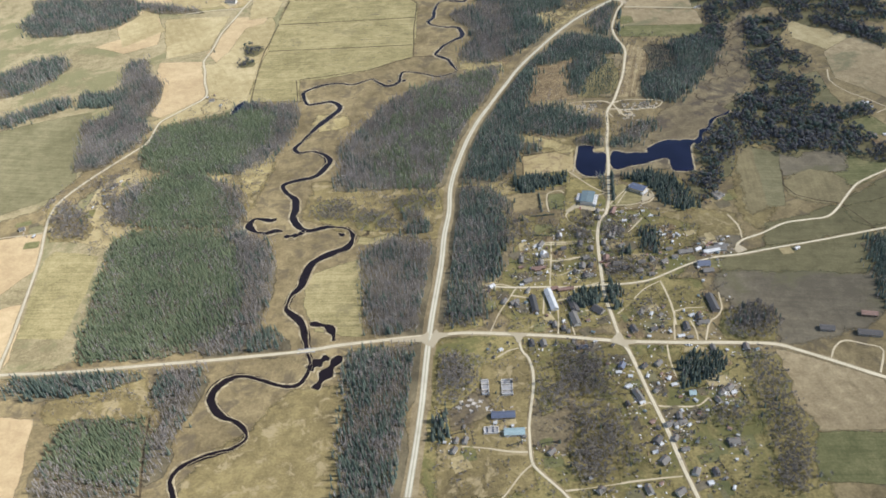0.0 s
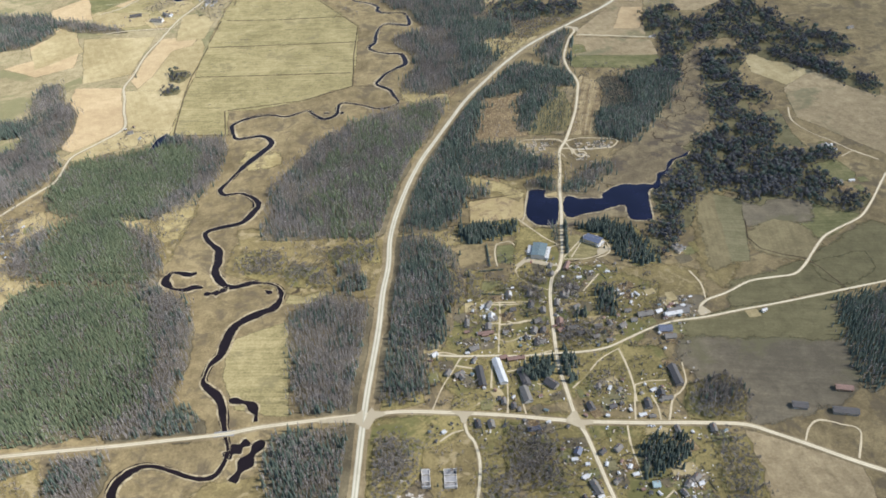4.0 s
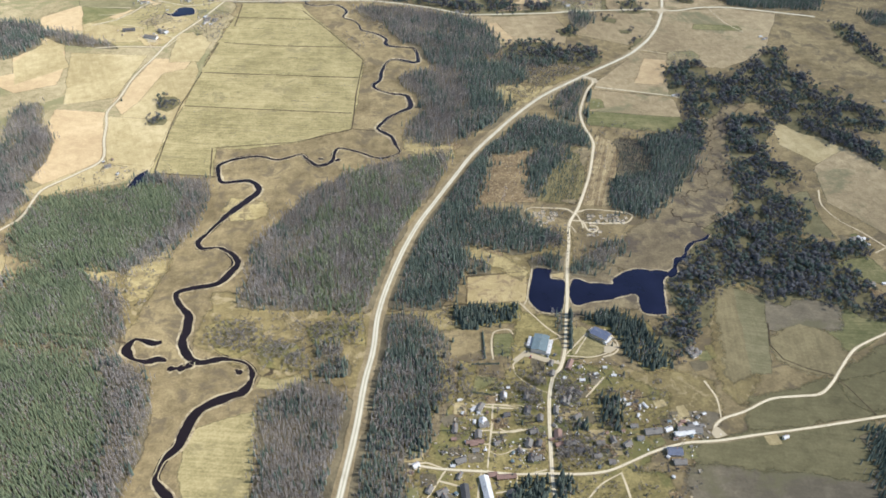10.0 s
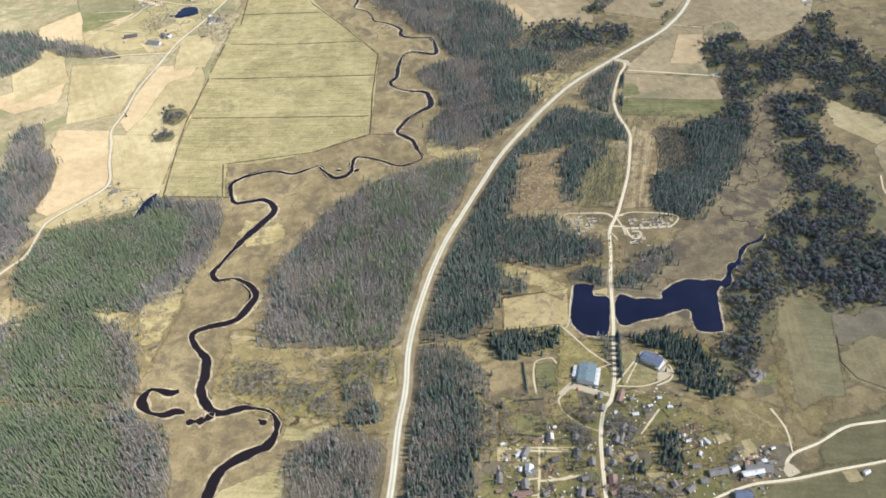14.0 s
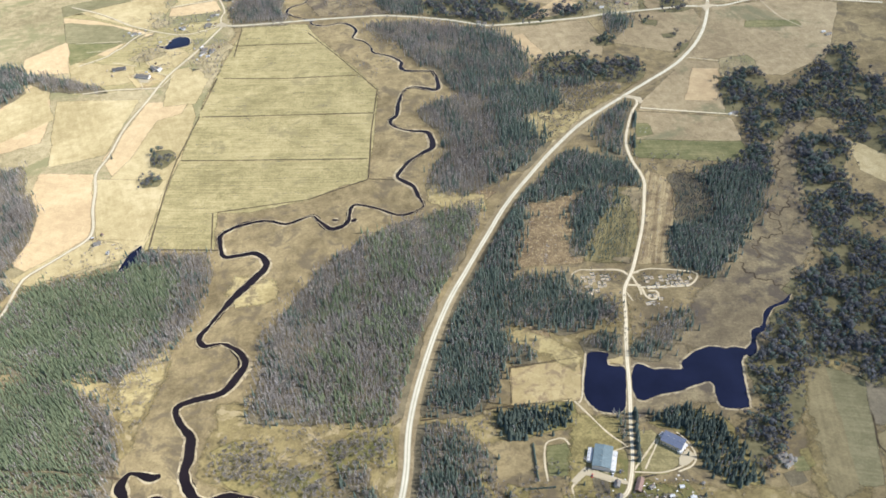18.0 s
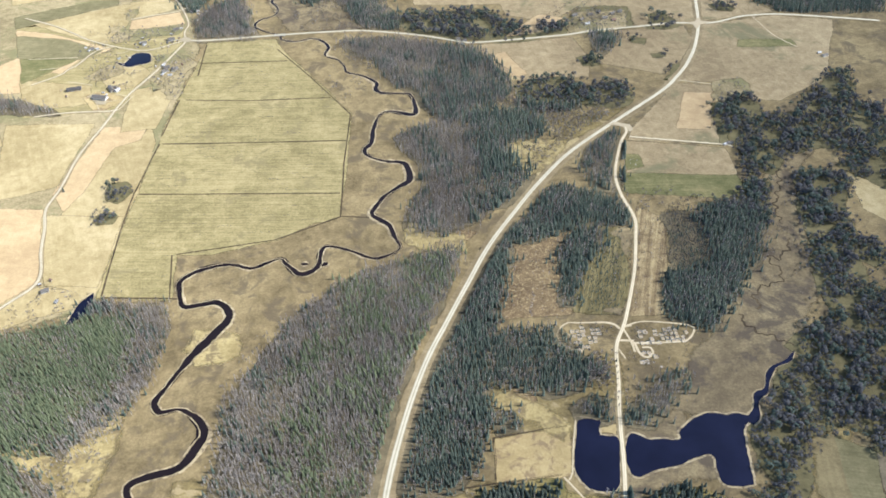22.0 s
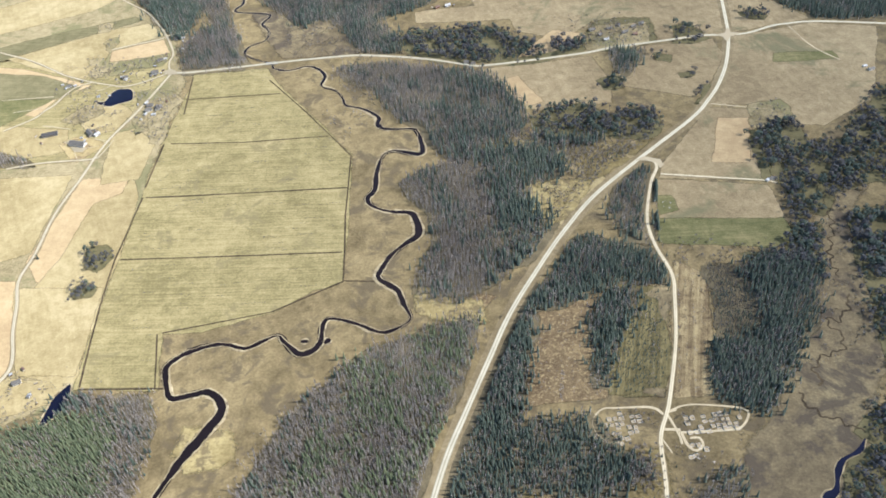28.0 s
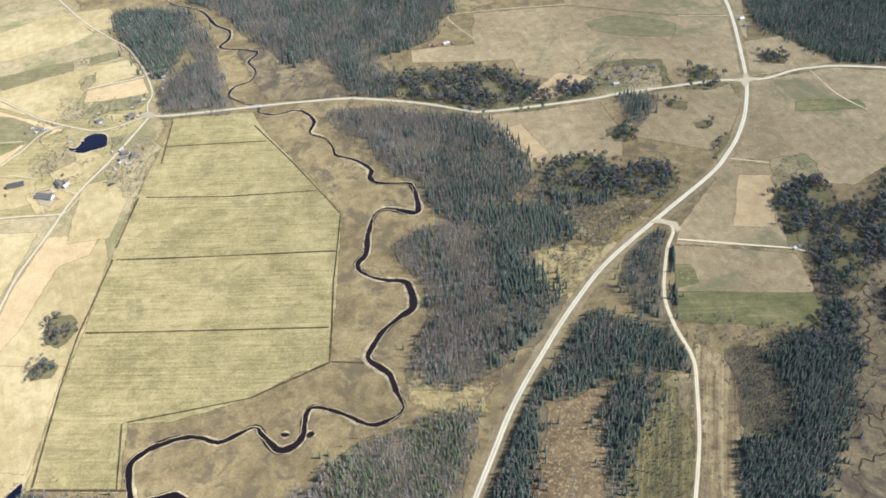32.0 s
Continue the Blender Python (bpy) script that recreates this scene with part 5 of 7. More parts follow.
for _k, (_name, _pts) in enumerate(OXBOWS):
    line = smooth_line(_pts, 3)
    n = len(line)
    big = {"oxbow": 4.0, "brook": 1.5, "inlet": 4.2, "wide": 6.0}.get(_name, 2.6)
    taper = np.sin(np.linspace(0.12, np.pi - 0.12, n)) ** 0.3 * (1 + 0.45 * np.sin(np.linspace(0, 13 + _k, n)))
    if _name == "inlet":
        taper = np.linspace(1.0, 0.28, n) * (1 + 0.35 * np.sin(np.linspace(0, 23, n)))
    b = new("river_bank", ribbon("river_bank", line, [(big + 2.2, 0.0), (big + 1.0, 0.35), (-big - 1.0, 0.35), (-big - 2.2, 0.0)], M_BANK, 0.3, _k + 7, widths=taper))
    tagged(b, "pale reeds round a backwater", "river bank", kind="structure")
    o = new("water", ribbon("water", line, [(big, 0.40), (0, 0.42), (-big, 0.40)], M_POND if _name == "inlet" else M_RIVER, 0.3, _k + 8, widths=taper))
    tagged(o, "still dark water of an old river loop", "water", kind="structure")
    LINES.append((line, 8.0))
for _k, (_name, _pts) in enumerate(STREAMS):
    line = smooth_line(_pts, 3)
    _u = np.arange(len(line)) * 3.0
    line = line + sides(line) * (2.6 * np.sin(_u / 3.4 + _k) + 1.8 * np.sin(_u / 1.9 + 2 * _k))[:, None]
    b = new("water", ribbon("water", line, [(0.95, 0.20), (0, 0.26), (-0.95, 0.20)], M_DITCH, 0.3, _k + 60))
    tagged(b, "narrow dark stream in the reeds", "water", kind="structure")
    LINES.append((line, 4.0))
for _k, (_name, _pts) in enumerate(DITCHES):
    line = straight_line(_pts, 6)
    b = new("ditch", ribbon("ditch", line, [(1.1, 0.02), (0.75, 0.28), (0.3, 0.17), (-0.3, 0.17), (-0.75, 0.28), (-1.1, 0.02)], M_DITCH, 0.22, _k + 70))
    tagged(b, "straight dark drainage ditch", "ditch", kind="structure")
    LINES.append((line, 1.5))
POND_POLYS = []
for _k, (_name, _pts) in enumerate(PONDS):
    _pts = [tuple(p) for p in smooth_line(_pts + _pts[:3], 4.0)]
    _n = len(_pts)
    _cut = min(range(_n // 2), key=lambda i: (_pts[i][0] - _pts[-1][0]) ** 2 + (_pts[i][1] - _pts[-1][1]) ** 2)
    _pts = _pts[_cut + 1:]
    b = new("river_bank", patch("river_bank", _pts, 0.24, M_BANK, 0.7, 2.4, _k, 5.0))
    tagged(b, "pale dry shore of a pond", "shore", kind="structure")
    w = new("water", patch("water", _pts, 0.36, M_POND, 0.7, 0.2, _k, 5.0))
    tagged(w, "dark blue still water of a dammed pond", "water", kind="structure")
    POND_POLYS.append(_pts)

FIELD_LABEL = {"meadow": "yellow-green drained hay meadow", "pale": "pale pinkish stubble field", "straw": "straw-coloured dry field", "green": "field of sprouting green crop",
               "sage": "dull green fallow field", "brown": "bare brown ploughed field", "marsh": "brown marshy grassland by the river", "reedbed": "pale reed bed in the valley",
               "clearing": "felled forest ground with brush heaps", "young": "young plantation in rows", "sand": "pale dry sedge field between ditches", "yard": "green garden grass in the village",
               "sedge": "patch of yellow dry sedge", "olive": "olive-green rough pasture", "westland": "pale mottled dry pasture", "strip": "faded straw-coloured strip of old ley", "raked": "felled strip with raked rows of brush", "flood": "brown flood meadow along the river", "dull": "dull olive-brown rough grassland"}
for _k, (_name, _pts) in enumerate(FIELDS):
    soft = _name in ("marsh", "reedbed", "yard", "dull", "westland", "strip", "olive", "sedge")
    f = new("field", patch("field", _pts, 0.04 + 0.0012 * _k, COVER[_name], 2.0 if soft else 0.8, 14.0 if soft else 5.0, _k))
    tagged(f, FIELD_LABEL[_name], "field", kind="structure")

# ---- woods ----


def spruce_shape(rng):
    """Three tiers of drooping boughs, 1 high."""
    v, t, s = [], [], []
    for z0, z1, r in ((0.05, 0.60, 0.132), (0.30, 0.82, 0.102), (0.56, 1.0, 0.066)):
        n, base = 5, len(v)
        a = rng.uniform(0, 6.28) + np.arange(n) * 6.2832 / n
        rr = r * rng.uniform(0.72, 1.2, n)
        v += [(rr[k] * np.cos(a[k]), rr[k] * np.sin(a[k]), z0 + rng.uniform(-0.03, 0.04)) for k in range(n)] + [(rng.uniform(-0.01, 0.01), 0, z1)]
        s += [0.12] * n + [0.0]
        t += [(base + k, base + (k + 1) % n, base + n) for k in range(n)]
    return np.array(v), np.array(t), np.array(s)


def bare_shape(rng, boughs=21, spread=0.17, low=0.22, stout=1.0):
    """A thin trunk and a fan of rising bare boughs, 1 high."""
    v = [(0.014, 0, 0), (-0.008, 0.012, 0), (-0.008, -0.012, 0), (0, 0, 0.93)]
    t, s = [(0, 1, 3), (1, 2, 3), (2, 0, 3)], [0.5] * 3 + [0.4]
    for k in range(boughs):
        z = rng.uniform(low, 0.84)
        a, out = rng.uniform(0, 6.28), spread * rng.uniform(0.5, 1.25) * (1.12 - z * 0.75)
        tip = np.array([np.cos(a) * out, np.sin(a) * out, min(1.0, z + rng.uniform(0.10, 0.26))])
        b = a + rng.uniform(-1.5, 1.5)
        side = np.array([-np.sin(b), np.cos(b), rng.uniform(-0.6, 0.6)]) * rng.uniform(0.014, 0.030) * stout
        base = len(v)
        v += [tuple(np.array([0, 0, z]) + side), tuple(np.array([0, 0, z]) - side), tuple(tip)]
        t += [(base, base + 1, base + 2)]
        s += [0.02, 0.02, 0.16]
    return np.array(v), np.array(t), np.array(s)


def shrub_shape(rng):
    """A low dome of crowded twigs, 1 high."""
    v, t, s = [], [], []
    for k in range(16):
        a, e = rng.uniform(0, 6.28), rng.uniform(0.25, 1.4)
        r = rng.uniform(0.75, 1.05)
        tip = np.array([np.cos(a) * np.cos(e) * 0.75, np.sin(a) * np.cos(e) * 0.75, np.sin(e)]) * r
        b = rng.uniform(0, 6.28)
        side = np.array([np.cos(b), np.sin(b), rng.uniform(-0.5, 0.5)]) * rng.uniform(0.09, 0.17)
        base = len(v)
        v += [tuple(tip * 0.18), tuple(tip * 0.7 + side), tuple(tip), ]
        t += [(base, base + 1, base + 2)]
        s += [0.0, 0.1, 0.2]
    v = np.array(v)
    v[:, 2] = np.maximum(v[:, 2], 0)
    return v, np.array(t), np.array(s)


def round_shape(rng, clumps=50, reach=0.27):
    """A short trunk and a broad billowing crown of small clumps, 1 high."""
    v = [(0.02, 0, 0), (-0.012, 0.016, 0), (-0.012, -0.016, 0), (0, 0, 0.7)]
    t, s = [(0, 1, 3), (1, 2, 3), (2, 0, 3)], [0.2] * 4
    for k in range(clumps):
        a, e = rng.uniform(0, 6.28), math.asin(rng.uniform(-0.45, 1.0))
        r = rng.uniform(0.72, 1.08)
        out = np.array([math.cos(a) * math.cos(e), math.sin(a) * math.cos(e), math.sin(e)])
        mid = out * (reach * r, reach * r, 0.36 * r) + (0, 0, 0.62)
        u = np.cross(out, rng.normal(0, 1, 3))
        u /= np.linalg.norm(u) + 1e-9
        w = np.cross(out, u) + out * rng.uniform(-0.3, 0.3)
        size, base = rng.uniform(0.06, 0.105), len(v)
        v += [tuple(mid + u * size), tuple(mid - u * size * 0.5 + w * size), tuple(mid - u * size * 0.5 - w * size)]
        t += [(base, base + 1, base + 2)]
        # tint rises with upward facing: clumps are paler towards the crown's top
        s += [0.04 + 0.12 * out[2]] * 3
    return np.array(v), np.array(t), np.array(s)


def fuzz_shape(rng, twigs=38, reach=0.30):
    """A trunk and a rounded haze of thin bare twigs, 1 high."""
    v = [(0.018, 0, 0), (-0.01, 0.014, 0), (-0.01, -0.014, 0), (0, 0, 0.8)]
    t, s = [(0, 1, 3), (1, 2, 3), (2, 0, 3)], [0.3] * 4
    for k in range(twigs):
        a, e = rng.uniform(0, 6.28), math.asin(rng.uniform(-0.4, 1.0))
        out = np.array([math.cos(a) * math.cos(e), math.sin(a) * math.cos(e), math.sin(e)])
        tip = out * (reach, reach, 0.38) * rng.uniform(0.8, 1.1) + (0, 0, 0.6)
        foot = out * (reach, reach, 0.38) * rng.uniform(0.05, 0.45) + (0, 0, 0.55)
        side = np.cross(out, rng.normal(0, 1, 3))
        side = side / (np.linalg.norm(side) + 1e-9) * rng.uniform(0.012, 0.026)
        base = len(v)
        v += [tuple(foot + side), tuple(foot - side), tuple(tip)]
        t += [(base, base + 1, base + 2)]
        s += [0.0, 0.0, 0.2]
    return np.array(v), np.array(t), np.array(s)


_rng = np.random.default_rng(11)
SPRUCES = [spruce_shape(_rng) for _ in range(8)]
BARES = [bare_shape(_rng) for _ in range(8)]
BUSHES = [shrub_shape(_rng) for _ in range(6)]
ROUNDS = [round_shape(_rng) for _ in range(8)]
FUZZY = [fuzz_shape(_rng) for _ in range(8)]


def grove(name, places, heights, shapes, mat, seed, wide=1.0, tints=(0.22, 0.58)):
    """Many trees in one mesh."""
    rng = np.random.default_rng(seed)
    kind = rng.integers(0, len(shapes), len(places))
    vs, ts, tint, base = [], [], [], 0
    for k, (v, t, s) in enumerate(shapes):
        at = places[kind == k]
        h = heights[kind == k]
        if not len(at):
            continue
        a = rng.uniform(0, 6.28, len(at))
        c, sn, w = np.cos(a), np.sin(a), h * wide * rng.uniform(0.8, 1.2, len(at))
        lean = rng.normal(0, 0.02, (len(at), 2))
        x = (v[:, 0] * c[:, None] - v[:, 1] * sn[:, None]) * w[:, None] + at[:, :1] + lean[:, :1] * h[:, None] * v[:, 2]
        y = (v[:, 0] * sn[:, None] + v[:, 1] * c[:, None]) * w[:, None] + at[:, 1:2] + lean[:, 1:] * h[:, None] * v[:, 2]
        z = v[:, 2] * h[:, None]
        vs.append(np.stack([x, y, z], -1).reshape(-1, 3))
        ts.append((t[None] + (base + np.arange(len(at)) * len(v))[:, None, None]).reshape(-1, 3))
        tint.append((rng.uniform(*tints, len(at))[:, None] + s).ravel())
        base += len(at) * len(v)
    return mesh_of(name, np.concatenate(vs), np.concatenate(ts), mat, [("tint", np.concatenate(tint))])


def scatter(poly, gap, rng, lines=None, ragged=5.0):
    p = np.array(poly, float)
    lo, hi = p.min(0) - 4, p.max(0) + 4
    gx, gy = np.meshgrid(np.arange(lo[0], hi[0], gap), np.arange(lo[1], hi[1], gap))
    xy = np.c_[gx.ravel(), gy.ravel()]
    xy = xy + rng.uniform(-0.48, 0.48, xy.shape) * gap
    keep = inside(xy + rng.normal(0, ragged, xy.shape), poly)
    xy = xy[keep]
    for pond in POND_POLYS:
        xy = xy[~inside(xy, pond)]
    return xy[clear_of(xy, LINES if lines is None else lines)]


def mass(xy, size, seed):
    """Smooth random values between 0 and 1 over the places."""
    rng = np.random.default_rng(seed)
    out = np.zeros(len(xy))
    for k in range(6):
        d, ph = rng.normal(0, 1, 2), rng.uniform(0, 6.28)
        out += np.sin(xy @ (d / np.linalg.norm(d)) * 6.28 / (size * rng.uniform(0.6, 1.6)) + ph)
    return 0.5 + 0.5 * np.tanh(out / 2.4)


WIDE = {"alder": 1.1, "orchard": 1.3, "grove": 1.0, "youngbare": 1.2}
WOOD_LABEL = {"spruce": "dense dark green spruce wood", "bare": "grey-brown leafless birch and alder wood", "young": "low young spruce plantation",
              "round": "dark broad-crowned alder and willow wood"}
WOOD_GAP = {"spruce": 2.5, "mixed": 2.5, "bare": 2.4, "young": 3.3, "alder": 3.4, "orchard": 5.0, "grove": 3.1, "birch": 2.35, "pine": 2.15, "youngbare": 2.5, "clump": 3.0}
GREEN_SHARE = {"spruce": 0.70, "mixed": 0.42, "bare": 0.08, "young": 1.0, "alder": 0.30, "orchard": -1.0, "grove": -0.22, "birch": 0.30, "pine": 0.80, "youngbare": 0.1, "clump": 1.0}
WOOD_FLOOR = {"young": "young", "orchard": "yard", "alder": "olive", "grove": "yard", "clump": "yard"}
for _k, (_name, _pts) in enumerate(WOODS):
    rng = np.random.default_rng(300 + _k)
    f = new("forest_floor", patch("forest_floor", _pts, 0.14 + 0.0012 * _k, COVER["westland" if _name == "orchard" and _pts[0][1] > 1400 else "marsh" if _name == "grove" and _pts[0][1] > 1000 else WOOD_FLOOR.get(_name, "floor")], 3.0, 7.0, _k))
    tagged(f, "dark needle and leaf litter under the trees", "forest floor", kind="structure")
    far = np.mean(_pts, 0)[1] > 1480
    xy = scatter(_pts, WOOD_GAP[_name] * (1.3 if far else 1.0), rng, ragged=4.5 if _name == "clump" else 7.5)
    m = mass(xy, 55, 40 + _k)
    green = rng.uniform(0, 1, len(xy)) < np.clip(GREEN_SHARE[_name] + (m - 0.5) * 0.6, 0.02, 0.97)
    hs = rng.uniform(7.0, 13.5, len(xy)) * (0.85 + 0.3 * mass(xy, 120, 70 + _k)) * (1.12 if far else 1.0)
    if _name == "young":
        green[:], hs = True, rng.uniform(2.2, 5.5, len(xy))
    if _name == "youngbare":
        hs = rng.uniform(3.0, 6.5, len(xy))
    if _name == "pine":
        hs = hs * 0.74
    if _name == "alder":
        hs = hs * rng.choice([0.5, 0.75, 1.0], len(xy))
        keep = mass(xy, 52, 140 + _k) + rng.uniform(-0.15, 0.15, len(xy)) > 0.22
        xy, green, hs = xy[keep], green[keep], hs[keep]
    if _name == "grove":
        hs = rng.uniform(5.0, 11.0, len(xy))
    if _name == "orchard":
        green[:], hs = False, rng.uniform(4.0, 8.0, len(xy))
    if green.sum() > 3:
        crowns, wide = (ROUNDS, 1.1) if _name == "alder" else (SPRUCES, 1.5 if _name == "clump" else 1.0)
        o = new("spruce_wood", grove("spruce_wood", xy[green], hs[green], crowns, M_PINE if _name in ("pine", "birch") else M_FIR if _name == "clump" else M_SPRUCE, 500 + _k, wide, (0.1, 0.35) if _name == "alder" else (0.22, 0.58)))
        tagged(o, WOOD_LABEL["young" if _name == "young" else "round" if _name == "alder" else "spruce"], "forest", kind="stuff")
    if (~green).sum() > 3:
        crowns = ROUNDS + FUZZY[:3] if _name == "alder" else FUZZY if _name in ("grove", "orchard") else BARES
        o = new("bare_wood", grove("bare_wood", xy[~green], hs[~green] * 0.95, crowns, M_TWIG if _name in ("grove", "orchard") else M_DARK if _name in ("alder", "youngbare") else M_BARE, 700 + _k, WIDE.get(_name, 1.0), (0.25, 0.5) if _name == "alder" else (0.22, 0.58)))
        tagged(o, WOOD_LABEL["round" if _name == "alder" else "bare"], "forest", kind="stuff")

# ---- shrubs ----
for _k, (_name, _pts) in enumerate(SCRUB):
    rng = np.random.default_rng(900 + _k)
    xy = scatter(_pts, 3.1 if _name == "thicket" else 3.6, rng, ragged=9.0)
    keep = mass(xy, 26, 90 + _k) * 0.9 + rng.uniform(0, 0.3, len(xy)) > (0.58 if _name == "thicket" else 0.74)
    xy = xy[keep]
    tall = rng.uniform(0, 1, len(xy)) < 0.2
    if (~tall).sum() > 3:
        o = new("shrubs", grove("shrubs", xy[~tall], rng.uniform(1.0, 3.0, (~tall).sum()), BUSHES, M_BUSH, 1000 + _k))
        tagged(o, "leafless brown shrubs and willow scrub", "shrubs", kind="stuff")
    if tall.sum() > 3:
        o = new("bare_trees", grove("bare_trees", xy[tall], rng.uniform(4, 8, tall.sum()), FUZZY, M_TWIG, 1100 + _k, wide=1.1))
        tagged(o, "scattered grey leafless young trees", "trees", kind="stuff")

for _k, (_name, _pts) in enumerate(FIELDS):
    if _name != "clearing":
        continue
    rng = np.random.default_rng(1300 + _k)
    xy = scatter(_pts, 4.5, rng)
    xy = xy[mass(xy, 25, _k) > 0.5]
    if len(xy) > 5:
        o = new("brushwood", grove("brushwood", xy, rng.uniform(0.4, 0.9, len(xy)), BUSHES, M_BARE, 1400 + _k, wide=2.4))
        tagged(o, "pale heaps of felling brushwood", "brushwood", kind="stuff")

# ---- single trees ----


def boughs_mesh(name, shape, height, mat, wide=1.0, first=0, tint=0.4):
    v, t, s = shape
    v = v * (height * wide, height * wide, height)
    return mesh_of(name, v, t, mat, [("tint", s + tint)])


def trunk_mesh(height, radius):
    n, rings = 6, ((0, 1.3), (0.15, 1.0), (0.6, 0.6), (1.0, 0.15))
    v = [(math.cos(k * 6.2832 / n) * radius * r, math.sin(k * 6.2832 / n) * radius * r, height * z) for z, r in rings for k in range(n)]
    t = []
    for j in range(len(rings) - 1):
        for k in range(n):
            a, b = j * n + k, j * n + (k + 1) % n
            t += [(a, b, b + n), (a, b + n, a + n)]
    return mesh_of("trunk", v, t, M_BARK, [("tint", [0.4] * len(v))])


def tree(name, shapes, height, mat, label, wide=1.0):
    root = new(name)
    root.empty_display_size = 1.0
    a = new("trunk", trunk_mesh(height * 0.85, height * 0.014))
    b = new("crown", boughs_mesh("crown", shapes, height, mat, wide))
    a.parent = b.parent = root
    return tagged(root, label, "tree", "village trees")


_rng = np.random.default_rng(77)


PROTO = [
    tree("bare_tree", FUZZY[2], 9.0, M_TWIG, "leafless broad-crowned tree in a village garden"),
    tree("bare_tree", FUZZY[5], 11.0, M_TWIG, "tall leafless tree beside village houses"),
    tree("birch_tree", bare_shape(_rng, 40, 0.2), 12.0, M_BARK, "slender pale leafless birch"),
    tree("spruce_tree", SPRUCES[0], 10.0, M_FIR, "dark green spruce standing alone", 1.5),
    tree("alder_tree", ROUNDS[1], 8.5, M_DARK, "dark rounded leafless fruit tree in a garden"),
    tree("spruce_tree", SPRUCES[3], 14.0, M_FIR, "tall dark green spruce with full boughs", 1.8),
]
_first = {}


def plant(k, x, y, turn, size=1.0):
    m = pose(x, y, 0, 0, 0, turn) @ Matrix.Diagonal((size, size, size * 0.98, 1))
    if k in _first:
        copy_thing(PROTO[k], m)
    else:
        PROTO[k].matrix_basis = m
        _first[k] = True


# ---- buildings ----


def box(w, d, h, z=0.0, x=0.0, y=0.0):
    bm = bmesh.new()
    bmesh.ops.create_cube(bm, size=1.0, matrix=Matrix.Translation((x, y, z + h / 2)) @ Matrix.Diagonal((w, d, h, 1)))
    return bm


def gable_walls(length, width, h, rise):
    """Four walls with gable ends, open at the foot."""
    bm = bmesh.new()
    a, b = length / 2, width / 2
    low = [bm.verts.new(p) for p in ((-a, -b, 0), (a, -b, 0), (a, b, 0), (-a, b, 0))]
    top = [bm.verts.new((v.co.x, v.co.y, h)) for v in low]
    r0, r1 = bm.verts.new((-a, 0, h + rise)), bm.verts.new((a, 0, h + rise))
    bm.faces.new((low[0], low[1], top[1], top[0]))
    bm.faces.new((low[2], low[3], top[3], top[2]))
    bm.faces.new((low[1], low[2], top[2], r1, top[1]))
    bm.faces.new((low[3], low[0], top[0], r0, top[3]))
    return bm


def roof_slab(length, width, h, rise, over=0.5, thick=0.18):
    """A pitched roof with eaves and a thickness."""
    bm = bmesh.new()
    a, b = length / 2 + over, width / 2 + over
    drop = rise * over / (width / 2)
    prof = [(-b, h - drop), (0, h + rise), (b, h - drop), (b, h - drop + thick), (0, h + rise + thick), (-b, h - drop + thick)]
    e0 = [bm.verts.new((-a, y, z)) for y, z in prof]
    e1 = [bm.verts.new((a, y, z)) for y, z in prof]
    for k in range(6):
        j = (k + 1) % 6
        bm.faces.new((e0[k], e1[k], e1[j], e0[j]))
    for e in (e0[::-1], e1):
        bm.faces.new((e[0], e[1], e[4], e[5]))
        bm.faces.new((e[1], e[2], e[3], e[4]))
    bmesh.ops.recalc_face_normals(bm, faces=bm.faces)
    return bm


WALL_WORD = ["grey boarded", "yellowish rendered", "white brick", "brown boarded", "pale rendered", "red brick"]
ROOF_WORD = ["grey sheet", "dark slate", "rusty red tin", "white sheet-metal", "dark blue tin", "teal tin", "black felt", "blue-grey sheet"]


def house(at, length, width, turn, wall, roof, h=2.8, kind="house", rise=None, stack=True):
    """A pitched-roof building with walls, roof, chimney, door and windows."""
    x, y = at
    root = new(kind)
    root.matrix_basis = pose(x, y, 0, 0, 0, turn)
    rise = width * 0.34 if rise is None else rise
    part("wall", gable_walls(length, width, h, rise), WALL[wall], root)
    part("roof", roof_slab(length, width, h, rise), ROOF[roof], root, ROOF_WORD[roof] + " roof")
    if stack and length < 20:
        part("chimney", box(0.7, 0.7, 1.6, h + rise * 0.75, length * 0.15, width * 0.08), M_BRICK, root, "red brick chimney")
    n = max(2, int(length / 4.5))
    for side in (-1, 1):
        for k in range(n):
            u = (k + 0.5) / n * length - length / 2
            if side < 0 and k == n // 2:
                part("door", box(1.1, 0.08, 2.0, 0.05, u, -width / 2 - 0.03), M_DOOR, root, "dark wooden door")
                continue
            w = part("window", box(1.2, 0.08, 1.2, 0.95, u, side * (width / 2 + 0.03)), M_FRAME, root)
            part("pane", box(0.95, 0.04, 0.95, 1.07, u, side * (width / 2 + 0.085)), M_GLASS, w)
    return tagged(root, "%s village %s with a %s roof" % (WALL_WORD[wall], kind, ROOF_WORD[roof]), kind, "village buildings")


def shed(at, length, width, turn, wall, roof, h=2.0):
    x, y = at
    root = new("shed")
    root.matrix_basis = pose(x, y, 0, 0, 0, turn)
    part("wall", gable_walls(length, width, h, 0.5), WALL[wall], root)
    part("roof", roof_slab(length, width, h, 0.5, 0.25, 0.1), ROOF[roof], root)
    part("door", box(1.0, 0.08, 1.7, 0.03, 0, -width / 2 - 0.03), M_DOOR, root)
    return tagged(root, "small %s shed with a %s roof" % (WALL_WORD[wall], ROOF_WORD[roof]), "shed", "village sheds")


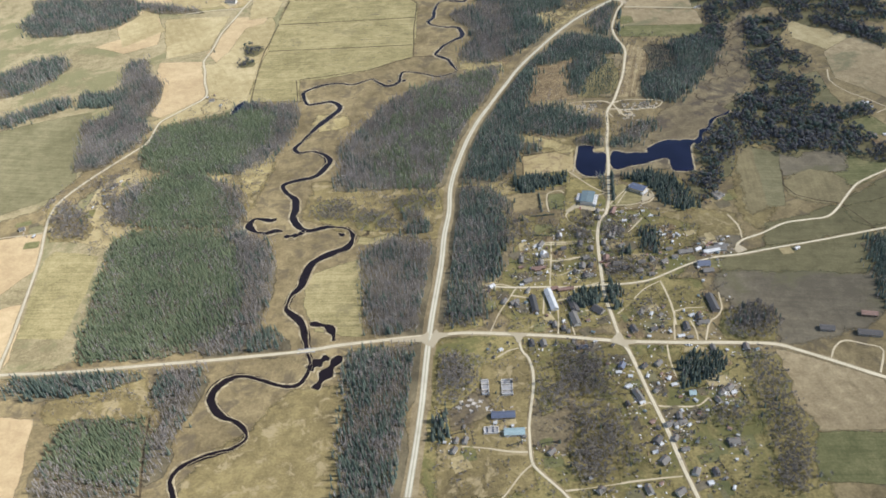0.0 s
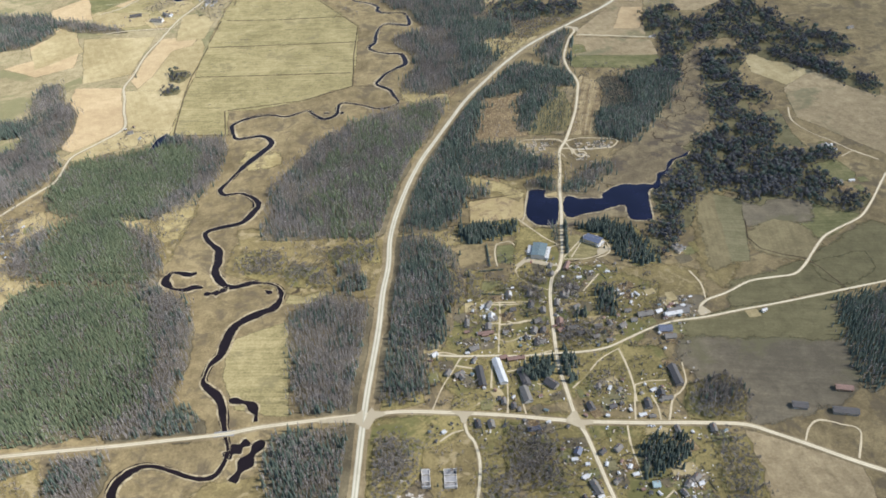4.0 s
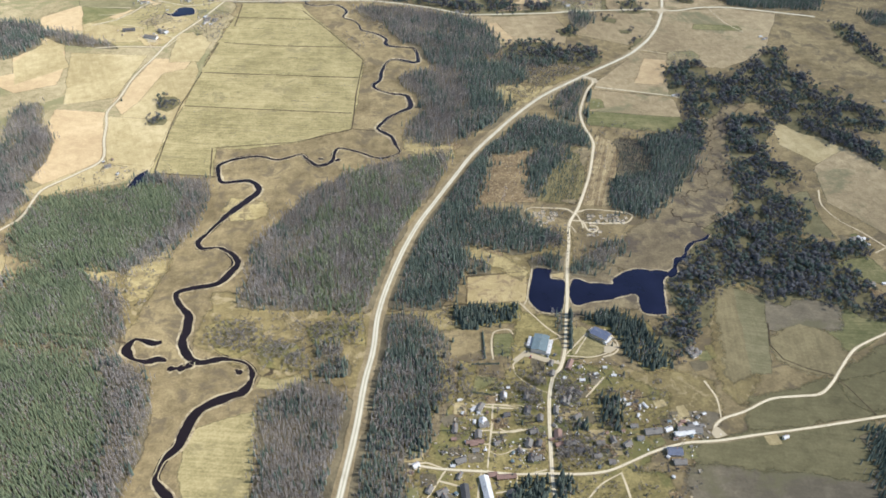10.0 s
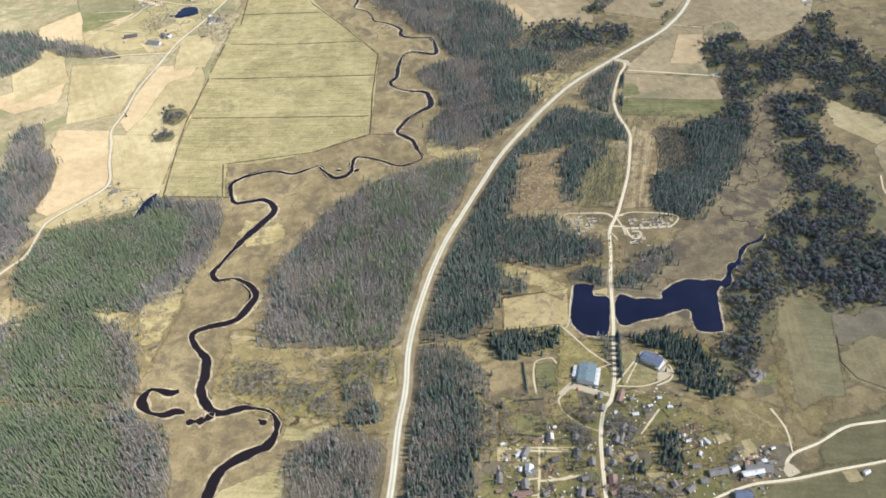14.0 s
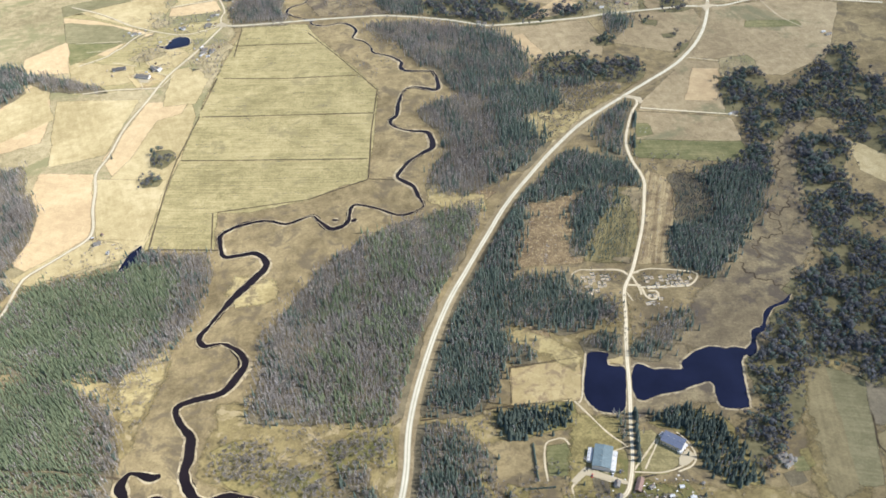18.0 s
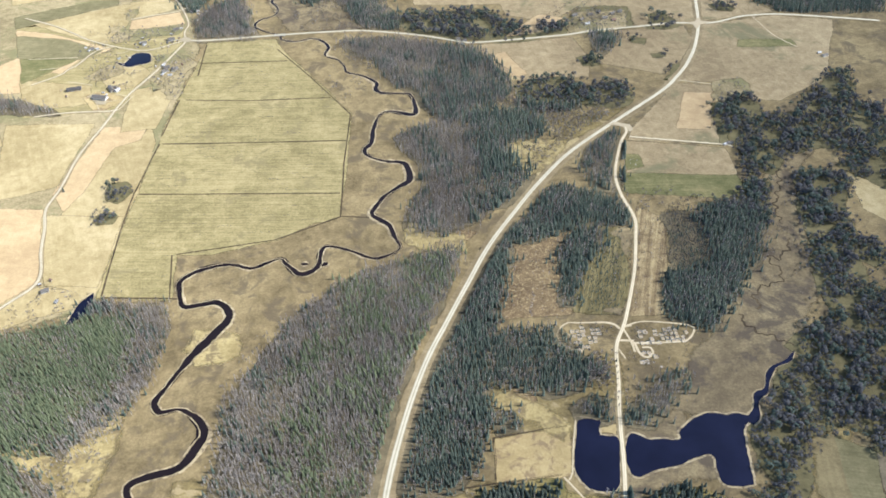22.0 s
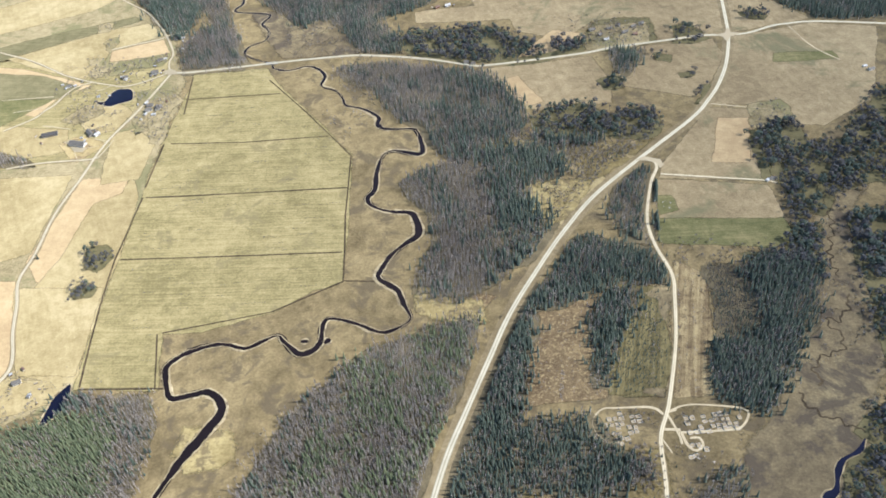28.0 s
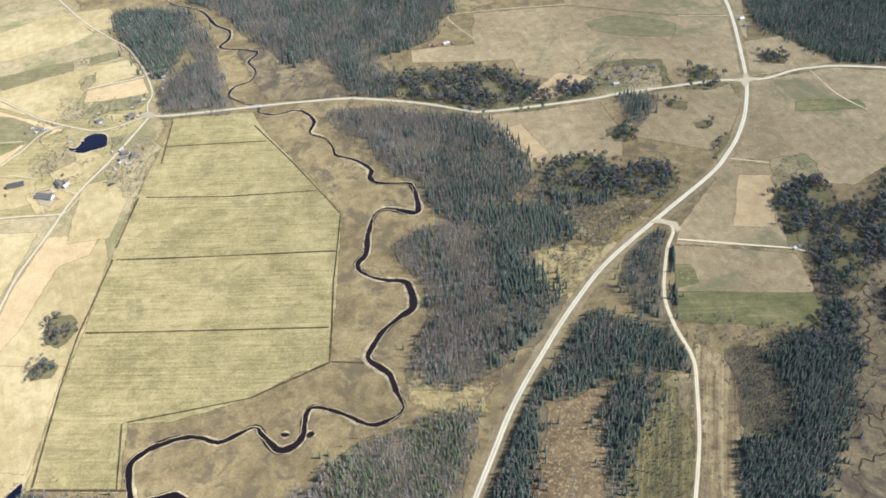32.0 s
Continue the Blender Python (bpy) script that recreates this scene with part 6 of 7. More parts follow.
def flat_block(at, length, width, turn, wall, roof, h, kind, label):
    """A large building with a low roof, parapet and window bands."""
    x, y = at
    root = new(kind)
    root.matrix_basis = pose(x, y, 0, 0, 0, turn)
    part("wall", box(length, width, h), WALL[wall], root)
    part("roof", roof_slab(length, width, h, width * 0.06, 0.35, 0.25), ROOF[roof], root)
    n = int(length / 3.2)
    for side in (-1, 1):
        for k in range(n):
            u = (k + 0.5) / n * length - length / 2
            w = part("window", box(2.0, 0.1, 1.8, 1.1, u, side * (width / 2 + 0.04)), M_FRAME, root)
            part("pane", box(1.7, 0.05, 1.5, 1.25, u, side * (width / 2 + 0.11)), M_GLASS, w)
    for k in range(3):
        part("vent", box(0.8, 0.8, 0.9, h + width * 0.05, (k - 1) * length * 0.27, 1.0), M_STONE, root)
    return tagged(root, label, "building")


def ruin(at, length, width, turn, label):
    """Roofless walls, broken off at uneven heights."""
    rng = random.Random(int(at[0] * 7 + at[1]))
    root = new("ruin")
    root.matrix_basis = pose(at[0], at[1], 0, 0, 0, turn)
    part("floor_slab", box(length, width, 0.4), M_STONE, root)
    for side in (-1, 1):
        for k in range(5):
            h = rng.uniform(0.8, 2.8)
            part("wall", box(length / 5 - 0.25, 0.45, h, 0.4, (k - 2) * length / 5, side * (width / 2 - 0.3)), M_RUBBLE if k % 2 else WALL[2], root)
    for side in (-1, 1):
        part("end_wall", box(0.45, width - 1.2, rng.uniform(1.5, 3.0), 0.4, side * (length / 2 - 0.3), 0), WALL[2], root)
    for k in range(2):
        part("cross_wall", box(0.4, width - 1.2, 1.8, 0.4, (k - 0.5) * length * 0.4, 0), M_RUBBLE, root)
    return tagged(root, label, "ruin")


HOUSE_AT = []
HOUSE_AT += [(216, 903), (227, 900), (226, 880), (243, 889), (262, 886), (211, 865), (219, 862), (201, 852), (268, 844), (266, 851), (286, 842), (196, 906), (195, 891), (138, 861), (163, 860), (161, 840), (173, 829), (139, 835), (112, 846), (105, 844), (113, 826), (107, 810), (84, 819), (82, 806), (125, 799), (147, 788), (157, 797), (167, 797), (163, 779), (157, 779), (164, 812), (193, 826), (212, 830), (188, 807), (199, 796), (191, 839), (208, 787), (103, 791), (103, 801), (87, 779)]
HOUSE_AT += [(206, 852), (200, 853), (324, 807), (286, 807), (302, 809), (268, 815), (271, 799), (256, 792), (243, 798), (229, 795), (223, 779), (236, 771), (301, 781), (303, 768), (320, 819), (326, 816), (332, 815), (338, 813), (291, 711), (269, 689), (263, 695), (273, 682), (252, 677), (243, 664), (252, 661), (194, 681), (216, 678), (226, 681), (208, 706), (219, 703), (229, 700), (271, 641), (306, 638), (110, 741), (89, 736), (134, 729), (132, 705), (161, 717), (130, 758), (117, 761)]
HOUSE_AT += [(43, 775), (55, 746), (67, 743), (69, 738), (85, 761), (78, 673), (91, 671), (132, 660), (108, 699), (104, 704), (117, 692), (122, 687), (43, 668), (36, 574), (45, 551), (-5, 546), (-14, 547), (-17, 535), (78, 523), (177, 584), (170, 598), (179, 575), (169, 627), (164, 619), (175, 612), (164, 574), (192, 624), (208, 626), (197, 589), (232, 581), (261, 578), (255, 569), (273, 577), (269, 583), (199, 544), (205, 543), (211, 553), (183, 526), (185, 521), (183, 549)]
HOUSE_AT += [(200, 526), (254, 516), (250, 515), (262, 502), (183, 501), (209, 485), (227, 483), (206, 512), (161, 470), (117, 474), (189, 465), (219, 472), (177, 512), (453, 671), (441, 642), (400, 655), (306, 637), (-420, 1764), (-408, 1789), (-383, 1939), (-339, 1946), (-329, 1847), (-314, 1840), (-336, 1855), (-398, 1788), (-294, 2034), (-305, 2050), (367, 1930), (376, 1912), (395, 1928), (411, 1935), (416, 1912), (433, 1927), (448, 1934), (430, 1902), (382, 1895), (157, 1873), (167, 1867), (625, 2048), (625, 2026)]
HOUSE_AT += [(504, 1516), (497, 1515), (732, 1733), (727, 1743), (642, 1114), (646, 1104), (853, 1486), (356, 922), (364, 919), (357, 916), (147, 2065), (129, 2062), (-388, 1942), (-381, 1933), (-336, 1944), (-342, 1936), (-334, 1983), (-326, 1986), (-330, 1835), (-317, 1838), (-320, 1822), (-333, 1825), (-397, 1784), (-406, 1796), (-470, 1930), (-461, 1931), (-474, 1926), (-416, 1890), (-312, 2055), (-316, 2051), (-293, 2029), (-417, 1877), (-468, 1797), (-494, 1082), (-498, 1075), (-541, 1010), (-559, 1027), (-530, 1012), (-499, 1036), (-389, 1324)]
HOUSE_AT += [(-371, 1304), (-558, 1189), (-604, 989), (-581, 970), (630, 1115), (640, 1119), (640, 1109), (614, 1024), (633, 1026), (419, 794), (317, 803), (327, 812), (315, 814), (359, 912), (367, 917), (280, 840), (107, 846), (110, 840), (114, 823), (109, 813), (102, 798), (139, 861), (186, 810), (187, 795), (181, 802), (165, 781), (150, 787), (124, 799), (148, 667), (214, 604), (217, 595), (212, 545), (205, 540), (218, 541), (271, 584), (274, 578), (264, 577)]
VILLAGE = [[(-17, 690), (175, 659), (229, 649), (288, 620), (313, 526), (288, 456), (199, 453), (-44, 473), (-33, 611)], [(31, 876), (146, 943), (203, 919), (234, 908), (318, 874), (331, 805), (297, 691), (187, 692), (25, 696)]]
house((216, 903), 14.4, 5.6, 65, 3, 2)
house((227, 900), 4.0, 3.2, 20, 2, 0)
house((226, 880), 5.6, 3.2, 0, 2, 3)
shed((243, 889), 4.2, 2.5, 10, 2, 3)
shed((262, 886), 5.1, 2.5, 0, 2, 3)
house((211, 865), 8.0, 5.6, 60, 0, 0)
house((219, 862), 7.2, 4.8, -30, 0, 0)
house((201, 852), 7.2, 5.6, 70, 4, 0)
shed((268, 844), 7.6, 2.5, 15, 2, 3)
shed((266, 851), 5.1, 2.1, 100, 2, 3)
shed((286, 842), 7.6, 2.5, 120, 4, 3)
house((196, 906), 6.4, 4.8, 70, 4, 0)
house((195, 891), 7.2, 4.8, 70, 0, 0)
house((138, 861), 9.6, 5.6, 80, 4, 0)
house((163, 860), 11.2, 5.6, 75, 0, 0)
house((161, 840), 8.8, 6.4, 75, 4, 1)
house((173, 829), 8.0, 5.6, 80, 0, 0)
house((139, 835), 6.4, 4.8, 10, 0, 1)
house((112, 846), 10.4, 6.4, 60, 4, 0)
shed((105, 844), 6.0, 3.4, 20, 2, 3)
house((113, 826), 8.8, 7.2, 80, 4, 3)
house((107, 810), 9.6, 6.4, 85, 1, 0)
house((84, 819), 11.2, 4.8, 83, 0, 0)
shed((82, 806), 5.1, 3.4, 10, 3, 2)
house((125, 799), 4.8, 4.0, 20, 2, 0)
house((147, 788), 5.6, 4.0, 100, 1, 0)
house((157, 797), 8.8, 6.4, 70, 0, 0)
house((167, 797), 7.2, 5.6, 70, 0, 1)
house((163, 779), 6.4, 4.8, 10, 2, 0)
house((157, 779), 8.8, 5.6, 75, 0, 1)
house((164, 812), 8.0, 5.6, 10, 0, 0)
house((193, 826), 4.8, 4.0, 80, 2, 0)
house((212, 830), 7.2, 4.8, 30, 4, 0)
house((188, 807), 10.4, 7.2, 80, 5, 2)
house((199, 796), 10.4, 5.6, 5, 4, 0)
house((191, 839), 9.6, 4.8, 80, 0, 0)
house((208, 787), 7.2, 5.6, 5, 0, 1)
house((103, 791), 6.4, 4.0, 0, 2, 0)
house((103, 801), 17.6, 4.0, 0, 3, 2)
house((87, 779), 10.4, 6.4, 20, 0, 0)
house((206, 852), 12.8, 4.0, 70, 4, 0)
shed((200, 853), 10.2, 3.4, 70, 0, 6)
house((324, 807), 24.0, 8.0, -3, 2, 0)
house((286, 807), 17.6, 7.2, 5, 0, 0)
house((302, 809), 7.2, 4.8, 20, 4, 3)
house((268, 815), 7.2, 4.0, 0, 2, 0)
house((271, 799), 6.4, 4.8, 0, 2, 0)
house((256, 792), 8.0, 5.6, 30, 0, 0)
house((243, 798), 6.4, 4.8, 100, 4, 0)
house((229, 795), 8.0, 4.8, 5, 4, 0)
house((223, 779), 7.2, 4.8, 10, 0, 0)
house((236, 771), 6.4, 4.8, 0, 1, 0)
house((301, 781), 14.4, 9.6, -3, 2, 4)
house((303, 768), 12.0, 6.4, 0, 0, 0)
shed((320, 819), 5.1, 3.4, 0, 3, 2)
shed((326, 816), 5.1, 3.4, 0, 5, 6)
shed((332, 815), 5.1, 3.4, 0, 4, 3)
shed((338, 813), 5.1, 3.4, 0, 0, 0)
house((291, 711), 27.6, 8.3, 92, 0, 1, 3.4, "barn", 2.3, False)
house((269, 689), 7.2, 7.2, 80, 3, 6)
shed((263, 695), 6.8, 3.4, 20, 2, 3)
house((273, 682), 11.2, 4.8, 0, 4, 0)
house((252, 677), 12.0, 6.4, 86, 0, 1)
shed((243, 664), 7.6, 3.4, 10, 4, 3)
shed((252, 661), 6.8, 3.4, 0, 0, 0)
house((194, 681), 9.6, 6.4, 100, 0, 1)
house((216, 678), 7.2, 4.8, 10, 3, 1)
shed((226, 681), 4.2, 3.4, 10, 0, 6)
house((208, 706), 6.4, 4.0, 80, 4, 0)
shed((219, 703), 6.0, 3.4, 60, 2, 3)
shed((229, 700), 6.0, 3.4, 40, 0, 0)
house((271, 641), 8.8, 4.8, 90, 0, 0)
house((306, 638), 9.6, 5.6, 85, 0, 0)
house((110, 741), 35.0, 8.3, 97, 2, 3, 3.4, "barn", 2.3, False)
house((89, 736), 27.6, 7.4, 92, 3, 6, 3.4, "barn", 2.1, False)
house((134, 729), 23.9, 8.3, 97, 0, 1, 3.4, "barn", 2.3, False)
house((132, 705), 20.2, 8.3, 97, 4, 0, 3.4, "barn", 2.3, False)
house((161, 717), 13.6, 9.6, -50, 0, 1)
house((130, 758), 18.4, 4.8, 3, 3, 2)
house((117, 761), 8.0, 4.8, 3, 3, 2)
house((43, 775), 6.4, 5.6, 30, 4, 3)
house((55, 746), 7.2, 5.6, 60, 4, 0)
house((67, 743), 10.4, 5.6, 25, 0, 0)
house((69, 738), 6.4, 4.8, 110, 0, 0)
house((85, 761), 8.0, 3.2, 60, 2, 0)
house((78, 673), 8.8, 5.6, 92, 0, 6)
house((91, 671), 8.8, 6.4, 92, 0, 0)
house((132, 660), 12.0, 4.8, 0, 0, 4)
house((108, 699), 7.2, 4.8, 85, 0, 0)
shed((104, 704), 5.1, 3.4, 85, 3, 6)
house((117, 692), 6.4, 4.8, 85, 0, 1)
shed((122, 687), 5.1, 3.4, 80, 0, 0)
shed((43, 668), 4.2, 3.4, 30, 2, 3)
house((36, 574), 23.9, 8.3, -3, 0, 4, 3.4, "barn", 2.3, False)
house((45, 551), 20.2, 8.3, -3, 2, 5, 3.4, "barn", 2.3, False)
house((-5, 546), 7.2, 4.8, 70, 2, 0)
house((-14, 547), 5.6, 4.0, 70, 2, 0)
house((-17, 535), 7.2, 4.8, 60, 4, 0)
house((78, 523), 8.0, 4.8, 40, 0, 0)
house((177, 584), 16.0, 6.4, 105, 0, 0)
shed((170, 598), 6.8, 4.2, 20, 2, 3)
shed((179, 575), 6.0, 3.4, 20, 2, 3)
house((169, 627), 8.0, 6.4, 60, 0, 4)
shed((164, 619), 6.0, 3.4, 0, 2, 3)
shed((175, 612), 4.2, 3.4, 0, 2, 3)
house((164, 574), 5.6, 4.0, 100, 3, 6)
house((192, 624), 6.4, 4.8, 40, 0, 6)
house((208, 626), 8.0, 5.6, 40, 0, 0)
house((197, 589), 5.6, 4.0, 40, 4, 0)
house((232, 581), 6.4, 6.4, 0, 4, 5)
house((261, 578), 7.2, 4.8, 50, 2, 0)
house((255, 569), 7.2, 4.0, 110, 2, 0)
shed((273, 577), 4.2, 3.4, 10, 2, 3)
house((269, 583), 7.2, 4.0, 30, 0, 0)
house((199, 544), 7.2, 5.6, 20, 2, 0)
house((205, 543), 4.8, 4.0, 20, 2, 0)
house((211, 553), 8.0, 4.8, 80, 0, 0)
house((183, 526), 8.0, 6.4, 50, 0, 1)
shed((185, 521), 4.2, 3.4, 30, 2, 3)
shed((183, 549), 6.0, 4.2, 40, 3, 2)
house((200, 526), 6.4, 4.8, 60, 0, 0)
house((254, 516), 10.4, 7.2, 5, 2, 0)
house((250, 515), 9.6, 3.2, 95, 0, 6)
shed((262, 502), 4.2, 3.4, 90, 2, 0)
house((183, 501), 8.8, 7.2, 40, 0, 0)
house((209, 485), 7.2, 6.4, 60, 2, 0)
house((227, 483), 8.0, 5.6, 90, 0, 1)
house((206, 512), 7.2, 4.0, 5, 4, 0)
house((161, 470), 9.6, 5.6, 100, 2, 0)
house((117, 474), 7.2, 5.6, 40, 4, 0)
house((189, 465), 8.8, 6.4, 30, 4, 0)
shed((219, 472), 5.1, 4.2, 10, 2, 3)
shed((177, 512), 5.1, 3.4, 10, 4, 3)
house((453, 671), 16.6, 6.4, -15, 3, 2, 3.4, "barn", 1.8, False)
house((441, 642), 23.9, 7.4, -15, 0, 1, 3.4, "barn", 2.1, False)
house((400, 655), 14.7, 7.4, -15, 0, 1, 3.4, "barn", 2.1, False)
house((306, 637), 6.4, 4.8, 90, 5, 4)
house((-420, 1764), 23.9, 10.1, -20, 2, 0, 3.4, "barn", 2.8, False)
house((-408, 1789), 16.6, 6.4, -60, 0, 0, 3.4, "barn", 1.8, False)
house((-383, 1939), 8.8, 5.6, 20, 2, 0)
house((-339, 1946), 8.0, 5.6, 30, 4, 0)
house((-329, 1847), 9.6, 5.6, 10, 4, 0)
house((-314, 1840), 8.0, 5.6, 60, 0, 0)
house((-336, 1855), 6.4, 4.0, 60, 4, 3)
house((-398, 1788), 9.6, 4.0, -60, 4, 0)
house((-294, 2034), 7.2, 4.8, 20, 4, 0)
shed((-305, 2050), 5.1, 4.2, 20, 2, 3)
house((367, 1930), 8.8, 5.6, 10, 4, 0)
house((376, 1912), 7.2, 4.8, 30, 0, 0)
house((395, 1928), 8.0, 5.6, 0, 1, 0)
house((411, 1935), 7.2, 4.8, 60, 0, 1)
house((416, 1912), 8.8, 5.6, 10, 4, 0)
house((433, 1927), 8.0, 4.8, 20, 0, 0)
house((448, 1934), 7.2, 4.8, 10, 2, 0)
house((430, 1902), 6.4, 4.8, 0, 3, 2)
house((382, 1895), 7.2, 4.8, 10, 4, 3)
house((157, 1873), 7.2, 5.6, 0, 2, 0)
house((167, 1867), 6.4, 4.8, 0, 4, 0)
house((625, 2048), 7.2, 5.6, 20, 2, 3)
house((625, 2026), 8.0, 4.8, 10, 0, 0)
house((504, 1516), 7.2, 4.8, 0, 4, 0)
shed((497, 1515), 5.1, 3.4, 30, 2, 3)
house((732, 1733), 8.0, 4.8, 10, 2, 0)
shed((727, 1743), 6.0, 4.2, 10, 4, 3)
house((642, 1114), 8.0, 5.6, 10, 2, 3)
shed((646, 1104), 6.0, 3.4, -30, 4, 3)
house((853, 1486), 9.6, 5.6, 10, 4, 0)
house((356, 922), 8.8, 4.8, 20, 4, 0)
shed((364, 919), 7.6, 3.4, 90, 2, 0)
shed((357, 916), 6.8, 3.4, 0, 4, 0)
house((147, 2065), 9.6, 4.8, 20, 2, 3)
house((129, 2062), 7.2, 4.8, 20, 5, 2)
shed((-388, 1942), 6.0, 4.2, 20, 2, 3)
shed((-381, 1933), 4.2, 3.4, 50, 2, 3)
house((-336, 1944), 10.4, 6.4, 15, 2, 0)
shed((-342, 1936), 5.1, 3.4, 100, 0, 0)
house((-334, 1983), 8.8, 5.6, 20, 4, 0)
shed((-326, 1986), 5.1, 3.4, 20, 2, 3)
house((-330, 1835), 9.6, 6.4, 30, 2, 0)
house((-317, 1838), 9.6, 6.4, 100, 4, 0)
shed((-320, 1822), 6.8, 4.2, 10, 2, 3)
shed((-333, 1825), 5.1, 3.4, 60, 2, 3)
house((-397, 1784), 8.0, 5.6, 50, 2, 3)
shed((-406, 1796), 6.0, 3.4, 20, 0, 0)
house((-470, 1930), 7.2, 4.8, 15, 2, 0)
shed((-461, 1931), 5.1, 3.4, 15, 2, 3)
shed((-474, 1926), 4.2, 3.4, 70, 2, 3)
shed((-416, 1890), 5.1, 3.4, 20, 2, 3)
shed((-312, 2055), 6.0, 4.2, 20, 2, 3)
house((-316, 2051), 8.0, 5.6, 60, 4, 0)
shed((-293, 2029), 5.1, 3.4, 20, 3, 2)
shed((-417, 1877), 4.2, 2.5, 15, 0, 0)
house((-468, 1797), 22.1, 8.3, 10, 0, 1, 3.4, "barn", 2.3, False)
house((-494, 1082), 7.2, 5.6, 20, 2, 0)
shed((-498, 1075), 4.2, 3.4, 60, 2, 3)
shed((-541, 1010), 5.1, 3.4, 20, 2, 3)
shed((-559, 1027), 5.1, 3.4, 70, 2, 3)
house((-530, 1012), 7.2, 4.8, 15, 4, 0)
shed((-499, 1036), 4.2, 3.4, 30, 2, 3)
house((-389, 1324), 8.8, 5.6, 20, 4, 0)
shed((-371, 1304), 5.1, 3.4, 80, 2, 3)
shed((-558, 1189), 5.1, 3.4, 40, 2, 3)
house((-604, 989), 8.0, 5.6, 15, 4, 0)
shed((-581, 970), 5.1, 3.4, 70, 0, 3)
house((630, 1115), 8.0, 5.6, 20, 2, 0)
shed((640, 1119), 5.1, 3.4, 70, 2, 3)
shed((640, 1109), 4.2, 3.4, 20, 2, 3)
house((614, 1024), 8.0, 5.6, 20, 2, 0)
shed((633, 1026), 7.6, 3.4, 5, 2, 3)
house((419, 794), 5.6, 3.2, 20, 2, 3)
house((317, 803), 20.2, 5.5, 8, 2, 3, 3.4, "barn", 1.5, False)
shed((327, 812), 6.8, 4.2, 10, 0, 0)
shed((315, 814), 5.1, 3.4, 60, 3, 2)
house((359, 912), 7.2, 4.8, 30, 4, 0)
shed((367, 917), 4.2, 3.4, 60, 2, 0)
shed((280, 840), 6.0, 1.7, 75, 2, 3)
shed((107, 846), 5.1, 3.4, 20, 2, 3)
shed((110, 840), 4.2, 3.4, 80, 2, 3)
house((114, 823), 9.6, 6.4, 10, 4, 0)
shed((109, 813), 6.0, 4.2, 85, 2, 3)
shed((102, 798), 7.6, 2.5, 5, 3, 2)
house((139, 861), 6.4, 4.8, 88, 2, 3)
shed((186, 810), 6.0, 3.4, 80, 5, 2)
house((187, 795), 7.2, 4.8, 20, 5, 2)
shed((181, 802), 4.2, 2.5, 10, 5, 2)
shed((165, 781), 4.2, 2.5, 20, 2, 3)
shed((150, 787), 4.2, 2.5, 70, 2, 3)
shed((124, 799), 4.2, 2.5, 20, 2, 3)
shed((148, 667), 4.2, 2.5, 20, 2, 3)
shed((214, 604), 5.1, 3.4, 60, 2, 3)
shed((217, 595), 6.0, 3.4, 10, 2, 3)
house((212, 545), 8.0, 5.6, 20, 2, 0)
shed((205, 540), 5.1, 3.4, 80, 2, 3)
shed((218, 541), 4.2, 2.5, 40, 2, 3)
house((271, 584), 7.2, 5.6, 40, 4, 0)
shed((274, 578), 4.2, 3.4, 10, 2, 3)
shed((264, 577), 4.2, 3.4, 70, 2, 3)

flat_block((188, 935), 25, 17, 72, 4, 7, 6.0, "school_building", "large pale school building with a grey-blue low roof")
flat_block((177, 940), 15, 4.5, 72, 2, 3, 3.2, "annex", "low white annex beside the school")
flat_block((198, 930), 22, 4.0, 72, 2, 3, 3.4, "annex", "long low white annex beside the school")
flat_block((259, 947), 21, 13, -38, 1, 4, 5.5, "community_hall", "pale community hall with a dark blue roof")
flat_block((266, 939), 12, 4, 42, 2, 3, 3.2, "annex", "low white entrance wing of the hall")
flat_block((251, 956), 5, 4, 42, 2, 3, 3.2, "annex", "small white porch block of the hall")
ruin((21, 615), 21, 8, 88, "roofless ruin of a narrow pale brick barn")
ruin((44, 612), 21, 12, 88, "roofless ruin of a wide pale brick barn")
ruin((22, 557), 15, 9, -3, "low brown foundations of a fallen barn")


def slab_mesh():
    bm = bmesh.new()
    bmesh.ops.create_cube(bm, size=1.0)
    for v in bm.verts:
        v.co += Vector((math.sin(v.index * 2.1), math.cos(v.index * 3.7), math.sin(v.index * 5.3))) * 0.09
    me = bpy.data.meshes.new("slab")
    bm.to_mesh(me)
    bm.free()
    me.materials.append(M_RUBBLE)
    return me


SLAB = slab_mesh()


def heap(at, size, label):
    """A heap of broken slabs and stones, each a piece of its own."""
    rng = random.Random(int(at[0] * 3 + at[1] * 5))
    root = new("rubble_heap")
    root.location = (*at, 0)
    for _ in range(14):
        s = size * rng.uniform(0.15, 0.4)
        ob = new("slab", SLAB)
        ob.parent = root
        ob.matrix_basis = pose(rng.gauss(0, size * 0.4), rng.gauss(0, size * 0.3), s * 0.3, rng.uniform(-25, 25), rng.uniform(-25, 25), rng.uniform(0, 180)) @ Matrix.Diagonal((s * 1.6, s, s * 0.7, 1))
    return tagged(root, label, "rubble heap", "rubble heaps")


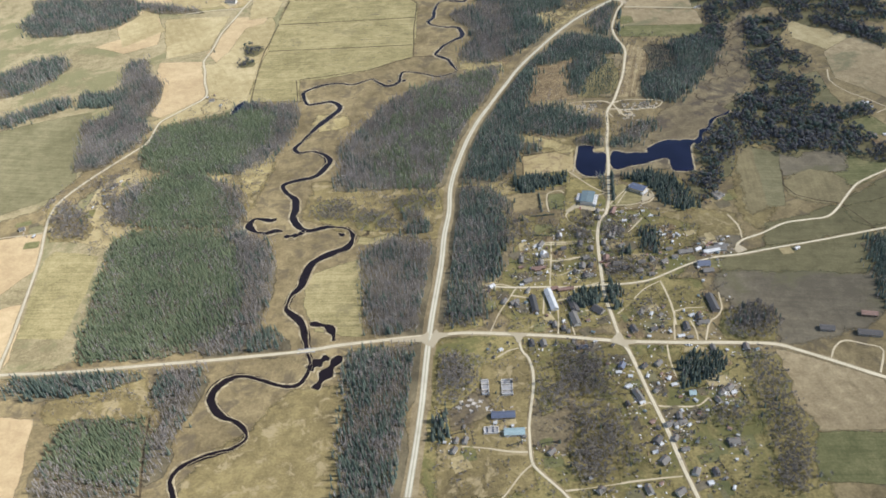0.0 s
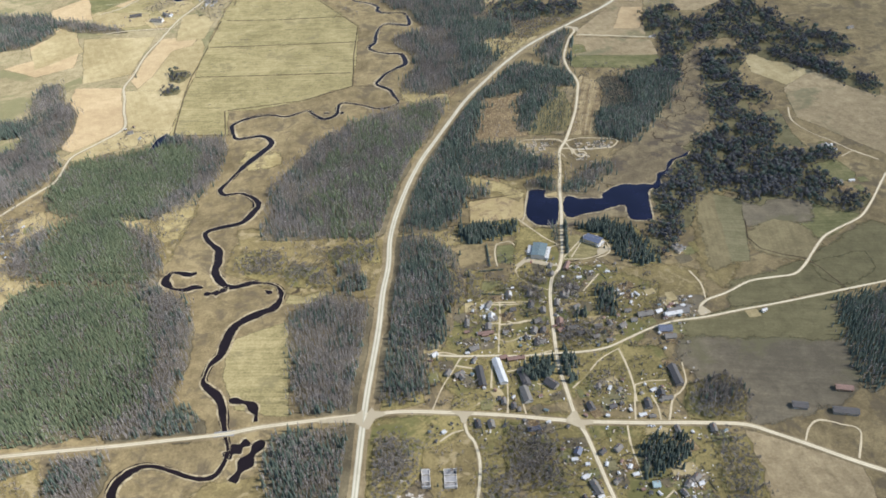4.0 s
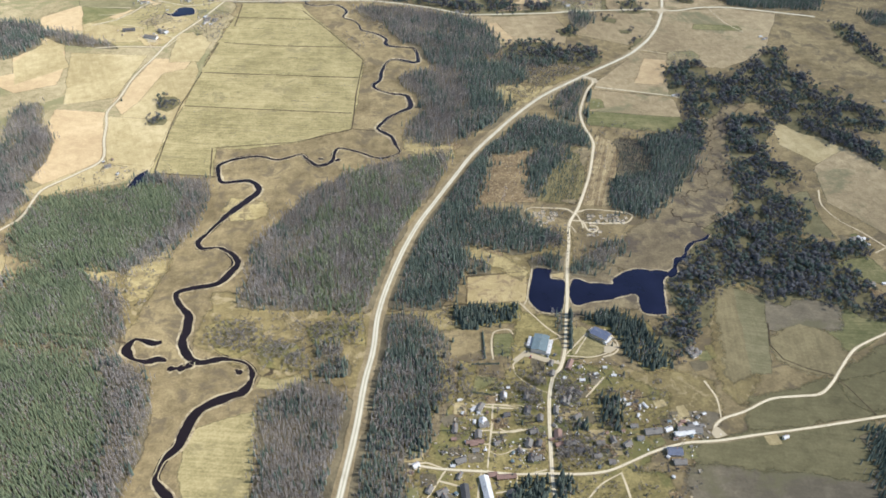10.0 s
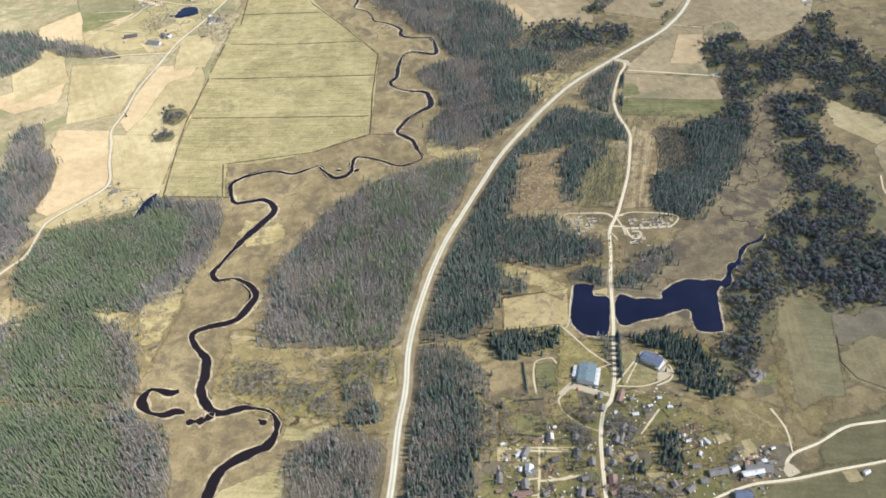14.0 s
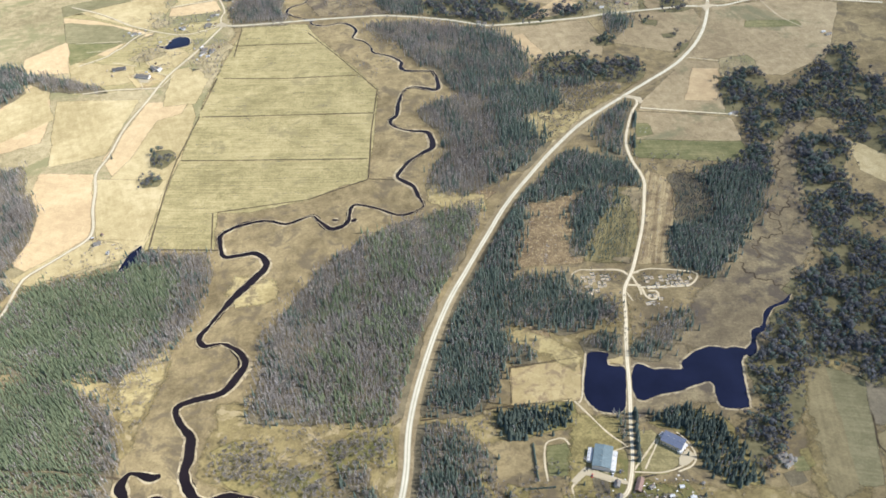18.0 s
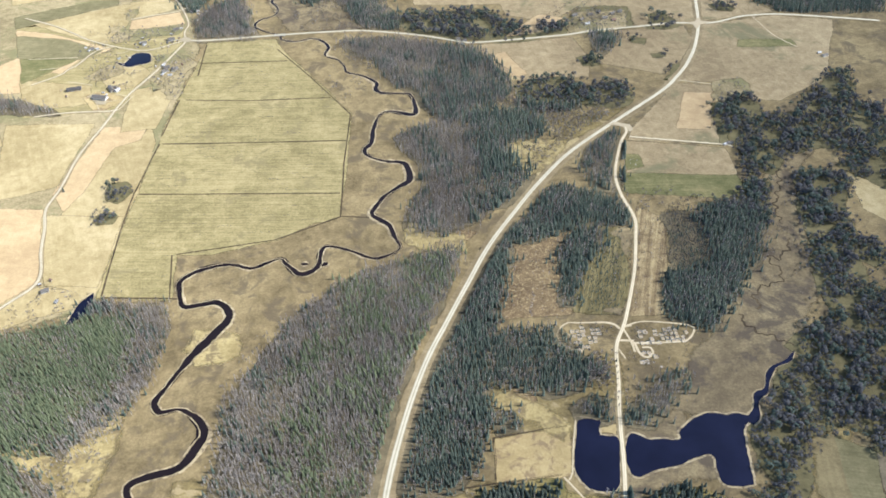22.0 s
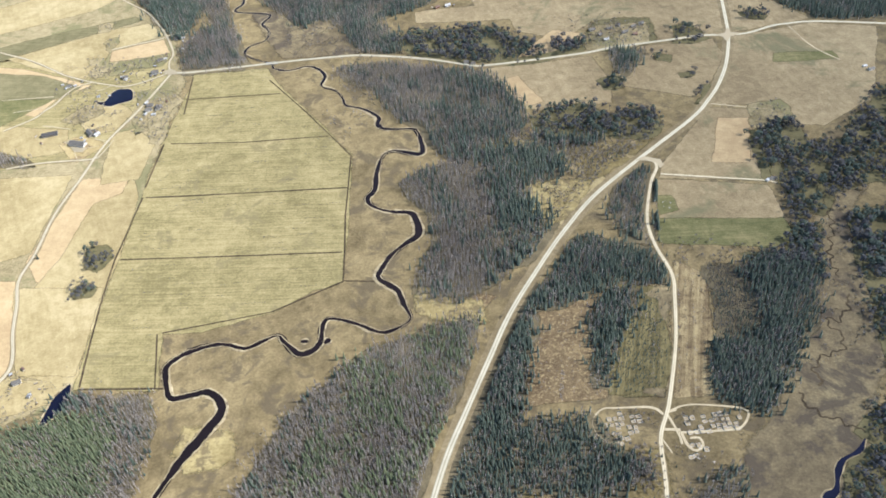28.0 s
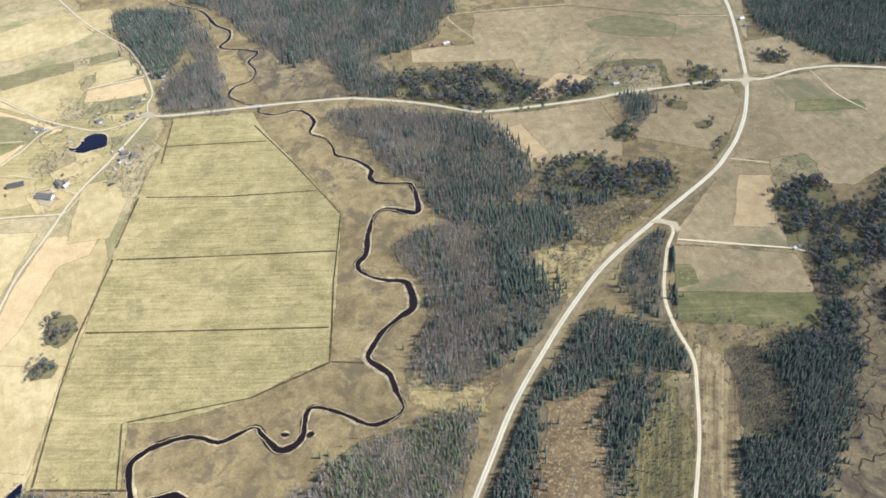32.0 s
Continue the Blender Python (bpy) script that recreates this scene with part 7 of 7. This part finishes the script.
for _p in [(4, 600), (7, 594), (0, 593), (11, 590), (4, 585), (20, 587), (24, 583), (-6, 598), (-12, 604), (15, 596), (-2, 615), (-9, 591)]:
    heap(_p, 3.0, "heap of pale broken slabs on the yard")
for _p in [(243, 889), (264, 876), (263, 892), (234, 909), (276, 901), (255, 911)]:
    heap(_p, 1.6, "small pale pile of building scrap in the grass")
for _p in [(358, 1497), (363, 1498), (367, 1494), (357, 1488), (363, 1485)]:
    heap(_p, 1.2, "small pale heap on a roadside allotment")
for _p in [(283, 1140), (288, 1136), (294, 1137), (301, 1130), (293, 1146)]:
    heap(_p, 1.4, "small pale heap of stones beside the graveyard")


def woodpile(at, length, turn):
    """Split logs stacked in three rows between end posts."""
    root = new("woodpile")
    root.matrix_basis = pose(*at, 0, 0, 0, turn)
    for k in range(3):
        part("firewood", box(length, 0.42, 1.3 - 0.12 * k, 0, 0, (k - 1) * 0.5), M_PALE_WOOD, root)
    for s in (-1, 1):
        part("post", box(0.1, 1.4, 1.4, 0, s * (length / 2 + 0.06), 0), WALL[3], root)
    return tagged(root, "stacked pale firewood between dark posts", "woodpile", "woodpiles")


def car(at, turn, paint, label):
    root = new("car")
    root.matrix_basis = pose(*at, 0, 0, 0, turn)
    b = box(4.2, 1.7, 0.7, 0.35)
    bmesh.ops.bevel(b, geom=b.edges[:], offset=0.15, segments=1, affect="EDGES")
    part("body", b, M_CAR[paint], root)
    c = bmesh.new()
    bmesh.ops.create_cube(c, size=1.0, matrix=Matrix.Translation((-0.2, 0, 1.3)) @ Matrix.Diagonal((2.3, 1.5, 0.55, 1)))
    for v in c.verts:
        if v.co.z > 1.3:
            v.co.x = -0.2 + (v.co.x + 0.2) * 0.72
            v.co.y *= 0.85
    part("cabin", c, M_GLASS, root, "dark glazed cabin")
    for sx in (-1.3, 1.3):
        for sy in (-0.82, 0.82):
            w = bmesh.new()
            bmesh.ops.create_cone(w, cap_ends=True, segments=10, radius1=0.32, radius2=0.32, depth=0.2, matrix=pose(sx, sy, 0.32, 90, 0, 0))
            part("wheel", w, M_RUBBER, root)
    return tagged(root, label, "car", "parked cars")


for _k, _p in enumerate([(246, 650), (249, 649), (255, 646), (204, 653)]):
    car(_p, 20 * _k, 1, "white car parked beside the village road")
for _k, _p in enumerate([(202, 920), (175, 918), (194, 917)]):
    car(_p, 70, (2, 0, 1)[_k], ("grey", "red", "white")[_k] + " car parked by the school")


def hedge(a, b, w, h, label):
    """A clipped row of dense shrubs."""
    a, b = Vector((*a, 0)), Vector((*b, 0))
    rng = np.random.default_rng(int(a.x + b.y))
    n = max(6, int((b - a).length / 1.0))
    at = np.array([tuple(a.lerp(b, (k + 0.5) / n))[:2] for k in range(n)])
    at = np.vstack([at + rng.uniform(-w / 3, w / 3, at.shape) for _ in range(3)])
    ob = new("hedge", grove("hedge", at, rng.uniform(0.8, 1.1, len(at)) * h, SPRUCES, M_SPRUCE, int(a.x), wide=1.4))
    return tagged(ob, label, "hedge")


for _a, _b, _w, _h in (((125, 960), (124, 917), 2.0, 4.0), ((108, 909), (139, 909), 1.6, 3.0),
                       ((104, 869), (130, 863), 1.8, 2.5), ((361, 1537), (351, 1500), 3.0, 7.0), ((345, 1478), (339, 1448), 3.0, 7.0)):
    hedge(_a, _b, _w, _h, "dark evergreen hedge row")


def bridge(a, b, half, label):
    """A road bridge: deck, parapets and abutments."""
    a, b = Vector((*a, 0)), Vector((*b, 0))
    d = b - a
    root = new("bridge")
    root.matrix_basis = pose(*(a + d / 2), 0, 0, math.degrees(math.atan2(d.y, d.x)))
    length = d.length
    part("deck", box(length, half * 2 + 1.0, 0.35, 0.08), M_STONE, root)
    for s in (-1, 1):
        part("kerb", box(length, 0.3, 0.3, 0.43, 0, s * (half + 0.35)), M_STONE, root)
        rail = part("railing", box(length, 0.08, 0.08, 1.35, 0, s * (half + 0.35)), M_FRAME, root, "white-painted railing")
        for k in range(9):
            part("post", box(0.1, 0.1, 0.9, 0.5, (k - 4) * length / 8.4, s * (half + 0.35)), M_FRAME, rail)
        part("abutment", box(1.2, half * 2 + 2, 0.5, 0, s * length / 2, 0), M_STONE, root)
    return tagged(root, label, "bridge")


bridge((-186, 695), (-167, 695), 2.7, "low concrete road bridge over the river")
bridge((-158, 1936), (-140, 1935), 2.9, "small concrete bridge on the country road")

# ---- garden plots round the houses ----
_rng = np.random.default_rng(55)
_plots = 0
for _k, (hx, hy) in enumerate(HOUSE_AT):
    if hy > 1150 or _rng.uniform() < 0.3:
        continue
    for _ in range(2):
        a, far = _rng.choice([10, 100, 190, 280]) + _rng.normal(0, 8), _rng.uniform(11, 20)
        c, w, d = np.array([hx + math.cos(radians(a)) * far, hy + math.sin(radians(a)) * far]), _rng.uniform(7, 14), _rng.uniform(9, 20)
        if not clear_of(c[None], [(l, f + 3) for l, f in LINES])[0]:
            continue
        e = np.array([math.cos(radians(a)), math.sin(radians(a))])
        n = np.array([-e[1], e[0]])
        pts = [tuple(c + e * i * w / 2 + n * j * d / 2) for i, j in ((-1, -1), (1, -1), (1, 1), (-1, 1))]
        cover = ("dull", "green", "straw", "sage", "green", "floor", "yard", "clearing")[int(_rng.integers(0, 8))]
        g = new("garden_plot", patch("garden_plot", pts, 0.24 + 0.0007 * _plots, COVER[cover], 0.4, 1.5, 2000 + _k, 3.0))
        _plots += 1
        tagged(g, "small village garden plot of bare soil or grass", "garden plot", kind="structure")

# ---- outbuildings and woodpiles behind the houses ----
_built = list(HOUSE_AT)
for _k, (hx, hy) in enumerate(HOUSE_AT):
    for _ in range(3):
        if hx > 345:
            break
        a, far = radians(_rng.uniform(0, 360)), _rng.uniform(9, 22)
        q = (hx + math.cos(a) * far, hy + math.sin(a) * far)
        if min((q[0] - x) ** 2 + (q[1] - y) ** 2 for x, y in _built) < 49 or not clear_of(np.array([q]), LINES)[0] or _rng.uniform() < 0.25:
            continue
        _built.append(q)
        if _rng.uniform() < 0.6:
            shed(q, _rng.uniform(2.4, 4.8), _rng.uniform(2.0, 3.0), _rng.uniform(0, 180), int(_rng.integers(0, 5)), int(_rng.choice([0, 3, 3, 2, 6, 7])), _rng.uniform(1.9, 2.4))
        else:
            woodpile(q, _rng.uniform(2.5, 5.0), _rng.uniform(0, 180))

# ---- boards, frames and scrap lying in the yards ----
_rng4 = np.random.default_rng(17)
CUBE = np.array([(x, y, z) for z in (0, 1) for x, y in ((-0.5, -0.5), (0.5, -0.5), (0.5, 0.5), (-0.5, 0.5))], float)
CUBE_TRIS = np.array([(4, 5, 6), (4, 6, 7), (0, 1, 5), (0, 5, 4), (1, 2, 6), (1, 6, 5), (2, 3, 7), (2, 7, 6), (3, 0, 4), (3, 4, 7)])


def litter(name, places, mat, label, big):
    """Many small low boxes, each turned its own way, in one mesh."""
    n = len(places)
    a, w, d, h = _rng4.uniform(0, 3.14, n), _rng4.uniform(0.6, big, n), _rng4.uniform(0.5, big * 0.6, n), _rng4.uniform(0.2, 1.1, n)
    x, y = CUBE[:, 0] * w[:, None], CUBE[:, 1] * d[:, None]
    c, sn = np.cos(a)[:, None], np.sin(a)[:, None]
    v = np.stack([x * c - y * sn + places[:, :1], x * sn + y * c + places[:, 1:], CUBE[:, 2] * h[:, None] + 0.15], -1).reshape(-1, 3)
    t = (CUBE_TRIS[None] + (np.arange(n) * 8)[:, None, None]).reshape(-1, 3)
    return tagged(new(name, mesh_of(name, v, t, mat)), label, "yard clutter", kind="stuff")


_yards = np.array([h for h in HOUSE_AT if h[1] < 960 and -40 < h[0] < 345], float)
for _mat, _label, _big, _n in ((M_FRAME, "scattered white boards, frames and sheets in the yards", 2.2, 420), (M_RUBBLE, "scattered pale stones and planks in the yards", 2.6, 420),
                               (WALL[3], "dark heaps of boards and bins in the yards", 2.8, 520), (ROOF[6], "black tarpaulins and tanks in the yards", 2.6, 320)):
    at = _yards[_rng4.integers(0, len(_yards), _n)] + _rng4.normal(0, 9.0, (_n, 2))
    litter("yard_clutter", at[clear_of(at, LINES)], _mat, _label, _big)

# ---- hedgerows between the gardens ----
_rng3 = np.random.default_rng(91)
for _k, (hx, hy) in enumerate(HOUSE_AT):
    if hy > 960 or hx > 345 or hx < -40 or _rng3.uniform() < 0.35:
        continue
    turn = radians(_rng3.choice([8, 98]) + _rng3.normal(0, 6))
    e, w, n = np.array([math.cos(turn), math.sin(turn)]), _rng3.uniform(9, 16), np.array([-math.sin(turn), math.cos(turn)])
    at = np.array([hx, hy]) + n * _rng3.choice([-1, 1]) * _rng3.uniform(8, 13) + e * np.arange(-w, w, 0.8)[:, None]
    at = at + _rng3.normal(0, 0.25, at.shape)
    at = at[clear_of(at, LINES)]
    at = at[[min((q[0] - x) ** 2 + (q[1] - y) ** 2 for x, y in _built) > 30 for q in at]] if len(at) else at
    if len(at) < 8:
        continue
    dark = _rng3.uniform() < 0.4
    o = new("hedge", grove("hedge", at, _rng3.uniform(1.2, 2.2, len(at)), BUSHES, M_SPRUCE if dark else M_DARK, 2600 + _k, 0.9))
    tagged(o, "low dark evergreen garden hedge" if dark else "low leafless brown garden hedge", "hedge", "garden hedges")

# ---- lines of dark hay tufts on the drained meadow ----
_rng2 = np.random.default_rng(63)
_tufts = []
for _ in range(120):
    _c = np.array([_rng2.uniform(-310, -50), _rng2.uniform(1320, 1900)])
    _n = int(_rng2.integers(5, 26))
    _tufts.append(_c + np.c_[np.cumsum(_rng2.uniform(0.5, 1.8, _n)), _rng2.normal(0, 0.5, _n) - 0.1 * np.arange(_n)])
_tufts = np.vstack(_tufts)
_tufts = _tufts[inside(_tufts, FIELDS[3][1])]
o = new("tussocks", grove("tussocks", _tufts, _rng2.uniform(0.4, 1.2, len(_tufts)), BUSHES, M_DARK, 2650, wide=1.2))
tagged(o, "lines of dark tussocks across the hay meadow", "tussocks", kind="stuff")

# ---- windrows of felling brushwood ----
for _k, (_p0, _p1) in enumerate((((295, 1325), (265, 1220)), ((302, 1334), (269, 1219)), ((310, 1343), (274, 1219)), ((339, 1370), (295, 1216)), ((349, 1380), (302, 1211)), ((357, 1378), (310, 1210)), ((363, 1367), (319, 1205)), ((185, 1255), (176, 1218)), ((157, 1313), (228, 1304)), ((232, 1343), (213, 1218)))):
    _p0, _p1 = np.array(_p0, float), np.array(_p1, float)
    _u = _rng.uniform(0, 1, 90)
    _u = _u[np.sin(_u * 23 + _k) > -0.55]
    xy = _p0 + (_p1 - _p0) * _u[:, None] + _rng.normal(0, 0.9, (len(_u), 2))
    o = new("windrow", grove("windrow", xy, _rng.uniform(0.5, 1.1, len(xy)), BUSHES, M_BARE if _k % 2 else M_BUSH, 2700 + _k, wide=2.2))
    tagged(o, "long row of raked felling brushwood", "brushwood", kind="stuff")

# ---- graveyard ----
_rng = np.random.default_rng(21)


def grave(at, turn):
    """A family plot: kerb, raked soil, headstones and a clipped evergreen edge."""
    root = new("grave")
    root.matrix_basis = pose(*at, 0, 0, 0, turn)
    for s in (-1, 1):
        part("kerb", box(5.0, 0.35, 0.3, 0, 0, s * 1.9), M_RUBBLE, root, "pale concrete kerb")
        part("kerb", box(0.35, 3.45, 0.3, 0, s * 2.3, 0), M_RUBBLE, root, "pale concrete kerb")
    part("soil", box(4.2, 3.4, 0.16), M_TRACK, root, "pale raked sand")
    for k in (-1, 1):
        s = box(0.25, 0.9, 1.1, 0.12, 1.6, k * 0.9)
        bmesh.ops.bevel(s, geom=s.edges[:], offset=0.05, segments=1, affect="EDGES")
        part("headstone", s, M_STONE, root, "grey granite headstone")
    h = box(4.6, 0.7, 0.9, 0, 0, 2.6)
    bmesh.ops.bevel(h, geom=h.edges[:], offset=0.15, segments=1, affect="EDGES")
    part("hedge", h, M_SPRUCE, root, "dark clipped evergreen edge")
    return tagged(root, "family grave plot with a pale kerb and headstones", "grave", "graves")


_proto_grave = None
for _poly in ([(202, 1187), (217, 1197), (249, 1193), (246, 1178), (227, 1161), (211, 1155), (201, 1164)], [(286, 1183), (328, 1182), (344, 1177), (333, 1160), (318, 1158), (284, 1164)], [(283, 1151), (296, 1155), (302, 1145), (293, 1133), (282, 1136)]):
    _lo, _hi = np.min(_poly, 0), np.max(_poly, 0)
    for _x in np.arange(_lo[0], _hi[0], 5.6):
        for _y in np.arange(_lo[1], _hi[1], 5.8):
            q = np.array([[_x + _rng.uniform(-0.8, 0.8), _y + _rng.uniform(-0.8, 0.8)]])
            if not inside(q, _poly)[0] or _rng.uniform() < 0.30:
                continue
            m = pose(q[0, 0], q[0, 1], 0, 0, 0, _rng.choice([0, 90]) + _rng.normal(4, 6))
            if _proto_grave is None:
                _proto_grave = grave((0, 0), 0)
                _proto_grave.matrix_basis = m
            else:
                copy_thing(_proto_grave, m @ Matrix.Diagonal((*[_rng.uniform(0.75, 1.05)] * 2, 0.9, 1)))
for _poly in ([(202, 1187), (217, 1197), (249, 1193), (246, 1178), (227, 1161), (211, 1155), (201, 1164)], [(286, 1183), (328, 1182), (344, 1177), (333, 1160), (318, 1158), (284, 1164)]):
    xy = scatter(_poly, 9.0, _rng)
    o = new("shrubs", grove("shrubs", xy, _rng.uniform(0.8, 2.2, len(xy)), SPRUCES, M_SPRUCE, 31, wide=1.8))
    tagged(o, "low clipped evergreens between the graves", "shrubs", kind="stuff")

# ---- trees of the village and the lanes ----
for _k in range(400):
    _area = VILLAGE[_k % len(VILLAGE)]
    _lo, _hi = np.min(_area, 0), np.max(_area, 0)
    for _ in range(60):
        q = np.array([_rng.uniform(_lo, _hi)])
        if inside(q, _area)[0] and clear_of(q, LINES)[0] and all((q[0, 0] - hx) ** 2 + (q[0, 1] - hy) ** 2 > 64 for hx, hy in HOUSE_AT):
            plant(int(_rng.choice([0, 0, 1, 1, 2, 3, 4, 4, 4])), q[0, 0], q[0, 1], _rng.uniform(0, 360), _rng.uniform(0.55, 1.0))
            break
for _a, _b, _n, _s in (((231, 986), (223, 930), 9, 1.0), ((257, 1150), (243, 1083), 9, 0.75), ((265, 1130), (253, 1078), 5, 0.5)):
    for _k in range(_n):
        _u = _k / (_n - 1)
        plant(5 if _s == 1.0 else int(_rng.choice([1, 2, 3])), _a[0] + (_b[0] - _a[0]) * _u + _rng.uniform(-1, 1), _a[1] + (_b[1] - _a[1]) * _u + _rng.uniform(-1, 1), _rng.uniform(0, 360), _s * _rng.uniform(0.85, 1.1))
for _x, _y in [(-417, 1523), (-292, 1480), (254, 861), (254, 848), (246, 840), (253, 837), (243, 832), (245, 819)]:
    plant(int(_rng.choice([0, 1, 3])), _x, _y, _rng.uniform(0, 360), 1.0)
for _p in [(137, 745), (140, 738), (148, 748), (149, 734), (156, 740), (164, 747), (162, 732), (133, 734), (179, 748), (181, 739), (182, 729), (184, 757), (182, 719), (173, 731), (188, 742)]:
    plant(5, *_p, _rng.uniform(0, 360), _rng.uniform(0.85, 1.15))

for _x, _y in [(51, 841), (68, 873), (82, 886), (96, 903), (59, 824), (58, 924), (78, 923), (41, 809), (22, 780), (46, 786), (55, 797), (71, 909), (30, 758), (90, 946), (72, 938), (45, 833), (52, 824), (39, 798), (71, 860), (65, 899)]:
    plant(5, _x, _y, _rng.uniform(0, 360), _rng.uniform(0.6, 0.95))

# ---- flared road mouths and yards ----
_mouth = 0
for _poly in ([(-38, 686), (-34, 696), (-28, 710), (-25, 704), (-15, 702), (-15, 698), (-25, 695), (-32, 682)], [(-81, 700), (-45, 701), (-37, 708), (-38, 686), (-45, 693), (-81, 697)], [(54, 694), (76, 690), (69, 685), (65, 676), (62, 679), (61, 687)], [(166, 668), (174, 677), (178, 678), (180, 666), (192, 663), (191, 660), (182, 659), (182, 653), (178, 657), (167, 664)], [(347, 1585), (360, 1590), (378, 1581), (380, 1569), (374, 1563), (372, 1575), (360, 1582)], [(550, 1875), (566, 1878), (576, 1892), (575, 1878), (590, 1872), (570, 1865), (560, 1851), (560, 1867)], [(-325, 1944), (-314, 1953), (-302, 1942), (-301, 1935), (-311, 1934)], [(-439, 1775), (-435, 1779), (-418, 1761), (-407, 1754), (-409, 1745), (-421, 1747)], [(155, 914), (170, 928), (188, 918), (207, 908), (205, 906), (184, 914), (169, 920), (158, 910)], [(186, 922), (199, 943), (203, 939), (190, 919)], [(261, 930), (271, 939), (276, 929), (265, 921), (259, 922)], [(346, 804), (353, 812), (356, 808), (360, 801), (348, 797)]):
    g = new("apron", patch("apron", _poly, 0.60 + 0.003 * _mouth, M_GRAVEL, 0.2, 0.6, 2500 + _mouth, 4.0))
    tagged(g, "flared pale gravel where roads meet", "road", kind="structure")
    _mouth += 1
